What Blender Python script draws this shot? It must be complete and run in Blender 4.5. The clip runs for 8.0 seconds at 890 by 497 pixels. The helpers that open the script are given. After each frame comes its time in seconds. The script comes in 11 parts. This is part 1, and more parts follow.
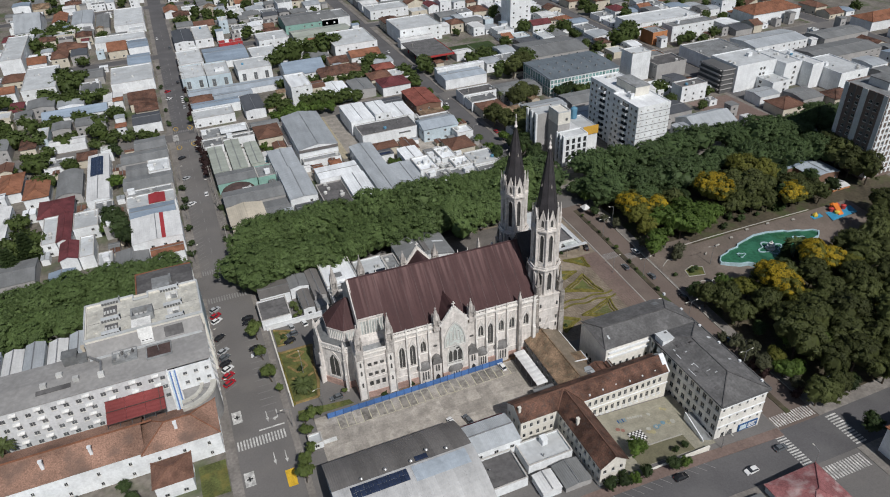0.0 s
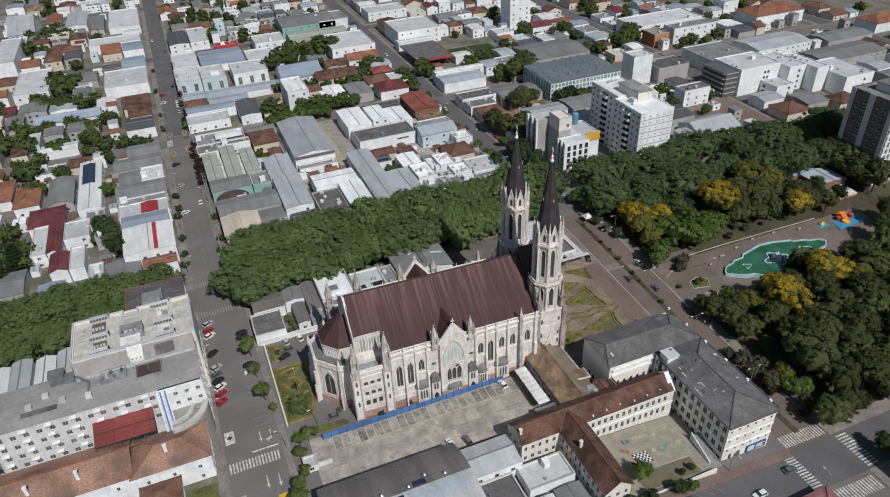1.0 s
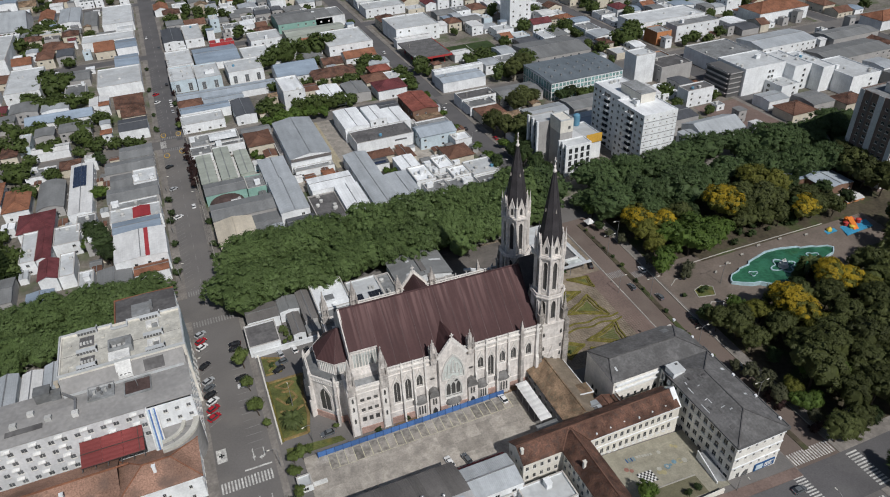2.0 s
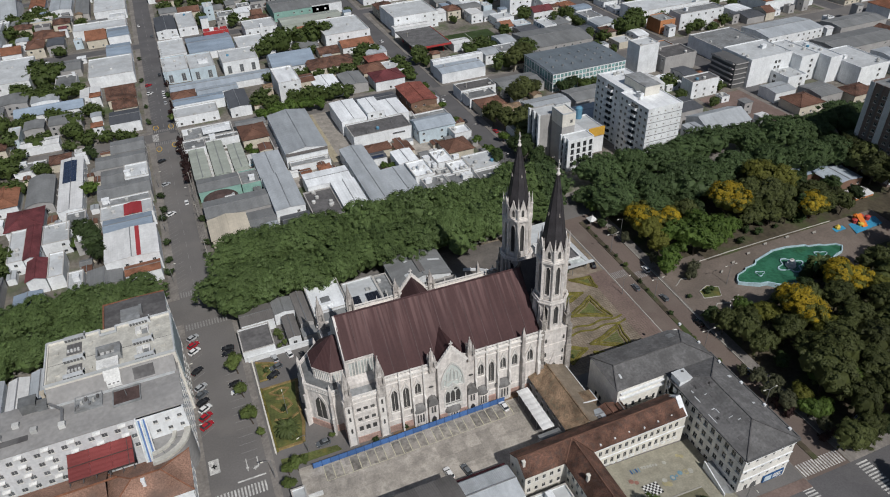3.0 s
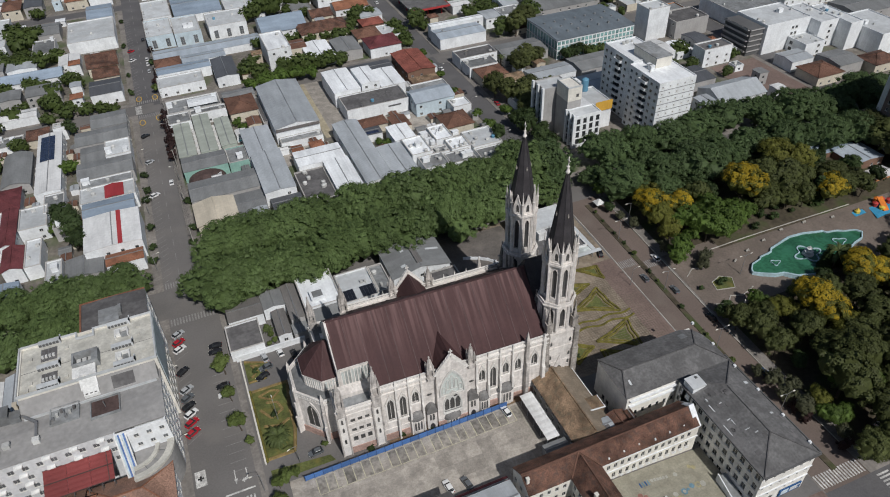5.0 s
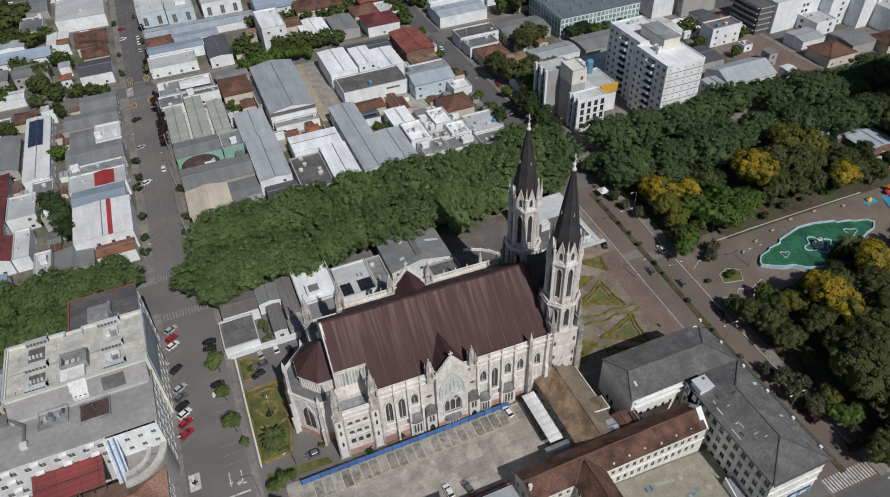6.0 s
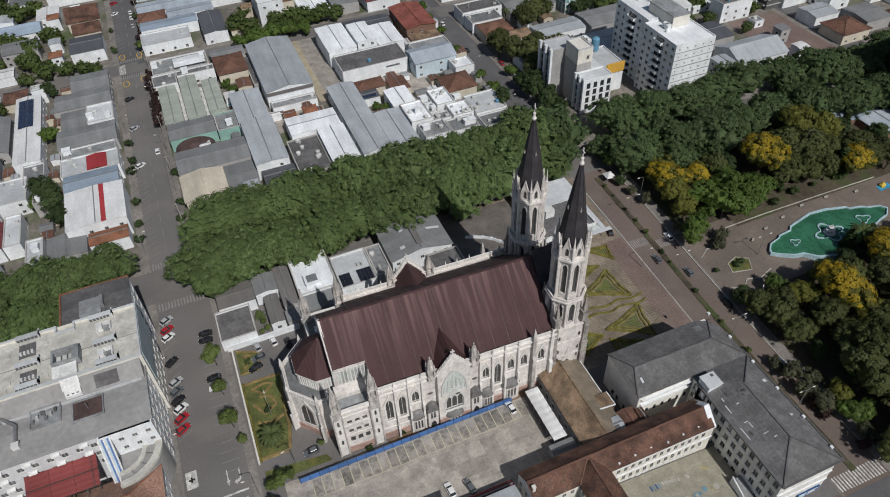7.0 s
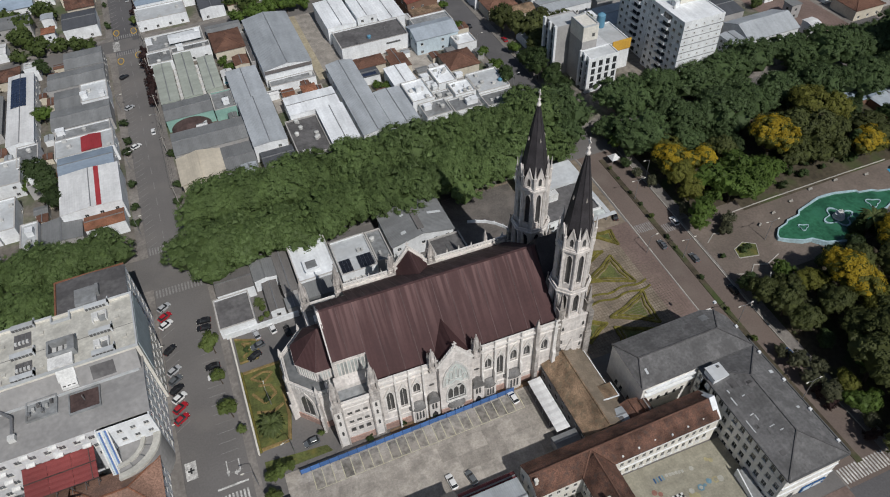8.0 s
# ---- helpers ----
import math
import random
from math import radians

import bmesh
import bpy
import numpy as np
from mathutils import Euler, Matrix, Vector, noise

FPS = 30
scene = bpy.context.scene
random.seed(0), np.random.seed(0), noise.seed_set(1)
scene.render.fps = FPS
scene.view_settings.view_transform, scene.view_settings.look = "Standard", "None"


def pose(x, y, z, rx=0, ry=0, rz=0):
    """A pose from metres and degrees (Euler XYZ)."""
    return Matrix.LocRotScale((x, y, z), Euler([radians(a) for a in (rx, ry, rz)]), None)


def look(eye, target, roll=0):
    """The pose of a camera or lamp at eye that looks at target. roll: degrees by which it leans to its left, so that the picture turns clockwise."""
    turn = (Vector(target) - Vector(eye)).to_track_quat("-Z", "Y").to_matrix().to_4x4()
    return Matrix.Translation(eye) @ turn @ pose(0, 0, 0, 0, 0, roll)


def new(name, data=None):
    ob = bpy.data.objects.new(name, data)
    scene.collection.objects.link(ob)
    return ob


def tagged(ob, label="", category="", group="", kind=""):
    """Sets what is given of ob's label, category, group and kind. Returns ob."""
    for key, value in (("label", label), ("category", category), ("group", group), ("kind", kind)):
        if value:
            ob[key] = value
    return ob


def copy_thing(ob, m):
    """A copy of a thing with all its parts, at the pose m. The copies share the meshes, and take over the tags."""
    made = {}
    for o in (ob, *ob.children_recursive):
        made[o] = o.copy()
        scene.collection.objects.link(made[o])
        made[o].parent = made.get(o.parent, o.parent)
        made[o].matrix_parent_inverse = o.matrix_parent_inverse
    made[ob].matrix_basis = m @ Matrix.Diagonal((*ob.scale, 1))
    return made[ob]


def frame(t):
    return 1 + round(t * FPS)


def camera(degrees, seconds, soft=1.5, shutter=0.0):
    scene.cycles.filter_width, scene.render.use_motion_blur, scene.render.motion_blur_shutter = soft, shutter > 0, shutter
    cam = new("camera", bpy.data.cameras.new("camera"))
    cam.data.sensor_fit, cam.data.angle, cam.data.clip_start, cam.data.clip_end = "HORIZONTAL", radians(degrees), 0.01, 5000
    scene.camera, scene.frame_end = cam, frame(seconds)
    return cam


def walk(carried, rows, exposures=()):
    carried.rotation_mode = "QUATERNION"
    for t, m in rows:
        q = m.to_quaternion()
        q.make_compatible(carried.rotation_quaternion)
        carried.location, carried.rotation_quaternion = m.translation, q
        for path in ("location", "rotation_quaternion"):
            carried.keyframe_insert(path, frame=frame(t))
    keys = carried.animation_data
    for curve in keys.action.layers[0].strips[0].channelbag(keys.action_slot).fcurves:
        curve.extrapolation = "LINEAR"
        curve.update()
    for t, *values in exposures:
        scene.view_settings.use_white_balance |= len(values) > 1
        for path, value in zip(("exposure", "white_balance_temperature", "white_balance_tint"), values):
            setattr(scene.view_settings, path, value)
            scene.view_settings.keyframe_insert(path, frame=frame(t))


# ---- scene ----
from mathutils.geometry import tessellate_polygon

cam = camera(65.7, 8.0, soft=1.05)
METRES, EYE, TILT, LEAN, TURN = 67.26, 156.7, 0.0, 0.0, -21.0
ROWS = [
    (0.0, 0.0, 0.0, 0.0, -1.37, -33.79, 2.05),
    (0.5, 0.0035, 0.0582, 0.0056, -1.41, -33.86, 2.07),
    (1.0, 0.0062, 0.1189, 0.0108, -1.45, -33.95, 2.07),
    (1.5, 0.0082, 0.1807, 0.0163, -1.49, -34.15, 2.05),
    (3.0, 0.0138, 0.3739, 0.0281, -1.63, -35.74, 2.02),
    (3.5, 0.0147, 0.4405, 0.0336, -1.68, -36.66, 1.99),
    (4.0, 0.0162, 0.5087, 0.0389, -1.71, -37.59, 1.99),
    (4.5, 0.0179, 0.5772, 0.0436, -1.74, -38.52, 1.98),
    (6.0, 0.0216, 0.7858, 0.0556, -1.8, -41.8, 1.94),
    (6.5, 0.0228, 0.8525, 0.058, -1.77, -43.03, 1.95),
    (7.0, 0.023, 0.9098, 0.0604, -1.73, -44.26, 1.98),
    (7.5, 0.0237, 0.9573, 0.0636, -1.68, -45.51, 2.01),
    (8.0, 0.024, 0.9973, 0.0656, -1.63, -46.63, 2.02),
]
walk(cam, [(t, pose(0, 0, EYE, TILT, LEAN, TURN) @ pose(METRES * x, METRES * y, METRES * z, 90 + pitch, roll, yaw)) for t, x, y, z, yaw, pitch, roll in ROWS],
     exposures=[(0.0, -0.1), (3.0, -0.19), (8.0, -0.22)])

# ---- daylight ----
SUN = Vector((0.14, -0.9, 1.0)).normalized()
sun = new("sun", bpy.data.lights.new("sun", "SUN"))
sun.data.energy, sun.data.angle, sun.data.color = 3.72, radians(0.6), (1.0, 0.978, 0.953)
sun.matrix_basis = look(SUN * 400, (0, 0, 0))
world = bpy.data.worlds.new("sky")
scene.world = world
world.use_nodes = True
sky = world.node_tree.nodes.new("ShaderNodeTexSky")
sky.sky_type, sky.sun_disc = "NISHITA", False
sky.sun_elevation, sky.sun_rotation = math.asin(SUN.z), math.atan2(SUN.x, SUN.y)
world.node_tree.nodes["Background"].inputs[1].default_value = 0.053
world.node_tree.links.new(sky.outputs[0], world.node_tree.nodes["Background"].inputs[0])


# ---- materials ----
def surf(name, col, rough=0.85, var=0.3, fine=3.0, coarse=0.12, bump=0.15, metal=0.0, stain=None, amount=0.5, rand=0.0,
         wave=None, period=1.0, island=0.0, spec=0.3, streak=None, stain_size=0.35, leafy=False, run=0.28, pale_top=None):
    """A weathered surface: grain and blotches in two sizes, stains of another colour, an even variation from thing to thing,
    corrugation along an axis (wave) and run-off streaks across an axis (streak)."""
    m = bpy.data.materials.new(name)
    m.use_nodes = True
    n, l = m.node_tree.nodes, m.node_tree.links
    b = n["Principled BSDF"]
    b.inputs["Roughness"].default_value, b.inputs["Metallic"].default_value = rough, metal
    b.inputs["Specular IOR Level"].default_value = spec
    tc = n.new("ShaderNodeTexCoord")

    def noise_at(scale, detail=3.0, stretch=None):
        t = n.new("ShaderNodeTexNoise")
        t.inputs["Scale"].default_value, t.inputs["Detail"].default_value = scale, detail
        if stretch:
            mp = n.new("ShaderNodeMapping")
            mp.inputs["Scale"].default_value = stretch
            l.new(tc.outputs["Object"], mp.inputs[0])
            l.new(mp.outputs[0], t.inputs["Vector"])
        else:
            l.new(tc.outputs["Object"], t.inputs["Vector"])
        return t.outputs["Fac"]

    def ramp(src, lo, hi, a=0.0, c=1.0):
        r = n.new("ShaderNodeMapRange")
        for k, v in zip((1, 2, 3, 4), (lo, hi, a, c)):
            r.inputs[k].default_value = v
        l.new(src, r.inputs[0])
        return r.outputs[0]

    def mix(kind, fac, a, c):
        x = n.new("ShaderNodeMix")
        x.data_type, x.blend_type = "RGBA", kind
        for sock, v in ((x.inputs[0], fac), (x.inputs[6], a), (x.inputs[7], c)):
            if isinstance(v, (int, float)):
                sock.default_value = v
            elif isinstance(v, tuple):
                sock.default_value = (*v, 1)
            else:
                l.new(v, sock)
        return x.outputs[2]

    colour = mix("MIX", ramp(noise_at(coarse, 4.0), 0.35, 0.65), tuple(v * (1 - var * 0.6) for v in col), tuple(min(1, v * (1 + var * 0.4)) for v in col))
    grain = ramp(noise_at(fine, 5.0), 0.3, 0.7, 1 - var * 0.7, 1 + var * 0.35)
    colour = mix("MULTIPLY", 1.0, colour, grain)
    if stain:
        colour = mix("MIX", ramp(noise_at(stain_size, 6.0), 0.5, 0.68, 0.0, amount), colour, stain)
    if streak:
        st = noise_at(1.0, 4.0, streak)
        colour = mix("MULTIPLY", 1.0, colour, ramp(st, 0.3, 0.7, 1 - run, 1 + run))
    # a paler colour mixed in by streaks, stronger with height from lo to hi
    if pale_top:
        lo, hi, pale, much = pale_top
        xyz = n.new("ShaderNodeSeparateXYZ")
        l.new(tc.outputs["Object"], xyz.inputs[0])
        pale_mix = n.new("ShaderNodeMath")
        pale_mix.operation = "MULTIPLY"
        l.new(ramp(xyz.outputs[2], lo, hi, 0.0, 1.0), pale_mix.inputs[0])
        l.new(ramp(noise_at(1.0, 3.0, streak), 0.46, 0.62, 0.12 * much, much), pale_mix.inputs[1])
        colour = mix("MIX", pale_mix.outputs[0], colour, pale)
    if rand:
        oi = n.new("ShaderNodeObjectInfo")
        colour = mix("MULTIPLY", 1.0, colour, ramp(oi.outputs["Random"], 0, 1, 1 - rand, 1 + rand))
    if island:
        ge = n.new("ShaderNodeNewGeometry")
        colour = mix("MULTIPLY", 1.0, colour, ramp(ge.outputs["Random Per Island"], 0, 1, 1 - island, 1 + island))
    l.new(colour, b.inputs["Base Color"])
    height = noise_at(fine * 2.0, 4.0)
    if wave:
        w = n.new("ShaderNodeTexWave")
        w.bands_direction = wave
        w.inputs["Scale"].default_value, w.inputs["Distortion"].default_value = 0.314 / period, 0.0
        l.new(tc.outputs["Object"], w.inputs["Vector"])
        mx = n.new("ShaderNodeMath")
        mx.operation = "MULTIPLY_ADD"
        mx.inputs[1].default_value = 2.0
        l.new(w.outputs["Fac"], mx.inputs[0])
        l.new(height, mx.inputs[2])
        height = mx.outputs[0]
    if bump:
        bp = n.new("ShaderNodeBump")
        bp.inputs["Strength"].default_value, bp.inputs["Distance"].default_value = bump, 0.08
        l.new(height, bp.inputs["Height"])
        l.new(bp.outputs[0], b.inputs["Normal"])
    if leafy:
        tr, sh = n.new("ShaderNodeBsdfTranslucent"), n.new("ShaderNodeMixShader")
        sh.inputs[0].default_value = 0.3
        l.new(colour, tr.inputs["Color"])
        l.new(b.outputs[0], sh.inputs[1])
        l.new(tr.outputs[0], sh.inputs[2])
        l.new(sh.outputs[0], n["Material Output"].inputs["Surface"])
    return m


def pane_glass(name, col, rough=0.08):
    m = surf(name, col, rough=rough, var=0.4, fine=0.8, coarse=0.3, bump=0.0, spec=0.6, rand=0.3)
    return m


M = {}
M["asphalt_far"] = surf("asphalt_far", (0.118, 0.114, 0.116), var=0.2, fine=2.0, coarse=0.05, stain=(0.17, 0.165, 0.16), amount=0.4, stain_size=0.09)
M["asphalt"] = surf("asphalt", (0.165, 0.156, 0.149), var=0.16, fine=2.0, coarse=0.05, stain=(0.2, 0.185, 0.17), amount=0.45, stain_size=0.09)
M["asphalt_brown"] = surf("asphalt_brown", (0.16, 0.125, 0.107), var=0.18, fine=2.0, coarse=0.05, stain=(0.19, 0.16, 0.135), amount=0.5, stain_size=0.09)
M["yard_tarmac"] = surf("yard_tarmac", (0.142, 0.128, 0.116), var=0.35, fine=2.0, coarse=0.15, stain=(0.21, 0.185, 0.165), amount=0.6, stain_size=0.16)
M["hedge_band"] = surf("hedge_band", (0.23, 0.19, 0.11), var=0.5, fine=1.5, coarse=0.3)
M["well_brown"] = surf("well_brown", (0.09, 0.06, 0.055), var=0.4, fine=1.5, coarse=0.3)
M["pavement"] = surf("pavement", (0.24, 0.22, 0.2), var=0.35, fine=1.2, coarse=0.1, stain=(0.13, 0.12, 0.11), amount=0.5, stain_size=0.25)
M["kerb"] = surf("kerb", (0.42, 0.4, 0.36), var=0.3)
M["yard"] = surf("yard", (0.2, 0.18, 0.155), var=0.5, fine=0.6, coarse=0.06, stain=(0.07, 0.1, 0.035), amount=0.85, stain_size=0.07)
M["ground"] = surf("ground", (0.13, 0.12, 0.09), var=0.5, fine=0.3, coarse=0.02, stain=(0.06, 0.085, 0.03), amount=0.8, stain_size=0.03)
M["joint"] = surf("plaza_joint", (0.17, 0.14, 0.105), var=0.4)
M["court"] = surf("court_concrete", (0.372, 0.34, 0.3), var=0.3, fine=2.2, coarse=0.25, stain=(0.2, 0.185, 0.165), amount=0.6, stain_size=0.42, rand=0.16)
M["bay_worn"] = surf("bay_worn", (0.265, 0.245, 0.215), var=0.45, fine=1.2, coarse=0.3, stain=(0.33, 0.3, 0.265), amount=0.7, stain_size=0.3, rand=0.25)
M["park_paving"] = surf("park_paving", (0.178, 0.145, 0.122), var=0.3, fine=1.5, coarse=0.08, stain=(0.13, 0.11, 0.09), amount=0.5, stain_size=0.2)
M["park_soil"] = surf("park_soil", (0.09, 0.075, 0.05), var=0.5, fine=0.8, coarse=0.06, stain=(0.05, 0.075, 0.02), amount=0.85, stain_size=0.12)
M["plaza"] = surf("plaza_stone", (0.25, 0.205, 0.155), var=0.4, fine=0.8, coarse=0.12, stain=(0.36, 0.31, 0.25), amount=0.5, stain_size=0.3)
M["grass"] = surf("grass", (0.115, 0.13, 0.042), var=0.5, fine=2.0, coarse=0.2, stain=(0.19, 0.16, 0.045), amount=0.7, stain_size=0.3, bump=0.5)
M["hedge"] = surf("hedge", (0.17, 0.15, 0.035), var=0.6, fine=4.0, coarse=0.6, bump=0.8)
M["soil_pale"] = surf("pale_sand", (0.4, 0.35, 0.25), var=0.3, fine=1.0, coarse=0.2)
M["brown_paving"] = surf("brown_paving", (0.2, 0.145, 0.125), var=0.3, fine=1.5, coarse=0.1)
M["ochre"] = surf("ochre_border", (0.25, 0.18, 0.075), var=0.5, fine=2.0, coarse=0.4)
M["soil"] = surf("soil", (0.2, 0.14, 0.09), var=0.4, fine=2.0, coarse=0.3)
M["line_white"] = surf("line_white", (0.62, 0.61, 0.58), var=0.5, fine=3.0, coarse=0.6, stain=(0.25, 0.24, 0.23), amount=0.6, stain_size=0.8)
M["line_faint"] = surf("line_faint", (0.3, 0.29, 0.28), var=0.5, fine=3.0, coarse=0.6, stain=(0.17, 0.16, 0.155), amount=0.7, stain_size=0.6)
M["line_yellow"] = surf("line_yellow", (0.52, 0.49, 0.36), var=0.3, fine=3.0, coarse=0.6, stain=(0.45, 0.38, 0.2), amount=0.4, stain_size=0.8)
M["line_orange"] = surf("line_orange", (0.72, 0.45, 0.04), var=0.3, fine=3.0, coarse=0.6)
# cathedral
M["stone"] = surf("cathedral_render", (0.69, 0.65, 0.612), var=0.2, fine=1.6, coarse=0.3, stain=(0.34, 0.3, 0.27), amount=0.34, stain_size=0.55, streak=(1.3, 1.3, 0.1), bump=0.3, run=0.12)
M["stone_light"] = surf("pale_dressed_stone", (0.76, 0.73, 0.69), var=0.18, fine=2.0, coarse=0.4, stain=(0.45, 0.41, 0.38), amount=0.25, stain_size=0.5, bump=0.2)
M["stone_mid"] = surf("grey_dressed_stone", (0.5, 0.465, 0.435), var=0.35, fine=2.2, coarse=0.4, stain=(0.2, 0.185, 0.17), amount=0.55, stain_size=0.5, streak=(1.2, 1.2, 0.2), bump=0.4)
M["stone_dark"] = surf("weathered_stone", (0.36, 0.33, 0.3), var=0.45, fine=2.2, coarse=0.4, stain=(0.13, 0.12, 0.11), amount=0.75, stain_size=0.5, streak=(1.2, 1.2, 0.1), bump=0.4)
M["plinth"] = surf("pink_plinth", (0.46, 0.31, 0.26), var=0.4, fine=1.8, coarse=0.3, stain=(0.3, 0.2, 0.17), amount=0.6, stain_size=0.5)
# grows paler in streaks between z = 24 and 34.5
M["maroon"] = surf("maroon_roof", (0.073, 0.037, 0.037), rough=0.72, spec=0.22, var=0.14, fine=1.5, coarse=0.15, stain=(0.06, 0.032, 0.034), amount=0.35, stain_size=0.25, rand=0.05, streak=(0.85, 0.04, 0.04), run=0.1, wave="X", period=0.9, bump=0.2, pale_top=(24.0, 34.5, (0.2, 0.122, 0.116), 0.66))
M["rib"] = surf("roof_seam", (0.088, 0.048, 0.048), rough=0.6, var=0.3, fine=1.5, coarse=0.2, streak=(0.1, 0.12, 0.12))
M["spire"] = surf("spire_slate", (0.05, 0.046, 0.05), rough=0.55, var=0.35, fine=2.5, coarse=0.4, bump=0.3)
M["lead"] = surf("grey_lead", (0.2, 0.195, 0.19), rough=0.6, var=0.35, fine=2.0, coarse=0.4, stain=(0.11, 0.105, 0.1), amount=0.6)
M["terrace"] = surf("terrace", (0.55, 0.535, 0.48), var=0.25, fine=1.5, coarse=0.3, stain=(0.3, 0.29, 0.26), amount=0.5, stain_size=0.25)
M["glass_pale"] = pane_glass("pale_glass", (0.2, 0.38, 0.37))
M["glass_frost"] = pane_glass("frosted_glass", (0.47, 0.5, 0.48), 0.4)
M["glass_grey"] = pane_glass("grey_glass", (0.15, 0.16, 0.17))
M["leaded"] = pane_glass("leaded_glass", (0.075, 0.074, 0.072), 0.35)
M["glass"] = pane_glass("window_glass", (0.045, 0.05, 0.055))
M["frame_white"] = surf("white_frame", (0.62, 0.61, 0.58), var=0.2)
M["frame_dark"] = surf("dark_frame", (0.12, 0.12, 0.12), var=0.2)
M["sill"] = surf("window_sill", (0.5, 0.48, 0.45), var=0.3)
# walls
# white leans blue: distance haze is mixed into this wall colour
for key, c in dict(white=(0.775, 0.795, 0.805), cream=(0.6, 0.55, 0.45), lightblue=(0.52, 0.61, 0.66), grey=(0.38, 0.37, 0.36), beige=(0.5, 0.44, 0.35), bluegrey=(0.4, 0.46, 0.48), school=(0.82, 0.8, 0.745), palegrey=(0.6, 0.61, 0.62), brick=(0.2, 0.12, 0.085), amber=(0.62, 0.36, 0.06), brown=(0.2, 0.15, 0.13),
                   salmon=(0.55, 0.33, 0.26), teal=(0.26, 0.44, 0.38), yellow=(0.62, 0.5, 0.25), darkgrey=(0.17, 0.155, 0.15), orange=(0.5, 0.22, 0.1), red=(0.42, 0.05, 0.05),
                   ivory=(0.73, 0.7, 0.63), greenish=(0.42, 0.46, 0.4), blue=(0.12, 0.2, 0.42), bluegreen=(0.56, 0.6, 0.57)).items():
    M["wall_" + key] = surf("wall_" + key, c, var=0.16, fine=1.5, coarse=0.2, stain=tuple(v * 0.62 for v in c), amount=0.16, stain_size=0.3, rand=0.05, streak=(1.0, 1.0, 0.1), run=0.05)
# roofs
# zinc and fibre are cooled, so their colour carries some distance haze
for key, c, ax, pd, ro in (("zinc", (0.4, 0.425, 0.445), "X", 0.5, 0.45), ("zinc_y", (0.36, 0.37, 0.385), "Y", 0.5, 0.45), ("fibre", (0.205, 0.21, 0.21), "X", 0.6, 0.8),
                           ("fibre_y", (0.205, 0.21, 0.21), "Y", 0.6, 0.8), ("white_sheet", (0.68, 0.68, 0.67), "X", 0.8, 0.5), ("bluegrey", (0.27, 0.33, 0.4), "Y", 0.6, 0.5),
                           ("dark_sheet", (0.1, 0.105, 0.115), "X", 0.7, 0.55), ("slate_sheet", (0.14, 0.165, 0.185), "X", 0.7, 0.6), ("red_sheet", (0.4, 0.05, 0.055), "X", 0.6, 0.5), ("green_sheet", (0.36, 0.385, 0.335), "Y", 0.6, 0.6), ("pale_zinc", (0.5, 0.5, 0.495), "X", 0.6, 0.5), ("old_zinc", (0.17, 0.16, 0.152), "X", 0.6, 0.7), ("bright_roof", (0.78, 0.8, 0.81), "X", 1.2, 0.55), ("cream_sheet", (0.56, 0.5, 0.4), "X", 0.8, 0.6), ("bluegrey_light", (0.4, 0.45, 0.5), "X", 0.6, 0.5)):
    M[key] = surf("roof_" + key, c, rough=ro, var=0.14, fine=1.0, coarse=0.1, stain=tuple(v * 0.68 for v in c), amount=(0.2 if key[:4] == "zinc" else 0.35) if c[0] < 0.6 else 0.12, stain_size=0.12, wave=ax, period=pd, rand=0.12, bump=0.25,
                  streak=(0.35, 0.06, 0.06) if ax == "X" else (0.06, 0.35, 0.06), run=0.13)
for key, c in (("terracotta", (0.3, 0.135, 0.08)), ("worn_terracotta", (0.33, 0.195, 0.14)), ("pink_tile", (0.4, 0.19, 0.17)), ("brown_tile", (0.16, 0.095, 0.07)), ("old_tile", (0.2, 0.108, 0.077)), ("tan_tile", (0.26, 0.19, 0.13)), ("red_tile", (0.3, 0.1, 0.075)), ("rust_tile", (0.19, 0.1, 0.07)), ("wine_tile", (0.17, 0.05, 0.055))):
    M[key] = surf("tile_" + key, c, var=0.4, fine=2.2, coarse=0.15, stain=tuple(v * 0.45 for v in c), amount=0.6, stain_size=0.35, wave="X", period=0.35, rand=0.12, bump=0.5)
M["worn_terracotta"] = surf("tile_worn_terracotta", (0.31, 0.185, 0.135), var=0.6, fine=2.6, coarse=0.1, stain=(0.14, 0.098, 0.08), amount=0.85, stain_size=0.16, rand=0.05, bump=0.5)
M["pink_tile"] = surf("tile_pink_tile", (0.33, 0.135, 0.135), var=0.4, fine=2.0, coarse=0.2, stain=(0.5, 0.4, 0.385), amount=0.75, stain_size=0.3, rand=0.05, bump=0.4)
M["tan_tile"] = surf("tile_tan_tile", (0.27, 0.185, 0.12), var=0.9, fine=5.0, coarse=0.3, stain=(0.13, 0.11, 0.075), amount=0.75, stain_size=0.9, rand=0.1, bump=0.7)
M["olive_tile"] = surf("tile_olive_tile", (0.245, 0.2, 0.15), var=0.5, fine=4.0, coarse=0.2, stain=(0.155, 0.13, 0.1), amount=0.6, stain_size=0.5, rand=0.05, bump=0.22, wave="Y", period=0.7)
M["brown_tile"] = surf("tile_brown_tile", (0.15, 0.078, 0.055), var=0.95, fine=4.5, coarse=0.25, stain=(0.075, 0.055, 0.048), amount=0.65, stain_size=0.9, rand=0.1, bump=0.8)
# flat grey and flat white have a bluish haze tint in their colour
M["flat_grey"] = surf("flat_roof_grey", (0.235, 0.243, 0.246), var=0.35, fine=0.8, coarse=0.1, stain=(0.12, 0.118, 0.112), amount=0.6, stain_size=0.18, rand=0.25)
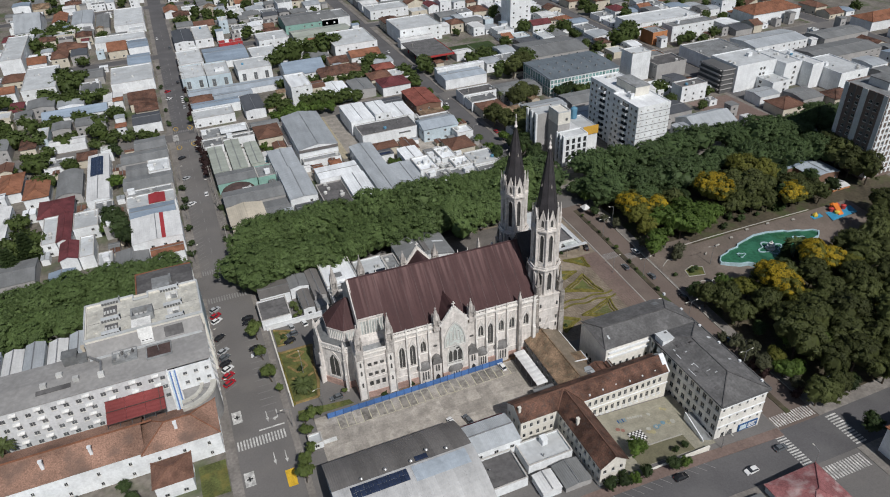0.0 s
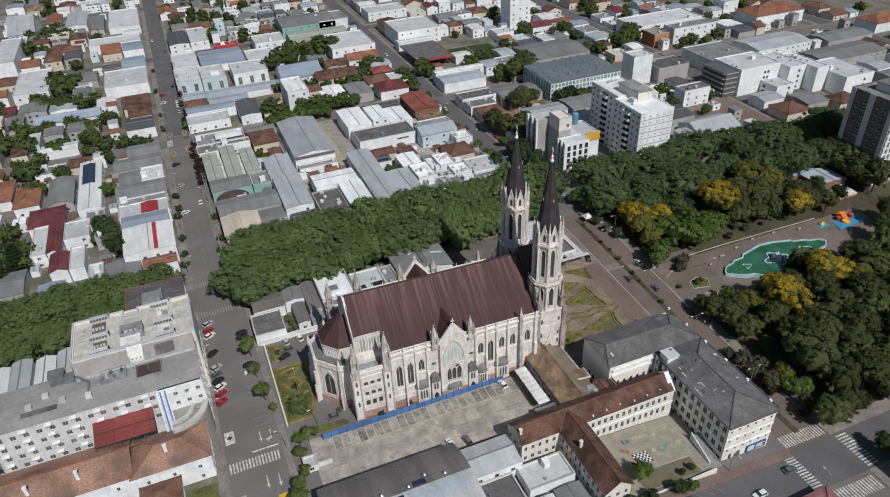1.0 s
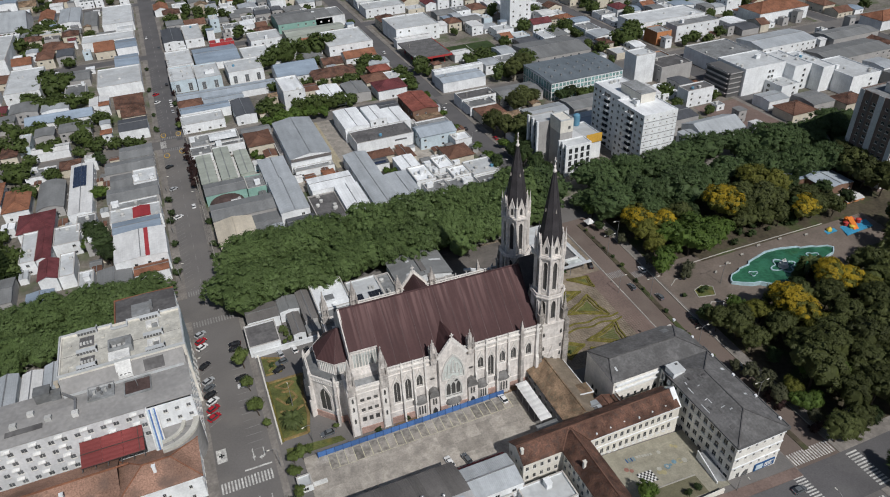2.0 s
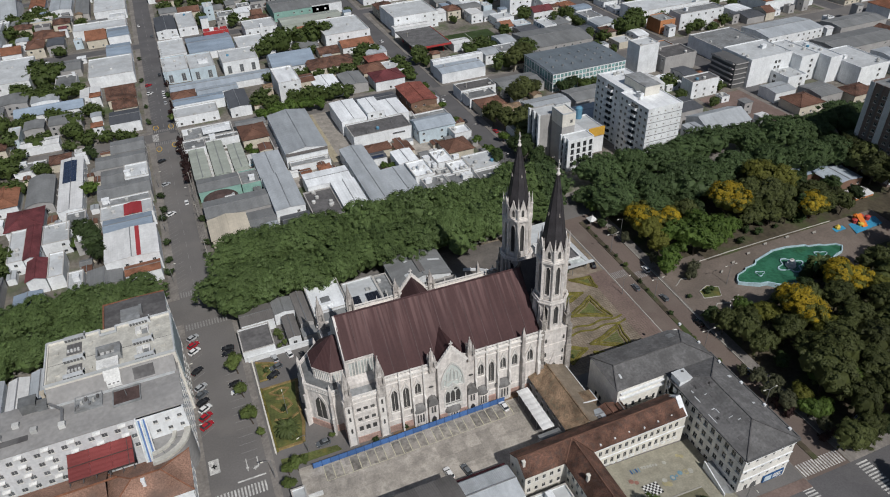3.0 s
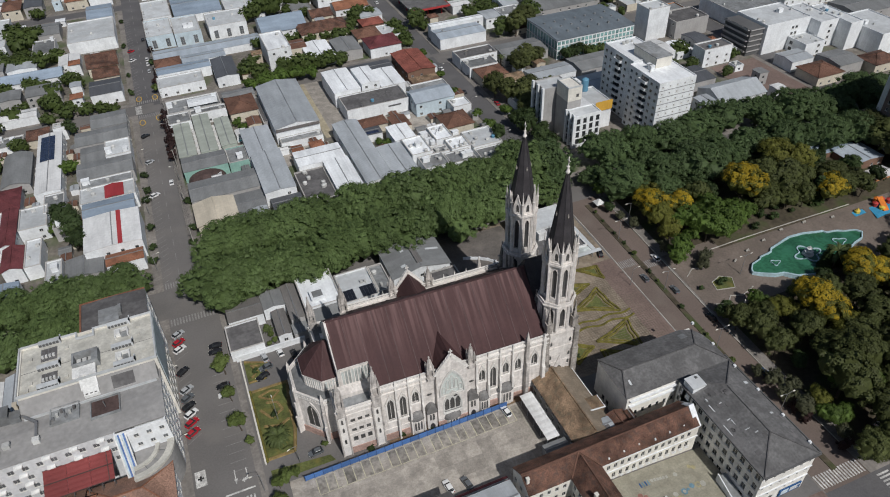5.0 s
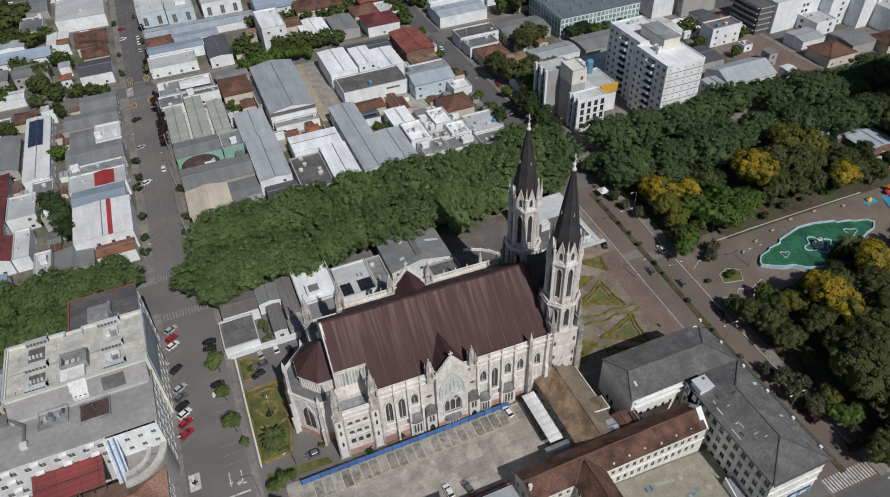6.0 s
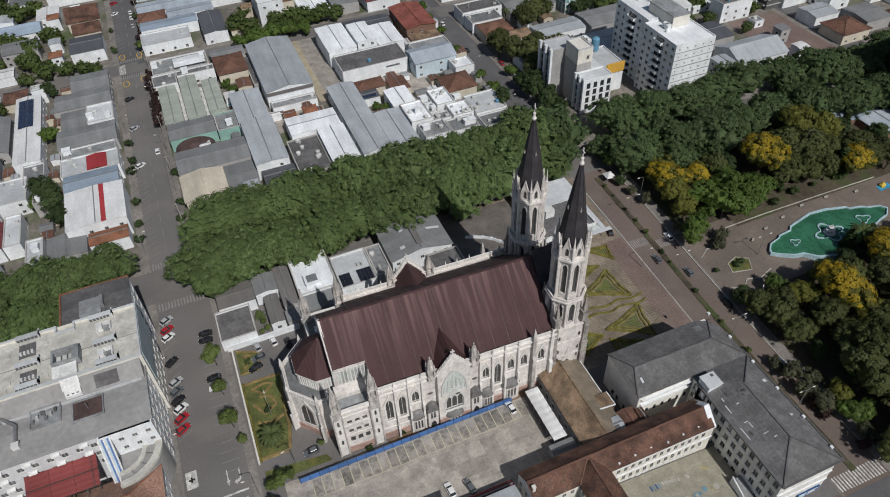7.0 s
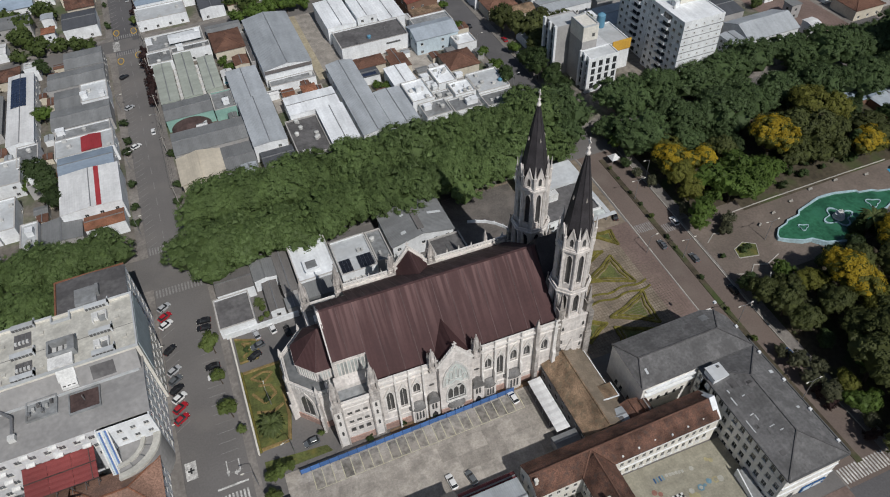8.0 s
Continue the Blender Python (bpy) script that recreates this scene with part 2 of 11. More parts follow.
M["flat_white"] = surf("flat_roof_white", (0.54, 0.56, 0.568), var=0.2, fine=0.8, coarse=0.12, stain=(0.4, 0.4, 0.39), amount=0.45, stain_size=0.2, rand=0.12)
M["hotel_grey"] = surf("hotel_roof_grey", (0.315, 0.307, 0.298), var=0.2, fine=0.8, coarse=0.1, stain=(0.22, 0.218, 0.215), amount=0.45, stain_size=0.14)
M["flat_dark"] = surf("flat_roof_dark", (0.13, 0.125, 0.125), var=0.35, fine=0.8, coarse=0.12, stain=(0.2, 0.195, 0.19), amount=0.5, stain_size=0.2, rand=0.15)
M["school_roof"] = surf("school_roof", (0.15, 0.147, 0.146), var=0.4, fine=1.4, coarse=0.18, stain=(0.09, 0.088, 0.087), amount=0.75, stain_size=0.3, wave="X", period=1.0, bump=0.2, rand=0.06)
M["solar"] = surf("solar_panel", (0.03, 0.042, 0.08), rough=0.25, var=0.2, fine=0.5, coarse=0.3, bump=0.0, spec=0.6, rand=0.15)
M["solar_dark"] = surf("solar_dark", (0.02, 0.022, 0.03), rough=0.3, var=0.2, fine=0.5, coarse=0.3, bump=0.0, spec=0.6, rand=0.15)
M["metal"] = surf("galvanised", (0.4, 0.4, 0.4), rough=0.45, metal=0.6, var=0.3)
M["tank_blue"] = surf("tank_blue", (0.12, 0.28, 0.4), rough=0.5, var=0.2)
M["tank_white"] = surf("tank_white", (0.55, 0.55, 0.53), var=0.25, rand=0.2)
M["hoarding"] = surf("blue_hoarding", (0.075, 0.17, 0.4), rough=0.6, var=0.25, fine=2.0, coarse=0.4, rand=0.18)
M["hoarding_post"] = surf("hoarding_post", (0.04, 0.09, 0.22), rough=0.6, var=0.25)
M["awning_red"] = surf("awning_red", (0.21, 0.048, 0.046), rough=0.7, var=0.25, rand=0.1)
M["pool"] = surf("pool_water", (0.1, 0.42, 0.5), rough=0.05, var=0.2, fine=2.0, coarse=0.4, spec=0.6)
M["pond"] = surf("pond_water", (0.035, 0.14, 0.075), rough=0.07, var=0.45, fine=1.0, coarse=0.12, stain=(0.045, 0.17, 0.1), amount=0.7, stain_size=0.2, spec=0.5, bump=0.05)
M["pond_edge"] = surf("pond_edge", (0.42, 0.58, 0.63), var=0.35, fine=2.0, coarse=0.4)
M["bark"] = surf("bark", (0.1, 0.08, 0.06), var=0.5, fine=4.0, coarse=0.6, bump=0.6)
for key, c in (("leaf_tipuana", (0.128, 0.186, 0.065)), ("leaf_rain", (0.094, 0.142, 0.056)), ("leaf_park", (0.086, 0.1, 0.034)), ("leaf_street", (0.125, 0.165, 0.048)), ("leaf_dark", (0.058, 0.088, 0.032)), ("leaf_bright", (0.105, 0.165, 0.035)), ("leaf_yellow", (0.43, 0.315, 0.028)),
               ("leaf_olive", (0.16, 0.165, 0.035)), ("leaf_grey", (0.1, 0.105, 0.06)), ("leaf_purple", (0.055, 0.03, 0.028)), ("leaf_far", (0.09, 0.125, 0.036)), ("leaf_palm", (0.11, 0.14, 0.05))):
    M[key] = surf(key, c, rough=0.6, var=0.35, fine=1.2, coarse=0.18, bump=0.0, rand=0.14 if key not in ("leaf_park", "leaf_dark") else 0.32, island=0.16, spec=0.2, leafy=True)
for key, c in (("car_white", (0.75, 0.75, 0.74)), ("car_black", (0.02, 0.02, 0.022)), ("car_red", (0.4, 0.02, 0.03)), ("car_silver", (0.42, 0.43, 0.44)), ("car_grey", (0.12, 0.13, 0.14)), ("car_blue", (0.05, 0.1, 0.2))):
    M[key] = surf(key, c, rough=0.25, var=0.06, fine=0.5, coarse=0.3, bump=0.0, spec=0.5)
M["rubber"] = surf("rubber", (0.02, 0.02, 0.02), var=0.2)
M["lamp_glass"] = surf("lamp_glass", (0.7, 0.68, 0.6), rough=0.2, var=0.1)
for key, c in (("play_green", (0.31, 0.292, 0.23)), ("play_soil", (0.16, 0.15, 0.095)), ("play_blue", (0.05, 0.3, 0.5)), ("faded_blue", (0.16, 0.27, 0.33)), ("faded_yellow", (0.38, 0.34, 0.2)), ("faded_red", (0.3, 0.15, 0.12)), ("faded_white", (0.42, 0.41, 0.36)), ("play_orange", (0.7, 0.2, 0.03)), ("play_yellow", (0.7, 0.5, 0.08)), ("play_red", (0.5, 0.06, 0.05)), ("sign_blue", (0.03, 0.1, 0.25)), ("paint_white", (0.7, 0.7, 0.68)), ("paint_black", (0.03, 0.03, 0.03))):
    M[key] = surf(key, c, rough=0.7, var=0.25, fine=2.0, coarse=0.4)


# ---- tools for shapes ----
class Geo:
    """A bag of vertices and faces, with the shapes that the place is made of."""

    def __init__(self):
        self.v, self.f = [], []

    def add(self, pts, faces):
        k = len(self.v)
        self.v += [tuple(p) for p in pts]
        self.f += [tuple(i + k for i in f) for f in faces]
        return self

    def box(self, x0, x1, y0, y1, z0, z1):
        return self.add([(x0, y0, z0), (x1, y0, z0), (x1, y1, z0), (x0, y1, z0), (x0, y0, z1), (x1, y0, z1), (x1, y1, z1), (x0, y1, z1)],
                        [(0, 3, 2, 1), (4, 5, 6, 7), (0, 1, 5, 4), (1, 2, 6, 5), (2, 3, 7, 6), (3, 0, 4, 7)])

    def loft(self, rings, caps=True):
        """Rings of equal count, joined one to the next."""
        n = len(rings[0])
        k = len(self.v)
        for r in rings:
            self.v += [tuple(p) for p in r]
        for a in range(len(rings) - 1):
            for i in range(n):
                j = (i + 1) % n
                self.f.append((k + a * n + i, k + a * n + j, k + a * n + n + j, k + a * n + n + i))
        if caps:
            self.f.append(tuple(k + i for i in reversed(range(n))))
            self.f.append(tuple(k + (len(rings) - 1) * n + i for i in range(n)))
        return self

    def turned(self, cx, cy, profile, n=8, rot=None):
        """A many-sided body round an upright axis; profile: rows of (apothem, z)."""
        rot = math.pi / n if rot is None else rot
        c = math.cos(math.pi / n)
        return self.loft([[(cx + max(r, 0.01) / c * math.cos(rot + 2 * math.pi * i / n), cy + max(r, 0.01) / c * math.sin(rot + 2 * math.pi * i / n), z) for i in range(n)] for r, z in profile])

    def prism(self, pts, z0, z1):
        return self.loft([[(x, y, z0) for x, y in pts], [(x, y, z1) for x, y in pts]])

    def beam(self, a, b, w):
        a, b = Vector(a), Vector(b)
        d = (b - a).normalized()
        s = d.cross(Vector((0, 0, 1)))
        s = s.normalized() if s.length > 0.01 else Vector((1, 0, 0))
        t = d.cross(s)
        return self.loft([[p + (s * i + t * j) * w / 2 for i, j in ((-1, -1), (1, -1), (1, 1), (-1, 1))] for p in (a, b)])

    def panel(self, o, u, n, outer, holes=(), th=0.5):
        """An upright slab at o, along u and up z, its outer face towards n, th thick, with holes cut through it."""
        o, u, n = Vector(o), Vector(u), Vector(n)
        w = Vector((0, 0, 1))
        loops = [list(outer)] + [list(h) for h in holes]
        tris = tessellate_polygon([[Vector((x, y, 0)) for x, y in lp] for lp in loops])
        flat = [p for lp in loops for p in lp]
        k, c = len(self.v), len(flat)
        self.v += [tuple(o + u * x + w * y) for x, y in flat] + [tuple(o + u * x + w * y - n * th) for x, y in flat]
        for t in tris:
            self.f.append(tuple(k + i for i in t))
            self.f.append(tuple(k + c + i for i in reversed(t)))
        s = k
        for lp in loops:
            m = len(lp)
            for i in range(m):
                j = (i + 1) % m
                self.f.append((s + i, s + j, s + c + j, s + c + i))
            s += m
        return self

    def grid_panel(self, o, u, n, length, height, holes, th):
        """An upright slab like panel(), with oblong holes (x0, x1, z0, z1), laid out as a grid of cells."""
        o, u, n = Vector(o), Vector(u), Vector(n)
        xs_ = sorted({0.0, length} | {round(v, 4) for h in holes for v in h[:2]})
        zs_ = sorted({0.0, height} | {round(v, 4) for h in holes for v in h[2:]})
        nx, nz = len(xs_) - 1, len(zs_) - 1
        solid = [[not any(h[0] < (xs_[i] + xs_[i + 1]) / 2 < h[1] and h[2] < (zs_[j] + zs_[j + 1]) / 2 < h[3] for h in holes) for j in range(nz)] for i in range(nx)]
        index = {}

        def at(i, j, back):
            if (i, j, back) not in index:
                index[i, j, back] = len(self.v)
                self.v.append(tuple(o + u * xs_[i] + Vector((0, 0, zs_[j])) - n * (th if back else 0.0)))
            return index[i, j, back]

        def full(i, j):
            return 0 <= i < nx and 0 <= j < nz and solid[i][j]
        for i in range(nx):
            for j in range(nz):
                if not solid[i][j]:
                    continue
                a, b, c, d = (i, j), (i + 1, j), (i + 1, j + 1), (i, j + 1)
                self.f.append(tuple(at(*q, False) for q in (a, b, c, d)))
                self.f.append(tuple(at(*q, True) for q in (d, c, b, a)))
                for (p, q), near in (((a, b), (i, j - 1)), ((b, c), (i + 1, j)), ((c, d), (i, j + 1)), ((d, a), (i - 1, j))):
                    if not full(*near):
                        self.f.append((at(*q, False), at(*p, False), at(*p, True), at(*q, True)))
        return self


def pointed(cx, z0, z1, w, steps=4):
    """The outline of a pointed arch, w wide, from z0 to its tip at z1."""
    h = w / 2
    spring = z1 - w * 1.15
    arc = [(-h + w * math.cos(i / steps * math.pi / 3), spring + (z1 - spring) * math.sin(i / steps * math.pi / 3) / math.sin(math.pi / 3)) for i in range(steps)]
    return [(cx - h, z0), (cx + h, z0)] + [(cx + x, z) for x, z in arc] + [(cx, z1)] + [(cx - x, z) for x, z in reversed(arc)]


def oblong(x0, x1, z0, z1):
    return [(x0, z0), (x1, z0), (x1, z1), (x0, z1)]


def inset(pts, d):
    cx = sum(p[0] for p in pts) / len(pts)
    cz = (min(p[1] for p in pts) + max(p[1] for p in pts)) / 2
    w = max(p[0] for p in pts) - min(p[0] for p in pts)
    h = max(p[1] for p in pts) - min(p[1] for p in pts)
    return [(cx + (x - cx) * (1 - 2 * d / w), cz + (z - cz) * (1 - 2 * d / h)) for x, z in pts]


WORLD = {}


def mesh_of(name, geo, mat, smooth=False, closed=True):
    me = bpy.data.meshes.new(name)
    me.from_pydata(geo.v, [], geo.f)
    if closed:
        bm = bmesh.new()
        bm.from_mesh(me)
        bmesh.ops.recalc_face_normals(bm, faces=bm.faces)
        bm.to_mesh(me)
        bm.free()
    if smooth:
        me.shade_smooth()
    me.materials.append(mat)
    return me


def thing(name, x, y, z, label, category, group="", kind="", rz=0.0):
    ob = new(name)
    ob.empty_display_size = 0.5
    ob.matrix_basis = WORLD[ob] = pose(x, y, z, 0, 0, rz)
    return tagged(ob, label, category, group, kind)


def put(name, me, m, parent, label=""):
    """A mesh at the pose m of the world, as a part of parent."""
    ob = new(name, me)
    ob.parent = parent
    ob.matrix_parent_inverse = WORLD[parent].inverted()
    ob.matrix_basis = WORLD[ob] = m
    return tagged(ob, label)


def part(name, geo, mat, parent, label="", smooth=False, closed=True):
    return put(name, mesh_of(name, geo, mat, smooth, closed), Matrix.Identity(4), parent, label)


def whole(name, geo, mat, label, category, kind="", group="", smooth=False, closed=True):
    ob = new(name, mesh_of(name, geo, mat, smooth, closed))
    WORLD[ob] = Matrix.Identity(4)
    return tagged(ob, label, category, group, kind)


def ease(a):
    a = min(1.0, max(0.0, a))
    return a * a * (3 - 2 * a)


def G(x, y):
    """The height of the ground: level round the church, falling towards the park and the lower street."""
    return -5.5 * ease((x - 70) / 90) * ease((230 - y) / 110)


def sheet(name, x0, x1, y0, y1, dz, mat, label, category, kind="structure", step=6.0, skirt=0.0, group=""):
    """A sheet that follows the ground, dz above it, with a skirt down its edges."""
    nx, ny = max(1, round((x1 - x0) / step)), max(1, round((y1 - y0) / step))
    g = Geo()
    for j in range(ny + 1):
        for i in range(nx + 1):
            x, y = x0 + (x1 - x0) * i / nx, y0 + (y1 - y0) * j / ny
            g.v.append((x, y, G(x, y) + dz))
    w = nx + 1
    g.f += [(j * w + i, j * w + i + 1, (j + 1) * w + i + 1, (j + 1) * w + i) for j in range(ny) for i in range(nx)]
    if skirt:
        rim = [i for i in range(w)] + [j * w + nx for j in range(1, ny + 1)] + [ny * w + i for i in reversed(range(nx))] + [j * w for j in reversed(range(1, ny))]
        k = len(g.v)
        g.v += [(g.v[i][0], g.v[i][1], g.v[i][2] - skirt) for i in rim]
        g.f += [(rim[a], rim[(a + 1) % len(rim)], k + (a + 1) % len(rim), k + a) for a in range(len(rim))]
    return whole(name, g, mat, label, category, kind, group, closed=False)


def flat_patch(geo, pts, dz):
    """A flat outline laid on the ground, with a low edge."""
    geo.loft([[(x, y, G(x, y) + dz - 0.05) for x, y in pts], [(x, y, G(x, y) + dz) for x, y in pts]])
    return geo


def rect(cx, cy, w, d, deg=0.0):
    c, s = math.cos(radians(deg)), math.sin(radians(deg))
    return [(cx + i * w / 2 * c - j * d / 2 * s, cy + i * w / 2 * s + j * d / 2 * c) for i, j in ((-1, -1), (1, -1), (1, 1), (-1, 1))]


# ---- windows, shared by all buildings ----
WINDOWS = {}


def window_meshes(w, h, frame_key="frame_white", glass_key="glass"):
    """A frame with a mullion and sill, and a pane, w by h, its face in the plane y = 0 looking to -y, its foot at z = 0."""
    key = (round(w, 2), round(h, 2), frame_key, glass_key)
    if key not in WINDOWS:
        f = Geo()
        t = 0.09
        f.panel((0, 0.06, 0), (1, 0, 0), (0, -1, 0), oblong(-w / 2, w / 2, 0, h),
                [oblong(-w / 2 + t, -t / 3, t, h - t), oblong(t / 3, w / 2 - t, t, h - t)], 0.08)
        p = Geo().box(-w / 2 + 0.03, w / 2 - 0.03, 0.1, 0.12, 0.03, h - 0.03)
        f.box(-w / 2 - 0.12, w / 2 + 0.12, -0.14, 0.1, -0.1, 0.004)
        WINDOWS[key] = (mesh_of("window_frame", f, M[frame_key]), mesh_of("pane", p, M[glass_key]))
    return WINDOWS[key]


FACES = {"S": ((1, 0, 0), (0, -1, 0), 0), "E": ((0, 1, 0), (1, 0, 0), 90), "N": ((-1, 0, 0), (0, 1, 0), 180), "W": ((0, -1, 0), (-1, 0, 0), 270)}


def plain_window(w, h, frame_key, glass_key):
    """The same window as one mesh of two materials, for houses farther off."""
    key = ("plain", round(w, 2), round(h, 2), frame_key, glass_key)
    if key not in WINDOWS:
        f = Geo()
        t = 0.09
        f.panel((0, 0.06, 0), (1, 0, 0), (0, -1, 0), oblong(-w / 2, w / 2, 0, h), [oblong(-w / 2 + t, -t / 3, t, h - t), oblong(t / 3, w / 2 - t, t, h - t)], 0.08)
        f.box(-w / 2 - 0.12, w / 2 + 0.12, -0.14, 0.1, -0.1, 0.004)
        k = len(f.f)
        f.box(-w / 2 + 0.03, w / 2 - 0.03, 0.1, 0.12, 0.03, h - 0.03)
        me = mesh_of("window", f, M[frame_key], closed=False)
        me.materials.append(M[glass_key])
        for p in me.polygons[k:]:
            p.material_index = 1
        WINDOWS[key] = me
    return WINDOWS[key]


def windowed_walls(parent, x0, y0, x1, y1, z0, z1, rows, mat, th=0.3, frame_key="frame_white", glass_key="glass", label="", plain=False):
    """Four walls with openings that go through them, and the windows in those. rows: side -> list of (distance along, sill height above z0, w, h)."""
    g = Geo()
    for side, (u, n, deg) in FACES.items():
        o = {"S": (x0, y0), "E": (x1, y0), "N": (x1, y1), "W": (x0, y1)}[side]
        length = (x1 - x0) if side in "SN" else (y1 - y0)
        k = th if side in "EW" else 0.0
        holes = [(a - w / 2 - k, a + w / 2 - k, s, s + h) for a, s, w, h in rows.get(side, ())]
        g.grid_panel((o[0] + u[0] * k, o[1] + u[1] * k, z0), u, n, length - 2 * k, z1 - z0, holes, th)
    wall = part("wall", g, mat, parent, label)
    for side, (u, n, deg) in FACES.items():
        o = {"S": (x0, y0), "E": (x1, y0), "N": (x1, y1), "W": (x0, y1)}[side]
        for a, s, w, h in rows.get(side, ()):
            m = pose(o[0] + u[0] * a, o[1] + u[1] * a, z0 + s, 0, 0, deg)
            if plain:
                put("window", plain_window(w, h, frame_key, glass_key), m, parent)
                continue
            fr, pn = window_meshes(w, h, frame_key, glass_key)
            ob = put("window", fr, m, parent)
            put("pane", pn, m, ob)
    return wall


def row_of(length, floors, base, floor_h, w, h, gap, edge=1.2):
    """Even rows of windows on a wall."""
    n = int((length - 2 * edge + gap) // (w + gap))
    if n < 1:
        return []
    free = (length - n * w) / n
    return [(free / 2 + w / 2 + i * (w + free), base + k * floor_h, w, h) for k in range(floors) for i in range(n)]


def slope_roof(x0, y0, x1, y1, z, rise, axis, over=0.4, th=0.18):
    """Two slopes with a thickness; the ridge runs along the axis."""
    x0, x1, y0, y1 = x0 - over, x1 + over, y0 - over, y1 + over
    g = Geo()
    drop = rise * over / max(0.5, ((y1 - y0) if axis == "x" else (x1 - x0)) / 2)
    if axis == "x":
        m = (y0 + y1) / 2
        pr = [(y0, z - drop), (m, z + rise), (y1, z - drop), (y1, z - drop - th), (m, z + rise - th * 1.3), (y0, z - drop - th)]
        g.loft([[(x, a, b) for a, b in pr] for x in (x0, x1)])
    else:
        m = (x0 + x1) / 2
        pr = [(x0, z - drop), (m, z + rise), (x1, z - drop), (x1, z - drop - th), (m, z + rise - th * 1.3), (x0, z - drop - th)]
        g.loft([[(a, y, b) for a, b in pr] for y in (y0, y1)])
    return g


def gable_ends(x0, y0, x1, y1, z, rise, axis, th=0.3):
    ends = []
    if axis == "x":
        for x in (x0, x1 - th):
            ends.append(Geo().loft([[(xx, y0, z), (xx, (y0 + y1) / 2, z + rise), (xx, y1, z)] for xx in (x, x + th)]))
    else:
        for y in (y0, y1 - th):
            ends.append(Geo().loft([[(x0, yy, z), ((x0 + x1) / 2, yy, z + rise), (x1, yy, z)] for yy in (y, y + th)]))
    return ends


def hip_roof(x0, y0, x1, y1, z, rise, over=0.5, th=0.18):
    x0, x1, y0, y1 = x0 - over, x1 + over, y0 - over, y1 + over
    w, d = x1 - x0, y1 - y0
    if w > d:
        r = [(x0 + d / 2, (y0 + y1) / 2), (x1 - d / 2, (y0 + y1) / 2)]
    else:
        r = [((x0 + x1) / 2, y0 + w / 2), ((x0 + x1) / 2, y1 - w / 2)]
    if abs(w - d) < 0.3:
        r = [((x0 + x1) / 2 - 0.05, (y0 + y1) / 2), ((x0 + x1) / 2 + 0.05, (y0 + y1) / 2)]
        w = d + 0.1
    v = [(x0, y0, z), (x1, y0, z), (x1, y1, z), (x0, y1, z), (*r[0], z + rise), (*r[1], z + rise), (x0, y0, z - th), (x1, y0, z - th), (x1, y1, z - th), (x0, y1, z - th)]
    if w > d:
        f = [(0, 1, 5, 4), (1, 2, 5), (2, 3, 4, 5), (3, 0, 4)]
    else:
        f = [(0, 1, 4), (1, 2, 5, 4), (2, 3, 5), (3, 0, 4, 5)]
    f += [(6, 9, 8, 7), (0, 6, 7, 1), (1, 7, 8, 2), (2, 8, 9, 3), (3, 9, 6, 0)]
    g = Geo().add(v, f)
    ridge = Geo().beam((*r[0], z + rise + 0.06), (*r[1], z + rise + 0.06), 0.3)
    for c, e in zip(((x0, y0), (x1, y0), (x1, y1), (x0, y1)), (0, 1, 1, 0) if w > d else (0, 0, 1, 1)):
        ridge.beam((*c, z + 0.05), (*r[e], z + rise + 0.06), 0.25)
    return g, ridge


def barrel_roof(x0, y0, x1, y1, z, rise, axis="y", over=0.3, n=12, th=0.2):
    g = Geo()
    a0, a1 = (x0 - over, x1 + over) if axis == "y" else (y0 - over, y1 + over)
    b0, b1 = (y0 - over, y1 + over) if axis == "y" else (x0 - over, x1 + over)
    top = [(a0 + (a1 - a0) * i / n, z + rise * (1 - (2 * i / n - 1) ** 2)) for i in range(n + 1)]
    pr = top + [(a, b - th) for a, b in reversed(top)]
    g.loft([[(a, b, c) if axis == "y" else (b, a, c) for a, c in pr] for b in (b0, b1)])
    return g


def roof_clutter(parent, rng, x0, y0, x1, y1, z, n):
    """Vents, tanks and hatches on a flat roof, each a part of its own."""
    for _ in range(n):
        x, y = rng.uniform(x0 + 1.2, x1 - 1.2), rng.uniform(y0 + 1.2, y1 - 1.2)
        k = rng.random()
        if k < 0.3:
            part("water_tank", Geo().turned(x, y, [(0.75, z), (0.85, z + 1.0), (0.8, z + 1.1), (0.2, z + 1.35)], 10), M["tank_blue" if rng.random() < 0.12 else "tank_white"], parent, smooth=False)
        elif k < 0.65:
            w, d = rng.uniform(0.6, 1.6), rng.uniform(0.6, 1.3)
            part("air_conditioner", Geo().box(x - w / 2, x + w / 2, y - d / 2, y + d / 2, z + 0.1, z + 0.9).box(x - w / 2 + 0.1, x - w / 2 + 0.2, y - d / 2, y + d / 2, z, z + 0.1).box(x + w / 2 - 0.2, x + w / 2 - 0.1, y - d / 2, y + d / 2, z, z + 0.1), M["tank_white"], parent)
        elif k < 0.85:
            part("vent_pipe", Geo().turned(x, y, [(0.12, z), (0.12, z + 0.9), (0.22, z + 0.95), (0.22, z + 1.1)], 8), M["metal"], parent)
        else:
            w, d = rng.uniform(1.6, 3.0), rng.uniform(1.6, 2.6)
            part("stair_head", Geo().box(x - w / 2, x + w / 2, y - d / 2, y + d / 2, z, z + 2.0).box(x - w / 2 - 0.1, x + w / 2 + 0.1, y - d / 2 - 0.1, y + d / 2 + 0.1, z + 2.0, z + 2.15), M["wall_white"], parent)


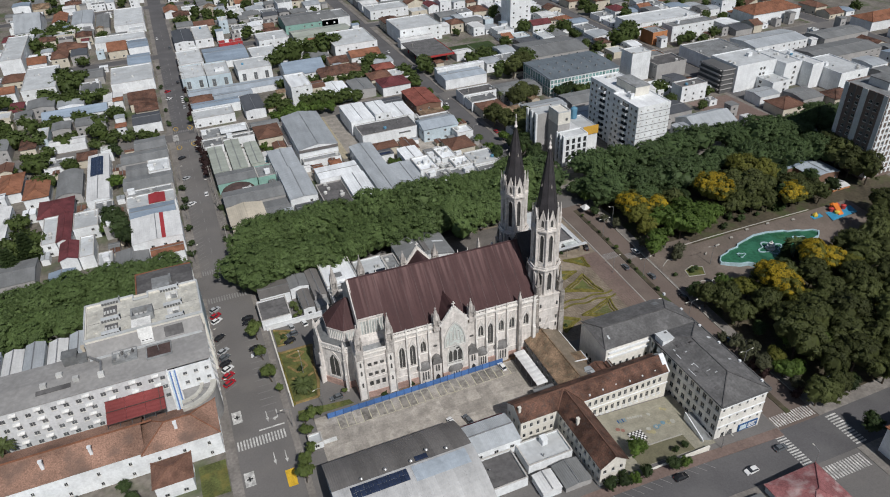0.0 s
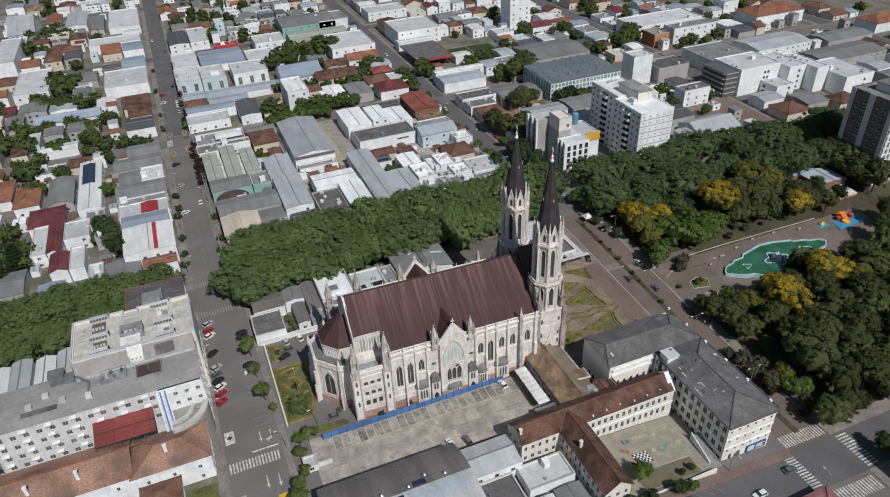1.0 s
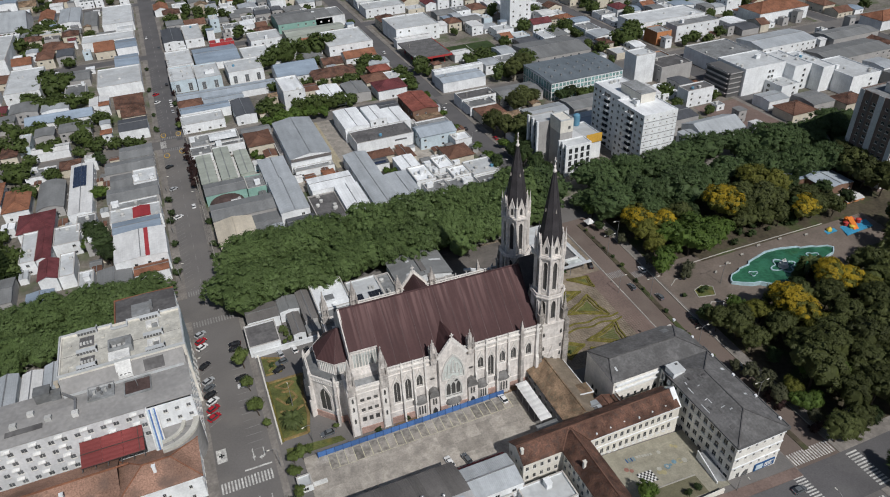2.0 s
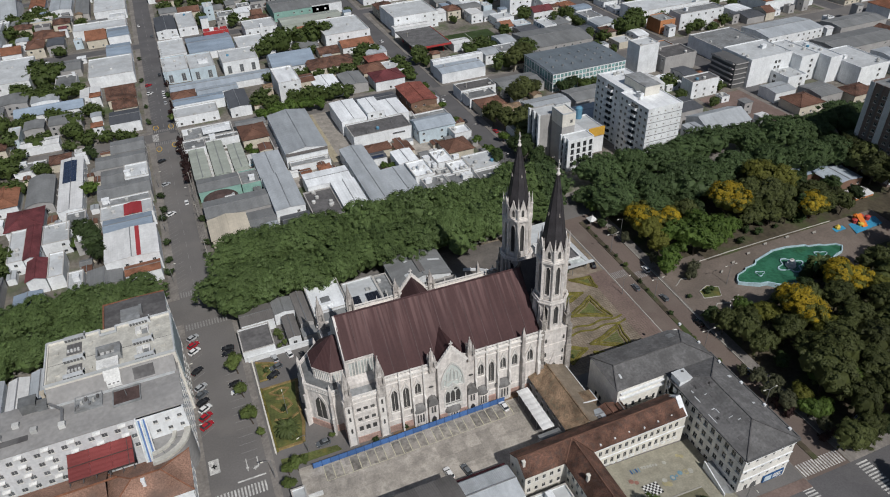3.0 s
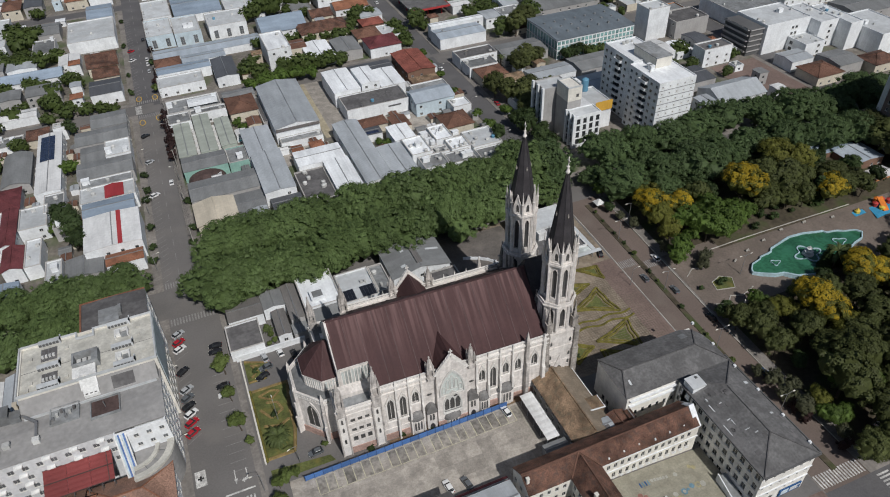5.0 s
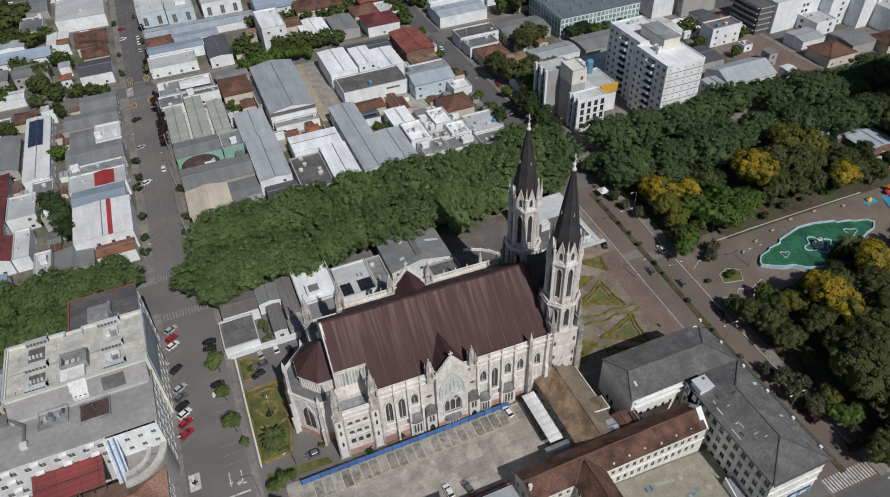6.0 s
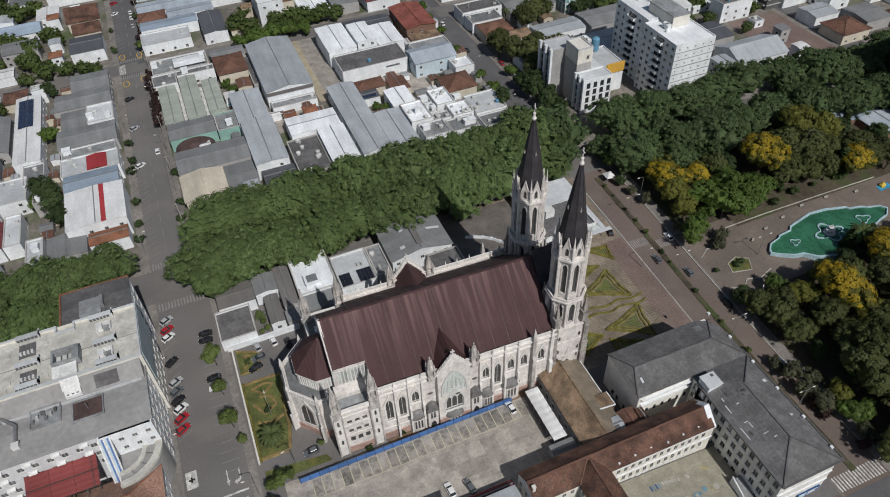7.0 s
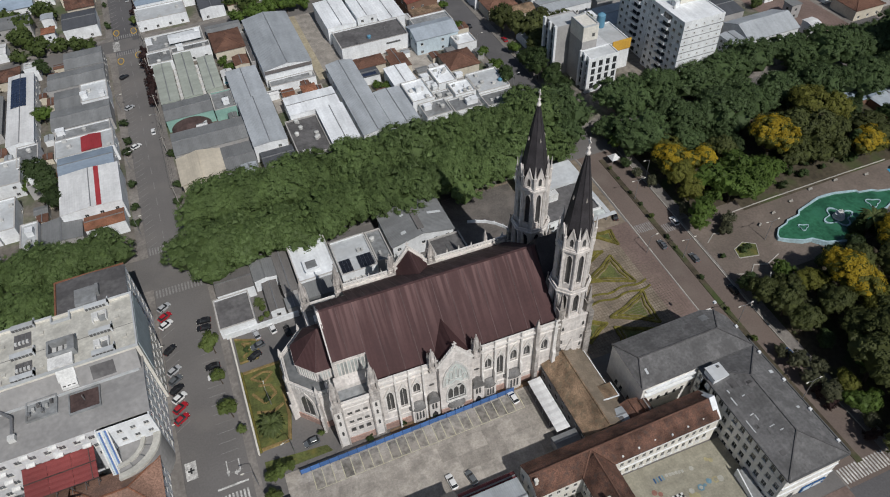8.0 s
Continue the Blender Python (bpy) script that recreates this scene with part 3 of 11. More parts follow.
def solar_rows(parent, x0, y0, x1, y1, zf, pw=1.1, ph=1.8, gap=0.06, key="solar"):
    """Solar panels in rows; zf gives the roof's height at a place."""
    me = None
    n, m = int((x1 - x0) // (pw + gap)), int((y1 - y0) // (ph + gap))
    for i in range(n):
        for j in range(m):
            cx, cy = x0 + (i + 0.5) * (pw + gap), y0 + (j + 0.5) * (ph + gap)
            za, zb, zc = zf(cx, cy), zf(cx, cy + 0.5), zf(cx + 0.5, cy)
            if me is None:
                me = mesh_of("solar_panel", Geo().box(-pw / 2, pw / 2, -ph / 2, ph / 2, 0.06, 0.11), M[key])
            put("solar_panel", me, pose(cx, cy, za + 0.05, math.degrees(math.atan((zb - za) / 0.5)), -math.degrees(math.atan((zc - za) / 0.5)), 0), parent)


def house(x0, y0, x1, y1, h, roof, wall, cover, label, name="house", group="", axis=None, rise=None, seed=0, sides="SW", floors=None, win=(1.3, 1.2), gap=1.7, clutter=0, frame_key="frame_white", base=None, category="house", glass_key="glass", plain=True):
    """A building on its plot: walls with real openings, a roof of the given kind, rooftop clutter. h is its wall height above the level zero."""
    rng = random.Random(seed * 7919 + int(x0 * 13 + y0 * 31))
    z0 = (min(G(x0, y0), G(x1, y0), G(x0, y1), G(x1, y1)) - 0.2) if base is None else base
    ob = thing(name, (x0 + x1) / 2, (y0 + y1) / 2, z0, label, category, group)
    fl = floors if floors is not None else max(1, int((h - z0) // 3.2))
    fh = (h - z0 - 0.4) / max(1, fl)
    rows = {}
    for s in sides:
        length = (x1 - x0) if s in "SN" else (y1 - y0)
        if length > 2.6 and fl and not (plain and rng.random() < (0.22 if s == "S" else 0.5)):
            r = row_of(length, fl, min(1.0, fh - win[1] - 0.4) + 0.1, fh, win[0], win[1], gap + rng.uniform(0, 1.2))
            rows[s] = [q for q in r if q[1] + q[3] < h - z0 - 0.2 and not (plain and rng.random() < 0.25)]
    axis = axis or ("x" if (x1 - x0) > (y1 - y0) else "y")
    span = (y1 - y0) if axis == "x" else (x1 - x0)
    zr = h - 0.55 if roof == "flat" else h
    windowed_walls(ob, x0, y0, x1, y1, z0, h, rows, M[wall], frame_key=frame_key, glass_key=glass_key, plain=plain)
    if roof == "flat":
        part("roof", Geo().box(x0 + 0.3, x1 - 0.3, y0 + 0.3, y1 - 0.3, zr - 0.25, zr), M[cover], ob)
        cap = Geo()
        for a, b, c, d in ((x0 - 0.05, x1 + 0.05, y0 - 0.05, y0 + 0.35), (x0 - 0.05, x1 + 0.05, y1 - 0.35, y1 + 0.05), (x0 - 0.05, x0 + 0.35, y0 + 0.35, y1 - 0.35), (x1 - 0.35, x1 + 0.05, y0 + 0.35, y1 - 0.35)):
            cap.box(a, b, c, d, h + 0.003, h + 0.1)
        part("parapet_cap", cap, M["sill"], ob)
        roof_clutter(ob, rng, x0, y0, x1, y1, zr, clutter)
    elif roof == "low":
        rise = rise if rise is not None else 0.06 * span
        part("roof", slope_roof(x0, y0, x1, y1, h + 0.2, rise, axis, 0.15), M[cover], ob)
        for end in gable_ends(x0 + 0.02, y0 + 0.02, x1 - 0.02, y1 - 0.02, h, rise, axis):
            part("gable", end, M[wall], ob)
        part("ridge_cap", Geo().beam(((x0 + x1) / 2, y0, h + 0.25 + rise), ((x0 + x1) / 2, y1, h + 0.25 + rise), 0.3) if axis == "y" else Geo().beam((x0, (y0 + y1) / 2, h + 0.25 + rise), (x1, (y0 + y1) / 2, h + 0.25 + rise), 0.3), M["metal"], ob)
    elif roof == "gab":
        rise = rise if rise is not None else 0.2 * span
        part("roof", slope_roof(x0, y0, x1, y1, h + 0.2, rise, axis, 0.45), M[cover], ob)
        for end in gable_ends(x0 + 0.02, y0 + 0.02, x1 - 0.02, y1 - 0.02, h, rise, axis):
            part("gable", end, M[wall], ob)
        part("ridge_cap", Geo().beam(((x0 + x1) / 2, y0, h + 0.25 + rise), ((x0 + x1) / 2, y1, h + 0.25 + rise), 0.35) if axis == "y" else Geo().beam((x0, (y0 + y1) / 2, h + 0.25 + rise), (x1, (y0 + y1) / 2, h + 0.25 + rise), 0.35), M[cover], ob)
    elif roof == "hip":
        rise = rise if rise is not None else 0.21 * min(x1 - x0, y1 - y0)
        g, r = hip_roof(x0, y0, x1, y1, h + 0.2, rise)
        part("roof", g, M[cover], ob)
        part("ridge_cap", r, M[cover], ob)
    elif roof == "barrel":
        rise = rise if rise is not None else 0.16 * span
        part("roof", barrel_roof(x0, y0, x1, y1, h + 0.2, rise, axis), M[cover], ob)
        g = Geo()
        n = 12
        for e in ((y0 + 0.02, y0 + 0.3), (y1 - 0.3, y1 - 0.02)) if axis == "y" else ((x0 + 0.02, x0 + 0.3), (x1 - 0.3, x1 - 0.02)):
            a0, a1 = (x0, x1) if axis == "y" else (y0, y1)
            pr = [(a0, h)] + [(a0 + (a1 - a0) * i / n, h + rise * (1 - (2 * i / n - 1) ** 2)) for i in range(1, n)] + [(a1, h)]
            g.loft([[(a, b, c) if axis == "y" else (b, a, c) for a, c in pr] for b in e])
        part("gable", g, M[wall], ob)
    return ob


# ---- the ground, streets and blocks ----
xs = sorted(set([-4000, -2000, -1000, -500, -300] + list(range(-240, 60, 20)) + list(range(60, 330, 6)) + [360, 420, 520, 700, 1000, 2000, 4000]))
ys = sorted(set([-4000, -2000, -1000, -400, -200, -100] + list(range(-40, 250, 6)) + list(range(260, 900, 40)) + [1000, 1500, 2500, 4000]))
gg = Geo()
gg.v = [(x, y, G(x, y) - 0.1) for y in ys for x in xs]
gg.f = [(j * len(xs) + i, j * len(xs) + i + 1, (j + 1) * len(xs) + i + 1, (j + 1) * len(xs) + i) for j in range(len(ys) - 1) for i in range(len(xs) - 1)]
whole("ground", gg, M["ground"], "brownish earth and grass ground under the town", "ground", "structure", closed=False)

WEST, EAST = (-10.3, 5.5), (139.5, 155.0)
STREETS_X = [(-163.0, -151.0), WEST, EAST, (299.0, 311.0), (452.0, 464.0)]
STREETS_Y = [(80.0, 93.5), (226.0, 241.0), (380.0, 391.0), (537.0, 548.0), (694.0, 705.0)]
for i, (a, b) in enumerate(STREETS_X):
    bb = b - 4.5 if i == 1 else b
    sheet("road", a, b, 93.5, 226, 0.0, M["asphalt_brown" if i == 2 else "asphalt"], "grey asphalt street between town blocks", "road")
    sheet("road", a, bb, 241, 860, 0.0, M["asphalt_far"], "worn grey asphalt street running through the town", "road", step=20)
    if i == 1:
        sheet("road_surface", a, bb, 241, 376.8, 0.012, M["asphalt"], "worn brownish grey asphalt of the western street", "road", step=12)
    sheet("road", a, b, -60, 80, 0.0, M["asphalt"], "grey asphalt street beyond the crossing", "road")
for a, b, c, d in ((-300, -2.0, 380.0, 391.0), (-2.0, 145.0, 377.0, 388.0), (145.0, 640, 367.5, 380.0)):
    sheet("road", a, b, c, d, 0.008, M["asphalt"], "grey asphalt cross street", "road", step=20)
for k, (a, b) in enumerate(STREETS_Y):
    if k == 2:
        continue
    sheet("road", -300, 640, a, b, 0.008, M["asphalt" if k == 1 else "asphalt_far"], "grey asphalt cross street", "road", step=6 if k < 2 else 20)
def edge_y(i, j):
    """A block's southern or northern edge; the third cross street runs a little skew."""
    v = edges_y[j]
    if j in (5, 6):
        v = {4: (377.0, 388.0)}.get(i, (v, v) if i < 4 else (367.5, 380.0))[j - 5]
    return v


edges_x = [-290.0] + [v for s in STREETS_X for v in s] + [630.0]
edges_y = [-55.0] + [v for s in STREETS_Y for v in s] + [855.0]
PARK = (155.0, 299.0, 93.5, 226.0)
for i in range(0, len(edges_x), 2):
    for j in range(0, len(edges_y), 2):
        x0, x1, y0, y1 = edges_x[i], edges_x[i + 1], edge_y(i, j), edge_y(i, j + 1)
        if i == 4 and j > 2:
            x0, x1 = x0 - 4.5, x1 - 0.5
        if i == 6 and j > 2:
            x0 -= 5.0
        park = (x0, y0) == (PARK[0], PARK[2])
        near = j <= 2
        sheet("pavement", x0, x1, y0, y1, 0.15, M["pavement"], "pale concrete pavement with a kerb round the block", "pavement", step=6 if near else 20, skirt=0.2)
        if park:
            sheet("park_ground", x0 + 4, x1 - 3, y0 + 4, y1 - 4, 0.19, M["park_soil"], "brown shaded park soil with thin grass", "ground", skirt=0.05)
        elif not (i == 4 and j == 2):
            sheet("yard_ground", x0 + 3, x1 - 3, y0 + 3, y1 - 3, 0.19, M["yard"], "mixed grass, earth and concrete back yards", "ground", step=6 if near else 20, skirt=0.05)

# the church block: yard, parking court, garden, forecourt
sheet("church_yard", 7.5, 139.0, 94.5, 225.5, 0.19, M["asphalt"], "grey asphalt yard round the church", "ground", skirt=0.05)
court = sheet("parking_court", 13.0, 79.0, 124.5, 150.0, 0.23, M["court"], "stained concrete parking court beside the church", "car park", skirt=0.05)
for i in range(16):
    for j in range(6):
        xa, ya = 13.1 + i * 4.12, 124.6 + j * 4.23
        xb, yb = xa + 4.07, ya + 4.18
        part("slab", Geo().loft([[(x, y, G(x, y) + q) for x, y in ((xa, ya), (xb, ya), (xb, yb), (xa, yb))] for q in (0.12, 0.25)]), M["court"], court)
for k in range(24):
    xa = 19.6 + 2.45 * k
    if k % 5 != 2:
        part("bay_surface", Geo().loft([[(x, y, G(x, y) + q) for x, y in ((xa, 143.1 + 0.2 * (k % 3)), (xa + 2.2, 143.1), (xa + 2.2, 147.9), (xa, 147.9))] for q in (0.2, 0.2535)]), M["bay_worn"], court, "darker worn surface of a parking bay")
line = mesh_of("bay_line", Geo().box(-0.11, 0.11, -2.5, 2.5, 0.0, 0.006), M["line_yellow"])
for i in range(24):
    x = 19.5 + 2.45 * i
    put("bay_line", line, pose(x, 145.5, G(x, 145.5) + 0.256, 0, 0, 0), court)
part("bay_end_line", Geo().box(19.5, 75.9, 142.85, 142.99, 0.258, 0.264), M["line_yellow"], court)
sheet("forecourt", 98.5, 138.5, 149.5, 226.0, 0.235, M["plaza"], "worn beige stone forecourt in front of the church", "plaza", skirt=0.05)
sheet("forecourt_walk", 131.0, 138.9, 150.0, 192.0, 0.262, M["brown_paving"], "plain brown paved walk beside the forecourt", "pavement", skirt=0.05)
sheet("park_promenade", 159.0, 262.0, 163.0, 181.0, 0.24, M["park_paving"], "broad brown paved promenade round the park fountain", "pavement", skirt=0.05)
sheet("park_path", 156.0, 178.0, 150.0, 186.0, 0.25, M["park_paving"], "brown paved square at the park entrance", "pavement", skirt=0.05)
sheet("park_walk", 170.0, 240.0, 155.5, 164.0, 0.245, M["park_paving"], "paved walk beside the pond", "pavement", skirt=0.05)
sheet("median", 146.3, 148.1, 98.0, 222.0, 0.2, M["park_soil"], "narrow grassy median between two carriageways", "median", skirt=0.25)


def zebra(x0, x1, y0, y1, along, n, paint="line_white", label="white striped pedestrian crossing painted on asphalt"):
    """Stripes of a crossing; along: the axis along which the stripes follow one another."""
    z = thing("zebra_crossing", (x0 + x1) / 2, (y0 + y1) / 2, G((x0 + x1) / 2, (y0 + y1) / 2), label, "crossing", "street crossings", "structure")
    for i in range(n):
        g = Geo()
        if along == "x":
            s = (x1 - x0) / n
            flat_patch(g, [(x0 + i * s, y0), (x0 + (i + 0.5) * s, y0), (x0 + (i + 0.5) * s, y1), (x0 + i * s, y1)], 0.03)
        else:
            s = (y1 - y0) / n
            flat_patch(g, [(x0, y0 + i * s), (x1, y0 + i * s), (x1, y0 + (i + 0.5) * s), (x0, y0 + (i + 0.5) * s)], 0.03)
        part("stripe", g, M[paint], z)


zebra(-9.8, 4.6, 147.0, 150.6, "x", 16)
zebra(-9.8, 4.6, 222.0, 225.2, "x", 15, "line_faint")
zebra(-9.8, 0.8, 241.6, 244.8, "x", 12, "line_faint")
zebra(-9.8, 0.8, 376.0, 379.3, "x", 11, "line_faint")
zebra(-9.8, 0.8, 392.0, 395.0, "x", 11, "line_faint")
zebra(139.8, 155.0, 94.5, 98.5, "x", 16)
zebra(135.5, 139.0, 81.0, 93.0, "y", 13)
zebra(156.0, 160.0, 81.0, 93.0, "y", 12)
zebra(140.0, 154.5, 74.0, 78.5, "x", 14)
zebra(140.0, 146.0, 186.0, 189.5, "x", 8, "line_faint")
zebra(148.6, 154.6, 183.0, 186.5, "x", 8, "line_faint")
zebra(-11.0, -8.0, 381.0, 390.0, "y", 9)


def marking(name, outline, mat, label):
    return whole(name, flat_patch(Geo(), outline, 0.03), M[mat], label, "road marking", "structure", "road markings")


def arrow(cx, cy, deg, turn=False):
    pts = [(-0.14, -2.2), (0.14, -2.2), (0.14, 0.8), (0.5, 0.8), (0.0, 2.4), (-0.5, 0.8), (-0.14, 0.8)]
    if turn:
        pts = [(-0.14, -2.2), (0.14, -2.2), (0.14, 0.6), (0.9, 1.0), (0.9, 0.6), (1.6, 1.4), (0.9, 2.2), (0.9, 1.8), (-0.14, 1.2)]
    c, s = math.cos(radians(deg)), math.sin(radians(deg))
    return marking("lane_arrow", [(cx + x * c - y * s, cy + x * s + y * c) for x, y in pts], "line_white", "white arrow painted on the asphalt lane")


arrow(0.2, 157.5, 180)
arrow(3.2, 157.0, 180, True)
arrow(-0.6, 140.5, 180)
arrow(2.6, 140.0, 180)
marking("stop_line", rect(0.8, 152.6, 7.6, 0.5), "line_white", "white stop line before the crossing")
for y in range(250, 375, 9):
    marking("lane_line", rect(-4.6, y, 0.16, 4.0), "line_faint", "short white centre dash on the street")
for y in range(400, 640, 11):
    marking("lane_line", rect(-4.6, y, 0.2, 4.0), "line_faint", "short white centre dash on the street")
for cx, cy in ((-8.3, 160.5), (-8.3, 136.0)):
    marking("parking_pad", rect(cx, cy, 2.8, 5.0), "line_white", "pale painted parking pad with a dark cross")
    marking("pad_cross", [(cx - 0.25, cy - 0.8), (cx + 0.25, cy - 0.8), (cx + 0.25, cy - 0.25), (cx + 0.8, cy - 0.25), (cx + 0.8, cy + 0.25), (cx + 0.25, cy + 0.25), (cx + 0.25, cy + 0.8), (cx - 0.25, cy + 0.8), (cx - 0.25, cy + 0.25), (cx - 0.8, cy + 0.25), (cx - 0.8, cy - 0.25), (cx - 0.25, cy - 0.25)], "paint_black", "dark cross painted on a pale pad").location.z = 0.03
marking("yellow_pad", rect(2.5, 132.0, 2.6, 6.0), "line_orange", "yellow painted bay on the asphalt")
for x in range(62, 112, 3):
    marking("bay_line", rect(x, 90.8, 0.14, 5.0, 40), "line_faint", "white angled parking bay line")
# angled bays along the western street
for y in list(range(174, 200, 3)) + [207, 210, 213, 216]:
    marking("bay_line", rect(-8.2, y, 0.12, 4.6, -58), "line_faint", "white angled parking bay line")
for y in list(range(246, 372, 3)):
    marking("bay_line", rect(-8.6, y, 0.12, 4.2, -58), "line_faint", "white angled parking bay line")
for y in list(range(400, 520, 4)):
    marking("bay_line", rect(-8.6, y, 0.14, 4.2, -58), "line_faint", "white angled parking bay line")
for x, y in ((-8.6, 371), (-0.8, 373), (-8.6, 398), (-0.8, 397)):
    g = Geo()
    ring = [(x + 1.4 * math.cos(a * math.pi / 8), y + 3.0 * math.sin(a * math.pi / 8)) for a in range(16)]
    whole("corner_island", flat_patch(g, ring, 0.12), M["line_orange"], "yellow edged kerb island at the street corner", "kerb", "structure", "corner islands")
    whole("island_paving", flat_patch(Geo(), [(x + (a - x) * 0.8, y + (b - y) * 0.86) for a, b in ring], 0.15), M["asphalt"], "grey paving on the corner island", "kerb", "structure")


# ---- the church gardens ----
def hedge_line(name, pts, w, h, mat, label, dz=0.2, group="low hedges"):
    g = Geo()
    for a, b in zip(pts, pts[1:]):
        d = Vector((b[0] - a[0], b[1] - a[1]))
        n = max(1, round(d.length / 1.5))
        s = Vector((-d.y, d.x)).normalized() * w / 2
        rings = []
        for i in range(n + 1):
            x, y = a[0] + d.x * i / n, a[1] + d.y * i / n
            z = G(x, y) + dz
            j = 0.82 + 0.36 * noise.noise((x * 0.9, y * 0.9, 1.0))
            rings.append([(x - s.x, y - s.y, z), (x + s.x, y + s.y, z), (x + s.x * 0.7, y + s.y * 0.7, z + h * j), (x - s.x * 0.7, y - s.y * 0.7, z + h * j)])
        g.loft(rings)
    return whole(name, g, M[mat], label, "hedge", group=group)


def bed(name, pts, label, mat="grass", dz=0.27):
    return whole(name, flat_patch(Geo(), pts, dz), M[mat], label, "lawn", "structure")


def corner_garden(a, b, c):
    """A clipped parterre with three curved sides: two hedge outlines with a pale band between, and a lawn inside."""
    m = ((a[0] + b[0] + c[0]) / 3, (a[1] + b[1] + c[1]) / 3)

    def ring(k, dent):
        pts = []
        for p, q in ((a, b), (b, c), (c, a)):
            for t in range(8):
                u = t / 8
                w = dent * math.sin(math.pi * u) + 0.035 * math.sin(4 * math.pi * u)
                x, y = p[0] + (q[0] - p[0]) * u, p[1] + (q[1] - p[1]) * u
                pts.append((m[0] + (x - m[0]) * (k - w), m[1] + (y - m[1]) * (k - w)))
        return pts + pts[:1]
    bed("parterre_lawn", ring(0.98, 0.1)[:-1], "worn tan and olive bed of a formal garden", "hedge_band")
    hedge_line("parterre_hedge", ring(1.0, 0.1), 0.75, 0.5, "hedge", "clipped olive hedge round a three-cornered bed", 0.25)
    hedge_line("parterre_hedge", ring(0.72, 0.1), 0.55, 0.45, "hedge", "inner clipped olive hedge of a bed", 0.25)
    bed("parterre_lawn", ring(0.5, 0.05)[:-1], "yellow-green lawn in the middle of a bed", "grass", 0.29)


for a_, b_, c_ in (((126.0, 181.4), (127.6, 169.2), (112.8, 174.6)), ((126.0, 153.4), (127.6, 165.6), (112.8, 160.2)), ((124.6, 183.6), (112.0, 178.0), (111.0, 189.0)), ((124.6, 151.6), (112.0, 156.8), (111.0, 150.6)),
                   ((111.0, 176.0), (103.0, 171.4), (102.6, 181.4)), ((111.0, 158.8), (103.0, 163.6), (102.6, 154.0)), ((132.0, 190.6), (131.0, 184.2), (123.4, 191.6)), ((110.0, 191.0), (101.6, 185.0), (101.0, 196.0)), ((121.0, 193.0), (113.0, 189.6), (111.5, 197.0))):
    corner_garden(a_, b_, c_)
for y in (166.2, 168.6):
    hedge_line("parterre_hedge", [(101 + 2 * k, y + 0.5 * math.sin(k * 1.3)) for k in range(16)], 0.6, 0.45, "hedge", "winding olive clipped hedge along the church walk", 0.25)
joints = Geo()
for k in range(44):
    x = 99.0 + 0.9 * k
    flat_patch(joints, rect(x, 167.5, 0.12, 34.0), 0.246)
for k in range(38):
    flat_patch(joints, rect(118.5, 151.0 + 0.9 * k, 39.0, 0.12), 0.248)
whole("paving_joint", joints, M["joint"], "brown earth joints between the forecourt stones", "paving", "structure", closed=False)
# western garden strip between street and church
bed("garden_lawn", [(9.2, 158.5), (17.0, 158.5), (18.8, 166), (18.8, 176), (20.5, 184.0), (9.2, 184.0)], "yellowish green lawn beside the church")
bed("garden_lawn", [(9.2, 187.0), (14.5, 187.0), (16.0, 193.5), (9.2, 196.5)], "worn grass bed with a curved edge", "grass")
bed("garden_lawn", [(9.2, 151.5), (26.0, 151.5), (25.0, 153.6), (9.2, 155.2)], "narrow grass strip by the blue fence")
hedge_line("garden_hedge", [(9.0, 158), (9.0, 184)], 0.7, 0.6, "hedge", "ochre clipped border hedge along the garden")
hedge_line("garden_hedge", [(9.4, 183.6), (20, 183.6), (18.6, 176), (18.2, 166), (16.6, 158.8), (9.4, 158.8)], 1.0, 0.35, "ochre", "ochre clipped border hedge round the lawn")
hedge_line("garden_hedge", [(11, 181), (14, 178.5), (17, 181), (14.5, 182), (11, 181)], 0.6, 0.5, "ochre", "curved earth and hedge ornament on the lawn")
hedge_line("garden_hedge", [(10.5, 176), (13, 172), (16.5, 174), (15.5, 177.2), (12.5, 178)], 0.9, 0.35, "ochre", "winding ochre hedge ornament on the lawn")
hedge_line("garden_hedge", [(10.5, 170), (14.5, 168.5), (17.6, 170)], 0.9, 0.35, "ochre", "winding ochre hedge ornament on the lawn")
hedge_line("garden_hedge", [(9.3, 187.4), (14.3, 187.4), (15.8, 193.4), (9.4, 196.2)], 0.6, 0.5, "ochre", "earth border round the grass bed")
hedge_line("garden_hedge", [(10.5, 189), (12.5, 191), (11, 194), (13.5, 193)], 0.6, 0.5, "ochre", "curved earth ornament on the grass bed")
whole("garden_wall", Geo().box(8.3, 8.6, 157.5, 198.5, -0.2, 0.75).box(8.22, 8.68, 157.5, 198.5, 0.75, 0.85), M["wall_ivory"], "low pale rendered wall along the church garden", "wall")
whole("boundary_wall", Geo().box(7.4, 29.0, 197.2, 197.6, -0.2, 2.2).box(7.3, 29.0, 197.1, 197.7, 2.2, 2.35), M["wall_white"], "white rendered boundary wall behind the car park", "wall")

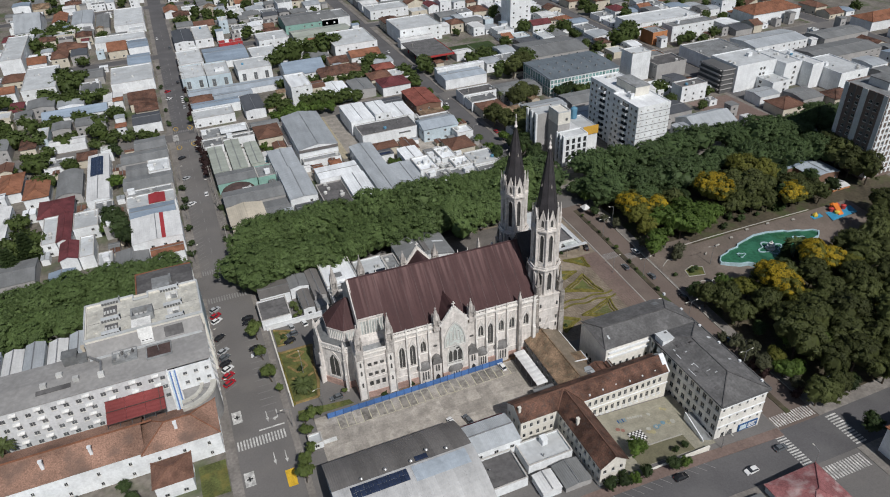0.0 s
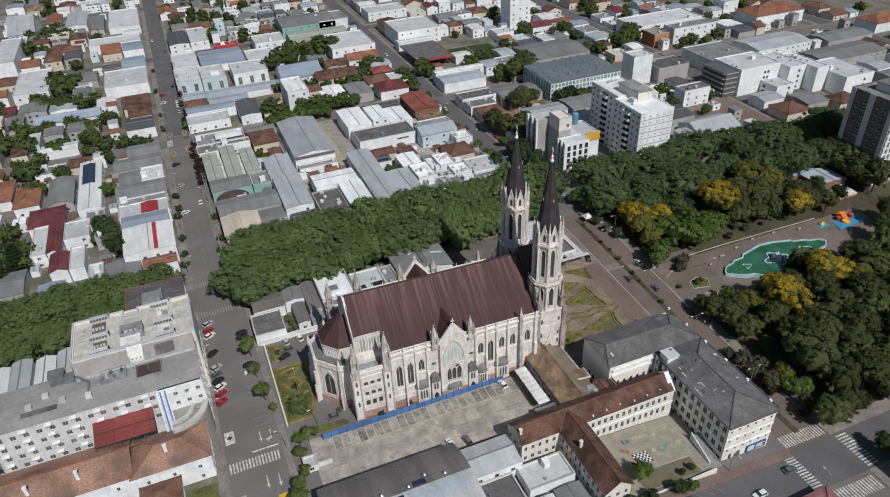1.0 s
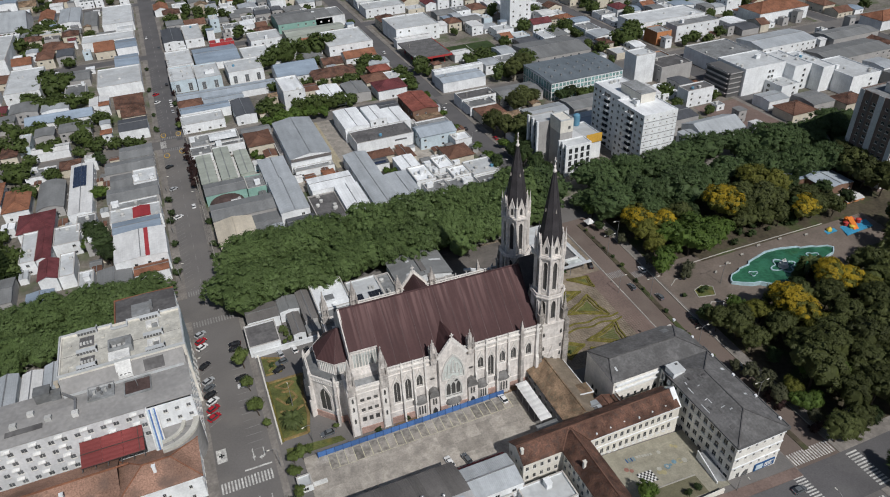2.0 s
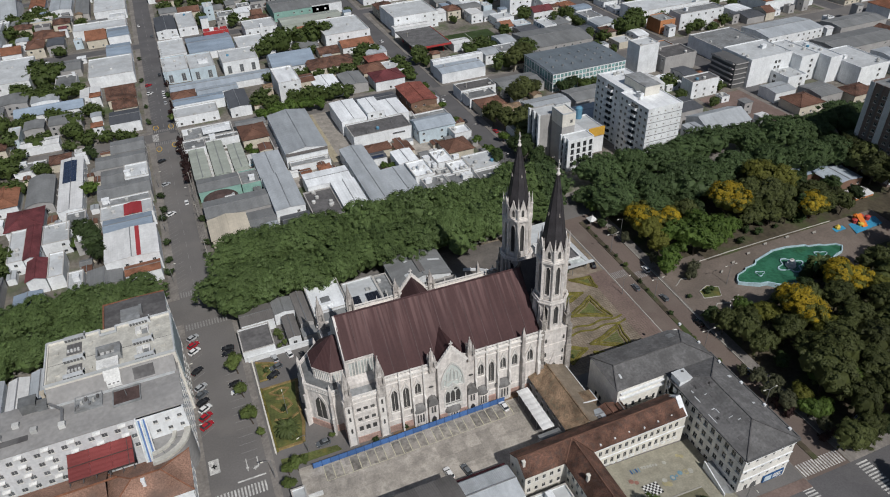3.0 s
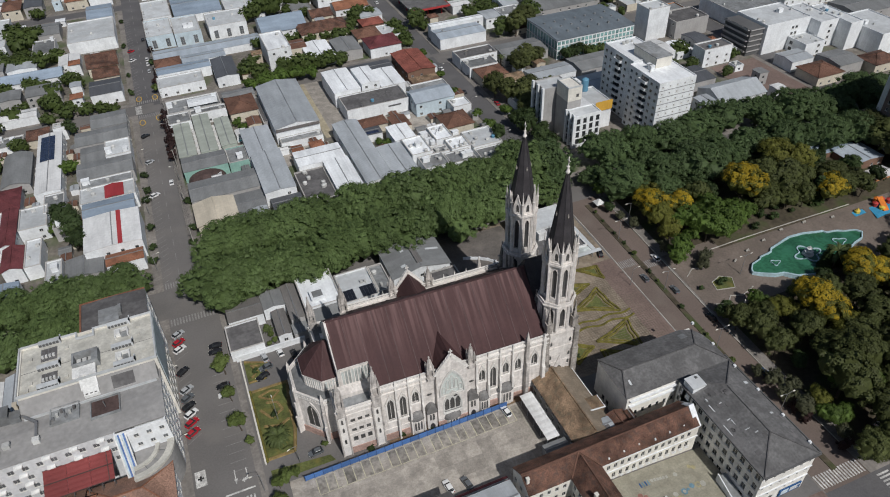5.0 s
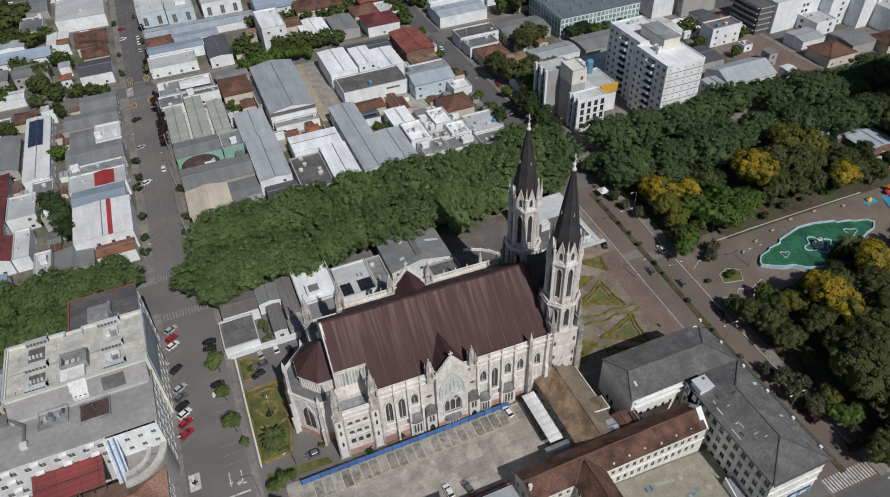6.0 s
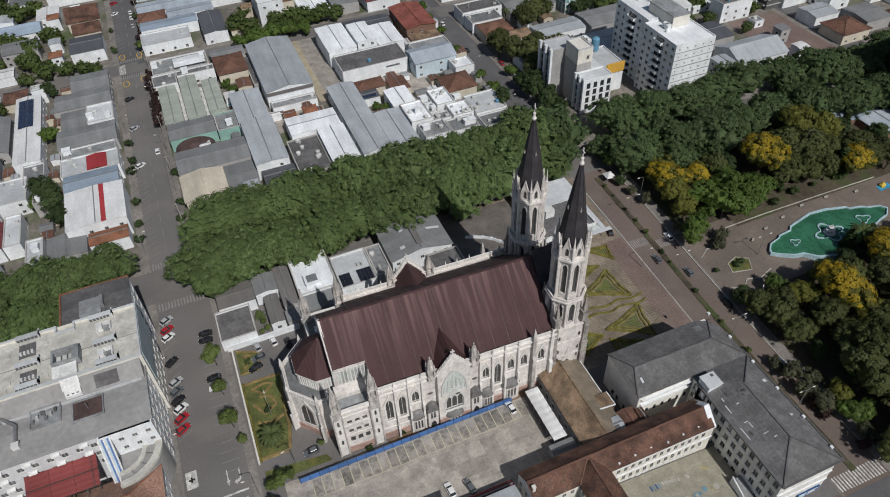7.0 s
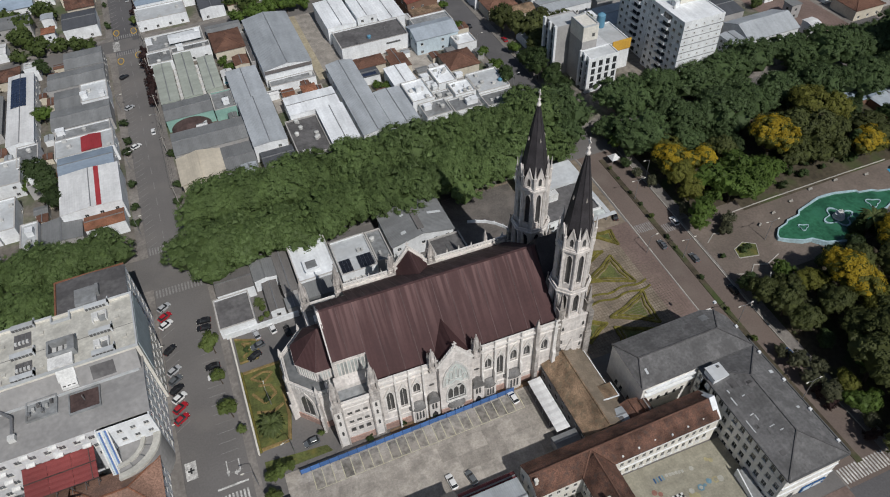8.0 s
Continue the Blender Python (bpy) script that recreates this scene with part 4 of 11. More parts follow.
# the pond with its stone rim, islands and jet
POND = [(180.5, 167.4), (182.8, 169.5), (186.9, 170.4), (188.1, 171.3), (193.0, 171.8), (194.4, 173.2), (204.7, 175.5), (210.7, 175.1), (218.3, 173.1), (218.8, 172.1), (223.3, 171.2), (224.9, 170.1), (229.3, 168.9), (230.6, 167.0), (228.0, 164.7), (223.9, 163.9), (221.6, 163.0), (218.0, 162.5), (215.5, 160.7), (207.9, 159.0), (197.9, 156.8), (192.2, 158.8), (189.1, 161.8), (186.2, 162.3), (182.3, 164.4), (179.9, 166.1)]
pc = (205.0, 166.9)
pond = thing("fountain_pond", *pc, -3.2, "green park pond with a pale blue scalloped rim", "pond", kind="structure")
ZP = -2.4
part("water", Geo().prism(POND, ZP - 0.4, ZP), M["pond"], pond, "murky green pond water")
rim = Geo()
outer = [(pc[0] + (x - pc[0]) * 1.02, pc[1] + (y - pc[1]) * 1.08) for x, y in POND]
n = len(POND)
for i in range(n):
    j = (i + 1) % n
    rim.loft([[(*POND[i], ZP - 1.9), (*outer[i], ZP - 1.9), (*outer[i], ZP + 0.5), (*POND[i], ZP + 0.5)], [(*POND[j], ZP - 1.9), (*outer[j], ZP - 1.9), (*outer[j], ZP + 0.5), (*POND[j], ZP + 0.5)]])
part("rim", rim, M["pond_edge"], pond, "pale blue painted pond rim")


def pond_ring(cx, cy, r, lobes):
    g = Geo()
    ring = [(cx + r * (1 + 0.28 * math.cos(lobes * a * math.pi / 24)) * math.cos(a * math.pi / 24), cy + 0.8 * r * (1 + 0.28 * math.cos(lobes * a * math.pi / 24)) * math.sin(a * math.pi / 24)) for a in range(48)]
    for i in range(48):
        j = (i + 1) % 48
        a, b = ring[i], ring[j]
        ai, bi = [(cx + (p[0] - cx) * 0.88, cy + (p[1] - cy) * 0.88) for p in (a, b)]
        g.loft([[(*ai, ZP - 0.2), (*a, ZP - 0.2), (*a, ZP + 0.35), (*ai, ZP + 0.35)], [(*bi, ZP - 0.2), (*b, ZP - 0.2), (*b, ZP + 0.35), (*bi, ZP + 0.35)]])
    part("basin_ring", g, M["pond_edge"], pond, "pale scalloped inner basin")


pond_ring(204.0, 165.9, 4.6, 4)
pond_ring(190.4, 166.9, 1.6, 3)
pond_ring(219.4, 166.4, 2.3, 3)
tiers = [(1.9, ZP), (1.9, ZP + 0.4), (0.5, ZP + 0.5), (0.4, ZP + 1.2), (1.5, ZP + 1.45), (1.5, ZP + 1.6), (0.35, ZP + 1.65), (0.3, ZP + 2.3), (0.95, ZP + 2.5), (0.95, ZP + 2.62), (0.2, ZP + 2.66), (0.15, ZP + 3.6)]
part("fountain", Geo().turned(204.0, 165.9, tiers, 12), M["paint_white"], pond, "white tiered fountain in the pond")
for x, y in ((167.5, 166.5),):
    bed("park_bed", [(x - 4, y - 1.6), (x + 2.5, y - 3.0), (x + 4.6, y + 1.2), (x + 1.0, y + 3.4), (x - 3.2, y + 2.0)], "irregular grass bed in the paving", "grass", 0.32)
    hedge_line("park_kerb", [(x - 4, y - 1.6), (x + 2.5, y - 3.0), (x + 4.6, y + 1.2), (x + 1.0, y + 3.4), (x - 3.2, y + 2.0), (x - 4, y - 1.6)], 0.3, 0.2, "kerb", "pale kerb round a park bed", 0.25)
hedge_line("park_kerb", [(158.0, 174.0), (162, 176.5), (166, 175.5), (170, 178.0), (174, 182.0), (190, 182.2), (215, 182.0), (240, 181.6)], 0.35, 0.25, "kerb", "pale kerb along the park lawn", 0.25)
hedge_line("park_kerb", [(158.5, 160.0), (163, 158.5), (166, 161.0), (170, 159.5), (176, 161.5)], 0.35, 0.25, "kerb", "pale winding kerb in the park", 0.25)

sheet("south_pavement", 62.0, 139.0, 91.4, 94.4, 0.24, M["brown_paving"], "reddish brown tiled pavement along the lower street", "pavement", skirt=0.2)
for k in range(16):
    y = 156.0 + 3.0 * k
    marking("bay_line", rect(1.6, y, 0.12, 4.4, 90), "line_faint", "faint white parking bay line beside the trees")


# ---- the cathedral ----
YC = 167.3
church = thing("cathedral", 62, YC, 0, "pale grey gothic revival cathedral with maroon roof and twin spires", "church")


def fy(s, d):
    """A y at distance d from the long axis, on the side s (-1 near, 1 far)."""
    return YC + s * d


def church_window(cx, z0, z1, w, plane, side, lancets=1, glass_at=0.45):
    """A pointed window: a raised stone surround with a hood, mullions and leaded glass."""
    u, n, deg = FACES[side]
    m = pose(*plane, 0, 0, 0, deg)
    f = Geo()
    inner = pointed(0, z0, z1, w)
    f.panel((0, -0.14, 0), (1, 0, 0), (0, -1, 0), pointed(0, z0 - 0.25, z1 + 0.75, w + 0.8), [inner], 0.3)
    f.panel((0, -0.34, 0), (1, 0, 0), (0, -1, 0), [(-w / 2 - 0.72, z1 - w * 0.9), (-w / 2 - 0.42, z1 - w * 0.9), (0, z1 + 1.35), (w / 2 + 0.42, z1 - w * 0.9), (w / 2 + 0.72, z1 - w * 0.9), (0, z1 + 2.05)], (), 0.34)
    f.box(-0.05, 0.05, 0.26, 0.38, z0, z1 - 0.3)
    f.box(-w / 2 - 0.45, w / 2 + 0.45, -0.35, 0.05, z0 - 0.5, z0 - 0.2)
    ob = put("window", mesh_of("window", f, M["stone_light"]), m @ pose(cx, 0, 0), church, "pointed stone window surround")
    p = Geo().panel((0, glass_at, 0), (1, 0, 0), (0, -1, 0), inset(pointed(0, z0, z1, w), -0.05), (), 0.06)
    put("pane", mesh_of("pane", p, M["leaded"]), m @ pose(cx, 0, 0), ob, "dark leaded glass")
    return ob


def turret(cx, cy, z0, z1, z2, w, label="stone pinnacle with a crocketed spirelet"):
    """A square turret with an open lantern and a spirelet."""
    g = Geo()
    g.turned(cx, cy, [(w / 2, z0), (w / 2, z1 - w * 1.5)], 4)
    g.turned(cx, cy, [(w / 2 + 0.18, z1 - w * 1.5), (w / 2 + 0.18, z1 - w * 1.5 + 0.25)], 4)
    for i in (-1, 1):
        for j in (-1, 1):
            x, y = cx + i * w * 0.4, cy + j * w * 0.4
            g.turned(x, y, [(w * 0.1, z1 - w * 1.5), (w * 0.1, z1 + 0.1)], 4)
            g.turned(x, y, [(w * 0.13, z1), (w * 0.13, z1 + w * 0.3), (0.02, z1 + w * 1.1)], 4)
    g.turned(cx, cy, [(w * 0.22, z1 - w * 1.5), (w * 0.22, z1)], 4)
    g.turned(cx, cy, [(w / 2 + 0.1, z1 - 0.15), (w / 2 + 0.1, z1 + 0.1)], 4)
    g.turned(cx, cy, [(w * 0.52, z1 + 0.1), (w * 0.26, z1 + (z2 - z1) * 0.5), (0.05, z2 - 0.4)], 8)
    g.turned(cx, cy, [(0.12, z2 - 0.55), (0.22, z2 - 0.35), (0.05, z2)], 6)
    for k in range(3):
        z = z1 + (z2 - z1) * (0.2 + 0.22 * k)
        r = w * 0.42 * (1 - (z - z1) / (z2 - z1)) + 0.08
        for a in range(4):
            g.box(cx + r * math.cos(a * math.pi / 2) - 0.09, cx + r * math.cos(a * math.pi / 2) + 0.09, cy + r * math.sin(a * math.pi / 2) - 0.09, cy + r * math.sin(a * math.pi / 2) + 0.09, z, z + 0.2)
    return part("pinnacle", g, M["stone_mid"], church, label)


def buttress(x, s, d0, depth, w, z_low, z_top, cap=1.8):
    """A stepped buttress with sloped weatherings and a small gabled cap."""
    g = Geo()

    def step(d, z0, z1):
        y0, y1 = fy(s, d0 - 0.1), fy(s, d0 + d)
        g.box(x - w / 2, x + w / 2, min(y0, y1), max(y0, y1), z0, z1)
    step(depth, -1.2, z_low)
    step(depth * 0.62, z_low, z_top)
    a, b = fy(s, d0 + depth * 0.62), fy(s, d0 + depth)
    g.loft([[(x - w / 2, a, z_low), (x + w / 2, a, z_low), (x + w / 2, b, z_low), (x - w / 2, b, z_low)], [(x - w / 2, a, z_low + 0.9), (x + w / 2, a, z_low + 0.9), (x + w / 2, a + s * 0.02, z_low + 0.9), (x - w / 2, a + s * 0.02, z_low + 0.9)]])
    yc = fy(s, d0 + depth * 0.3)
    g.turned(x, yc, [(w * 0.5, z_top), (w * 0.5, z_top + cap * 0.35), (0.03, z_top + cap)], 4)
    return part("buttress", g, M["stone_mid" if depth > 1.6 else "stone_light"], church, "stepped stone buttress")


XW, XE, D = 40.3, 88.5, 16.3
UPPER = (12.2, 16.8)
TALL = (8.0, 16.6)
BAYS = [(42.9, TALL), (46.3, TALL), (49.8, UPPER), (68.9, UPPER), (72.2, TALL), (75.9, UPPER), (79.6, UPPER), (84.6, UPPER)]
for s, side in ((-1, "S"), (1, "N")):
    u, n, deg = FACES[side]
    ox = 0.0
    sg = 1 if side == "S" else -1
    holes = [pointed(sg * x, z[0], z[1], 1.8) for x, z in BAYS]
    g = Geo().panel((0, fy(s, D), 0), u, n, oblong(*((XW, XE) if sg > 0 else (-XE, -XW)), 2.6, 21.2), holes, 0.9)
    part("nave_wall", g, M["stone"], church, "pale weathered rendered nave wall")
    part("plinth", Geo().box(XW, XE, min(fy(s, D - 0.9), fy(s, D + 0.25)), max(fy(s, D - 0.9), fy(s, D + 0.25)), -1.5, 2.6), M["plinth"], church, "pinkish stained stone plinth")
    for x, z in BAYS:
        church_window(sg * x, *z, 1.8, (0, fy(s, D)), side)
    g = Geo()
    for z, o, h in ((21.2, 0.6, 0.3), (19.4, 0.35, 0.22), (4.6, 0.2, 0.18)):
        g.box(XW, XE, min(fy(s, D - 0.3), fy(s, D + o)), max(fy(s, D - 0.3), fy(s, D + o)), z, z + h)
    for i in range(60):
        x = XW + 0.4 + i * 0.8
        g.box(x, x + 0.3, min(fy(s, D), fy(s, D + 0.22)), max(fy(s, D), fy(s, D + 0.22)), 20.5, 21.2)
    part("cornice", g, M["stone_light"], church, "corbelled cornice")
    g = Geo().box(XW, XE, min(fy(s, D - 0.35), fy(s, D)), max(fy(s, D - 0.35), fy(s, D)), 21.5, 21.75)
    for i in range(46):
        x = XW + 0.3 + i * 1.05
        g.box(x, x + 0.35, min(fy(s, D - 0.3), fy(s, D - 0.05)), max(fy(s, D - 0.3), fy(s, D - 0.05)), 21.75, 22.3)
    g.box(XW, XE, min(fy(s, D - 0.4), fy(s, D + 0.06)), max(fy(s, D - 0.4), fy(s, D + 0.06)), 22.3, 22.55)
    part("parapet", g, M["stone_light"], church, "pierced stone parapet")
    part("gutter", Geo().box(XW, XE, min(fy(s, D - 1.9), fy(s, D - 0.9)), max(fy(s, D - 1.9), fy(s, D - 0.9)), 20.3, 20.75), M["lead"], church, "grey lead gutter")
    for x in (44.6, 48.1, 51.6, 67.2, 70.6, 74.1, 77.8):
        buttress(x, s, D, 1.2, 0.5, 11.0, 20.4, 3.2)
    buttress(82.0, s, D, 1.65, 0.95, 15.0, 22.4, 4.2)
    buttress(87.2, s, D, 1.3, 0.9, 11.0, 20.6, 3.2)
    # shallow chapels under grey half domes, and two side doors
    for x, w, z in ((49.7, 2.3, 6.3), (69.2, 2.0, 5.8), (76.0, 2.5, 6.3), (59.6, 2.3, 3.4)):
        yb, yf = fy(s, D + (1.2 if x == 59.6 else -0.1)), fy(s, D + (2.3 if x == 59.6 else 1.4))
        bay = [(x - w, yb), (x - w * 0.55, yf), (x + w * 0.55, yf), (x + w, yb)]
        chapel = part("chapel", Geo().prism(bay, -1.2, z), M["stone"], church, "shallow five-sided side chapel")
        g = Geo()
        rings = []
        for q in range(6):
            a = q / 5 * math.pi / 2
            k, z_ = math.cos(a) * 0.96 + 0.04, z - 0.1 + 2.3 * math.sin(a)
            rings.append([(x + 1.12 * w * k * math.cos(b), yb + s * (abs(yf - yb) + 0.3) * k * math.sin(b), z_) for b in [math.pi * i / 8 for i in range(9)]])
        g.loft([[(p[0], p[1], z - 0.3) for p in rings[0]]] + rings)
        part("roof", g, M["lead"], chapel, "rounded grey half-dome roof")
        for k in (-0.36, 0.0, 0.36):
            part("lancet", Geo().panel((x + k * w, yf + s * 0.03, 0), u, n, pointed(0, z * 0.3, z * 0.85, 0.5), (), 0.06), M["leaded"], chapel, "narrow dark lancet")
    for x in (53.7, 65.8):
        y0, y1 = fy(s, D - 0.1), fy(s, D + 1.3)
        porch = part("porch", Geo().box(x - 1.4, x + 1.4, min(y0, y1), max(y0, y1), -1.2, 7.6), M["stone"], church, "projecting side porch")
        prof = [(-1.55, 7.5), (-1.5, 8.7), (-1.1, 9.7), (0, 10.5), (1.1, 9.7), (1.5, 8.7), (1.55, 7.5)]
        part("hood", Geo().loft([[(x + a, y0, b) for a, b in prof], [(x + a, fy(s, D + 1.5), b - 0.3) for a, b in prof]]), M["lead"], porch, "rounded grey hood over the porch")
        part("door", Geo().panel((x, fy(s, D + 1.34), 0), u, n, pointed(0, -0.8, 2.9, 1.5), (), 0.08), M["spire"], porch, "dark pointed wooden door")
        for k in (-0.42, 0.42):
            part("lancet", Geo().panel((x + k, fy(s, D + 1.34), 0), u, n, pointed(0, 4.2, 6.8, 0.55), (), 0.06), M["leaded"], porch, "narrow dark lancet")
        part("oculus", Geo().panel((x, fy(s, D + 0.06), 0), u, n, [(0.75 * math.cos(a * math.pi / 6), 13.6 + 0.4 * math.sin(a * math.pi / 6)) for a in range(12)], (), 0.1), M["leaded"], church, "small dark oval opening")
    # transept
    xa, xb, dt = 55.4, 64.0, D + 1.4
    outline = [(-4.3, 2.6), (4.3, 2.6), (4.3, 21.8), (0, 27.6), (-4.3, 21.8)]
    wl = [pointed(0, 5.9, 13.6, 4.9, 6)]
    g = Geo().panel((59.7, fy(s, dt), 0), u, n, outline, wl, 0.9)
    g.box(xa, xa + 0.9, min(fy(s, D), fy(s, dt - 0.9)), max(fy(s, D), fy(s, dt - 0.9)), 2.6, 21.8).box(xb - 0.9, xb, min(fy(s, D), fy(s, dt - 0.9)), max(fy(s, D), fy(s, dt - 0.9)), 2.6, 21.8)
    tr = part("transept", g, M["stone"], church, "gabled transept front with tracery")
    part("plinth", Geo().box(xa, xb, min(fy(s, D), fy(s, dt + 0.25)), max(fy(s, D), fy(s, dt + 0.25)), -1.5, 2.6), M["plinth"], tr)
    g = Geo()
    g.panel((59.7, fy(s, dt + 0.16), 0), u, n, pointed(0, 5.6, 14.4, 5.7, 6), [pointed(0, 5.9, 13.6, 4.9, 6)], 0.5)
    g.panel((59.7, fy(s, dt + 0.3), 0), u, n, pointed(0, 13.0, 22.6, 7.2, 6), [pointed(0, 12.9, 21.8, 6.3, 6)], 0.45)
    g.box(57.0, 62.4, min(fy(s, dt), fy(s, dt + 0.35)), max(fy(s, dt), fy(s, dt + 0.35)), 5.2, 5.6)
    lights = []
    for k in (-1, 0, 1):
        lights.append(pointed(k * 1.55, 6.2, 11.0, 1.3))
        lights.append([(k * 0.95 * abs(k) + 0.62 * math.cos(a * math.pi / 5), (11.35 if k else 12.55) + 0.5 * math.sin(a * math.pi / 5)) for a in range(10)])
    g.panel((59.7, fy(s, dt - 0.2), 0), u, n, pointed(0, 5.9, 13.6, 4.9, 6), lights[0::2] + lights[5:6] + lights[3:4], 0.14)
    for k, low, top in ((-2.35, 13.6, 16.6), (-1.2, 14.9, 19.0), (0, 15.2, 20.4), (1.2, 14.9, 19.0), (2.35, 13.6, 16.6)):
        g.panel((59.7 + k, fy(s, dt + 0.2), 0), u, n, pointed(0, low, top, 1.05), [pointed(0, low + 0.2, top - 0.35, 0.7)], 0.3)
    part("tracery_field", Geo().panel((59.7, fy(s, dt + 0.03), 0), u, n, pointed(0, 13.2, 21.7, 6.2, 6), (), 0.04), M["wall_bluegreen"], tr, "pale greenish field behind the blind arcade")
    part("tracery", g, M["frame_white"], tr, "raised stone tracery and blind arcade")
    part("pane", Geo().panel((59.7, fy(s, dt - 0.5), 0), u, n, pointed(0, 5.8, 13.7, 5.0, 6), (), 0.06), M["leaded"], tr, "dark leaded glass")
    g = Geo()
    for a, b in (((-4.6, 21.7), (0, 28.0)), ((4.6, 21.7), (0, 28.0))):
        g.beam((59.7 + a[0], fy(s, dt - 0.3), a[1]), (59.7 + b[0], fy(s, dt - 0.3), b[1]), 0.7)
        for k in range(1, 7):
            t = k / 7
            x, z = 59.7 + a[0] * (1 - t), a[1] + (b[1] - a[1]) * t
            g.box(x - 0.16, x + 0.16, fy(s, dt - 0.45), fy(s, dt - 0.15), z + 0.3, z + 0.75)
    g.box(59.58, 59.82, min(fy(s, dt - 0.4), fy(s, dt - 0.16)), max(fy(s, dt - 0.4), fy(s, dt - 0.16)), 28.0, 30.0).box(59.15, 60.25, min(fy(s, dt - 0.4), fy(s, dt - 0.16)), max(fy(s, dt - 0.4), fy(s, dt - 0.16)), 29.0, 29.3)
    part("coping", g, M["stone_light"], tr, "crocketed gable coping with a stone cross")
    # cross roof behind the gable
    y0, y1 = fy(s, dt - 0.6), fy(s, 8.2)
    part("cross_roof", Geo().add([(xa - 0.2, y0, 21.4), (xb + 0.2, y0, 21.4), (59.7, y0, 27.3), (59.7, fy(s, 7.6), 27.3), (xa - 0.2, fy(s, 13.6), 21.4), (xb + 0.2, fy(s, 13.6), 21.4)],
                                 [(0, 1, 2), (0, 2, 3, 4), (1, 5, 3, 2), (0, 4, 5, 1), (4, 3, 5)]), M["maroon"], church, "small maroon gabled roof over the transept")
    turret(54.2, fy(s, D + 0.1), 20.0, 24.2, 28.6, 1.9)
    turret(65.6, fy(s, D + 0.1), 20.0, 24.2, 28.6, 1.9)
    # sacristy block at the choir end
    x0, x1 = 28.8, 40.3
    holes = [oblong(sg * (32.6 + 1.95 * i) - 0.6, sg * (32.6 + 1.95 * i) + 0.6, z, z + h) for i in range(3) for z, h in ((4.6, 2.1), (8.7, 1.5), (12.7, 1.4))]
    g = Geo().panel((0, fy(s, D + 0.3), 0), u, n, oblong(*((x0, x1) if sg > 0 else (-x1, -x0)), 2.6, 17.8), holes, 0.7)
    ya, yb = fy(s, D - 0.4), fy(s, 8.6)
    g.box(x0, x0 + 0.7, min(ya, yb), max(ya, yb), 2.6, 17.8).box(x1 - 0.7, x1, min(ya, yb), max(ya, yb), 16.0, 17.8)
    sac = part("sacristy", g, M["stone"], church, "three-storey sacristy block with small windows")
    part("plinth", Geo().box(x0 - 0.2, x1, min(fy(s, 8.6), fy(s, D + 0.5)), max(fy(s, 8.6), fy(s, D + 0.5)), -1.5, 2.6), M["plinth"], sac)
    for i in range(3):
        for z, h in ((4.6, 2.1), (8.7, 1.5), (12.7, 1.4)):
            part("pane", Geo().box(32.0 + 1.95 * i, 33.2 + 1.95 * i, min(fy(s, D - 0.05), fy(s, D + 0.02)), max(fy(s, D - 0.05), fy(s, D + 0.02)), z, z + h), M["leaded"], sac, "small dark window")
    part("terrace", Geo().box(x0 + 0.7, x1 - 0.1, min(fy(s, 8.9), fy(s, D - 0.4)), max(fy(s, 8.9), fy(s, D - 0.4)), 17.0, 17.3), M["flat_grey"], sac, "stained grey flat terrace")
    g = Geo()
    for z, o, h in ((17.8, 0.35, 0.3), (16.2, 0.2, 0.22), (8.0, 0.12, 0.18), (12.2, 0.12, 0.18)):
        g.box(x0 - o, x1, min(fy(s, D - 0.4), fy(s, D + 0.3 + o)), max(fy(s, D - 0.4), fy(s, D + 0.3 + o)), z, z + h)
    for i in range(12):
        g.box(x0 + 0.3 + i * 0.95, x0 + 0.75 + i * 0.95, min(fy(s, D - 0.1), fy(s, D + 0.25)), max(fy(s, D - 0.1), fy(s, D + 0.25)), 18.1, 18.6)
    g.box(x0 - 0.1, x1, min(fy(s, D - 0.2), fy(s, D + 0.35)), max(fy(s, D - 0.2), fy(s, D + 0.35)), 18.6, 18.85)
    part("parapet", g, M["stone_light"], sac, "pierced stone parapet")
    # clerestory strip over the terrace
    g = Geo().box(32.2, 40.6, min(fy(s, 8.4), fy(s, 9.2)), max(fy(s, 8.4), fy(s, 9.2)), 15.0, 25.2)
    for i in range(9):
        part("clerestory_pane", Geo().box(32.78 + i * 0.86, 33.33 + i * 0.86, min(fy(s, 9.2), fy(s, 9.26)), max(fy(s, 9.2), fy(s, 9.26)), 18.4, 24.2), M["glass_frost"], church, "pale glazed clerestory panel")
    for i in range(10):
        part("clerestory_rib", Geo().box(32.5 + i * 0.86, 32.75 + i * 0.86, min(fy(s, 9.2), fy(s, 9.45)), max(fy(s, 9.2), fy(s, 9.45)), 18.0, 24.6), M["stone_light"], church)
    g.box(32.0, 40.7, min(fy(s, 8.4), fy(s, 9.6)), max(fy(s, 8.4), fy(s, 9.6)), 25.202, 25.7)
    part("terrace_end", Geo().box(40.3, 40.8, min(fy(s, 9.2), fy(s, 15.4)), max(fy(s, 9.2), fy(s, 15.4)), 16.0, 20.6), M["stone"], church, "pale terrace end wall")
    part("clerestory", g, M["stone"], church, "ribbed pale clerestory wall")
    part("gusset", Geo().loft([[(x, fy(s, 9.2), 20.4), (x, fy(s, 9.2), 25.8), (x, fy(s, 15.2), 20.4)] for x in (40.3, 40.75)]), M["stone"], church, "raking stone end wall")
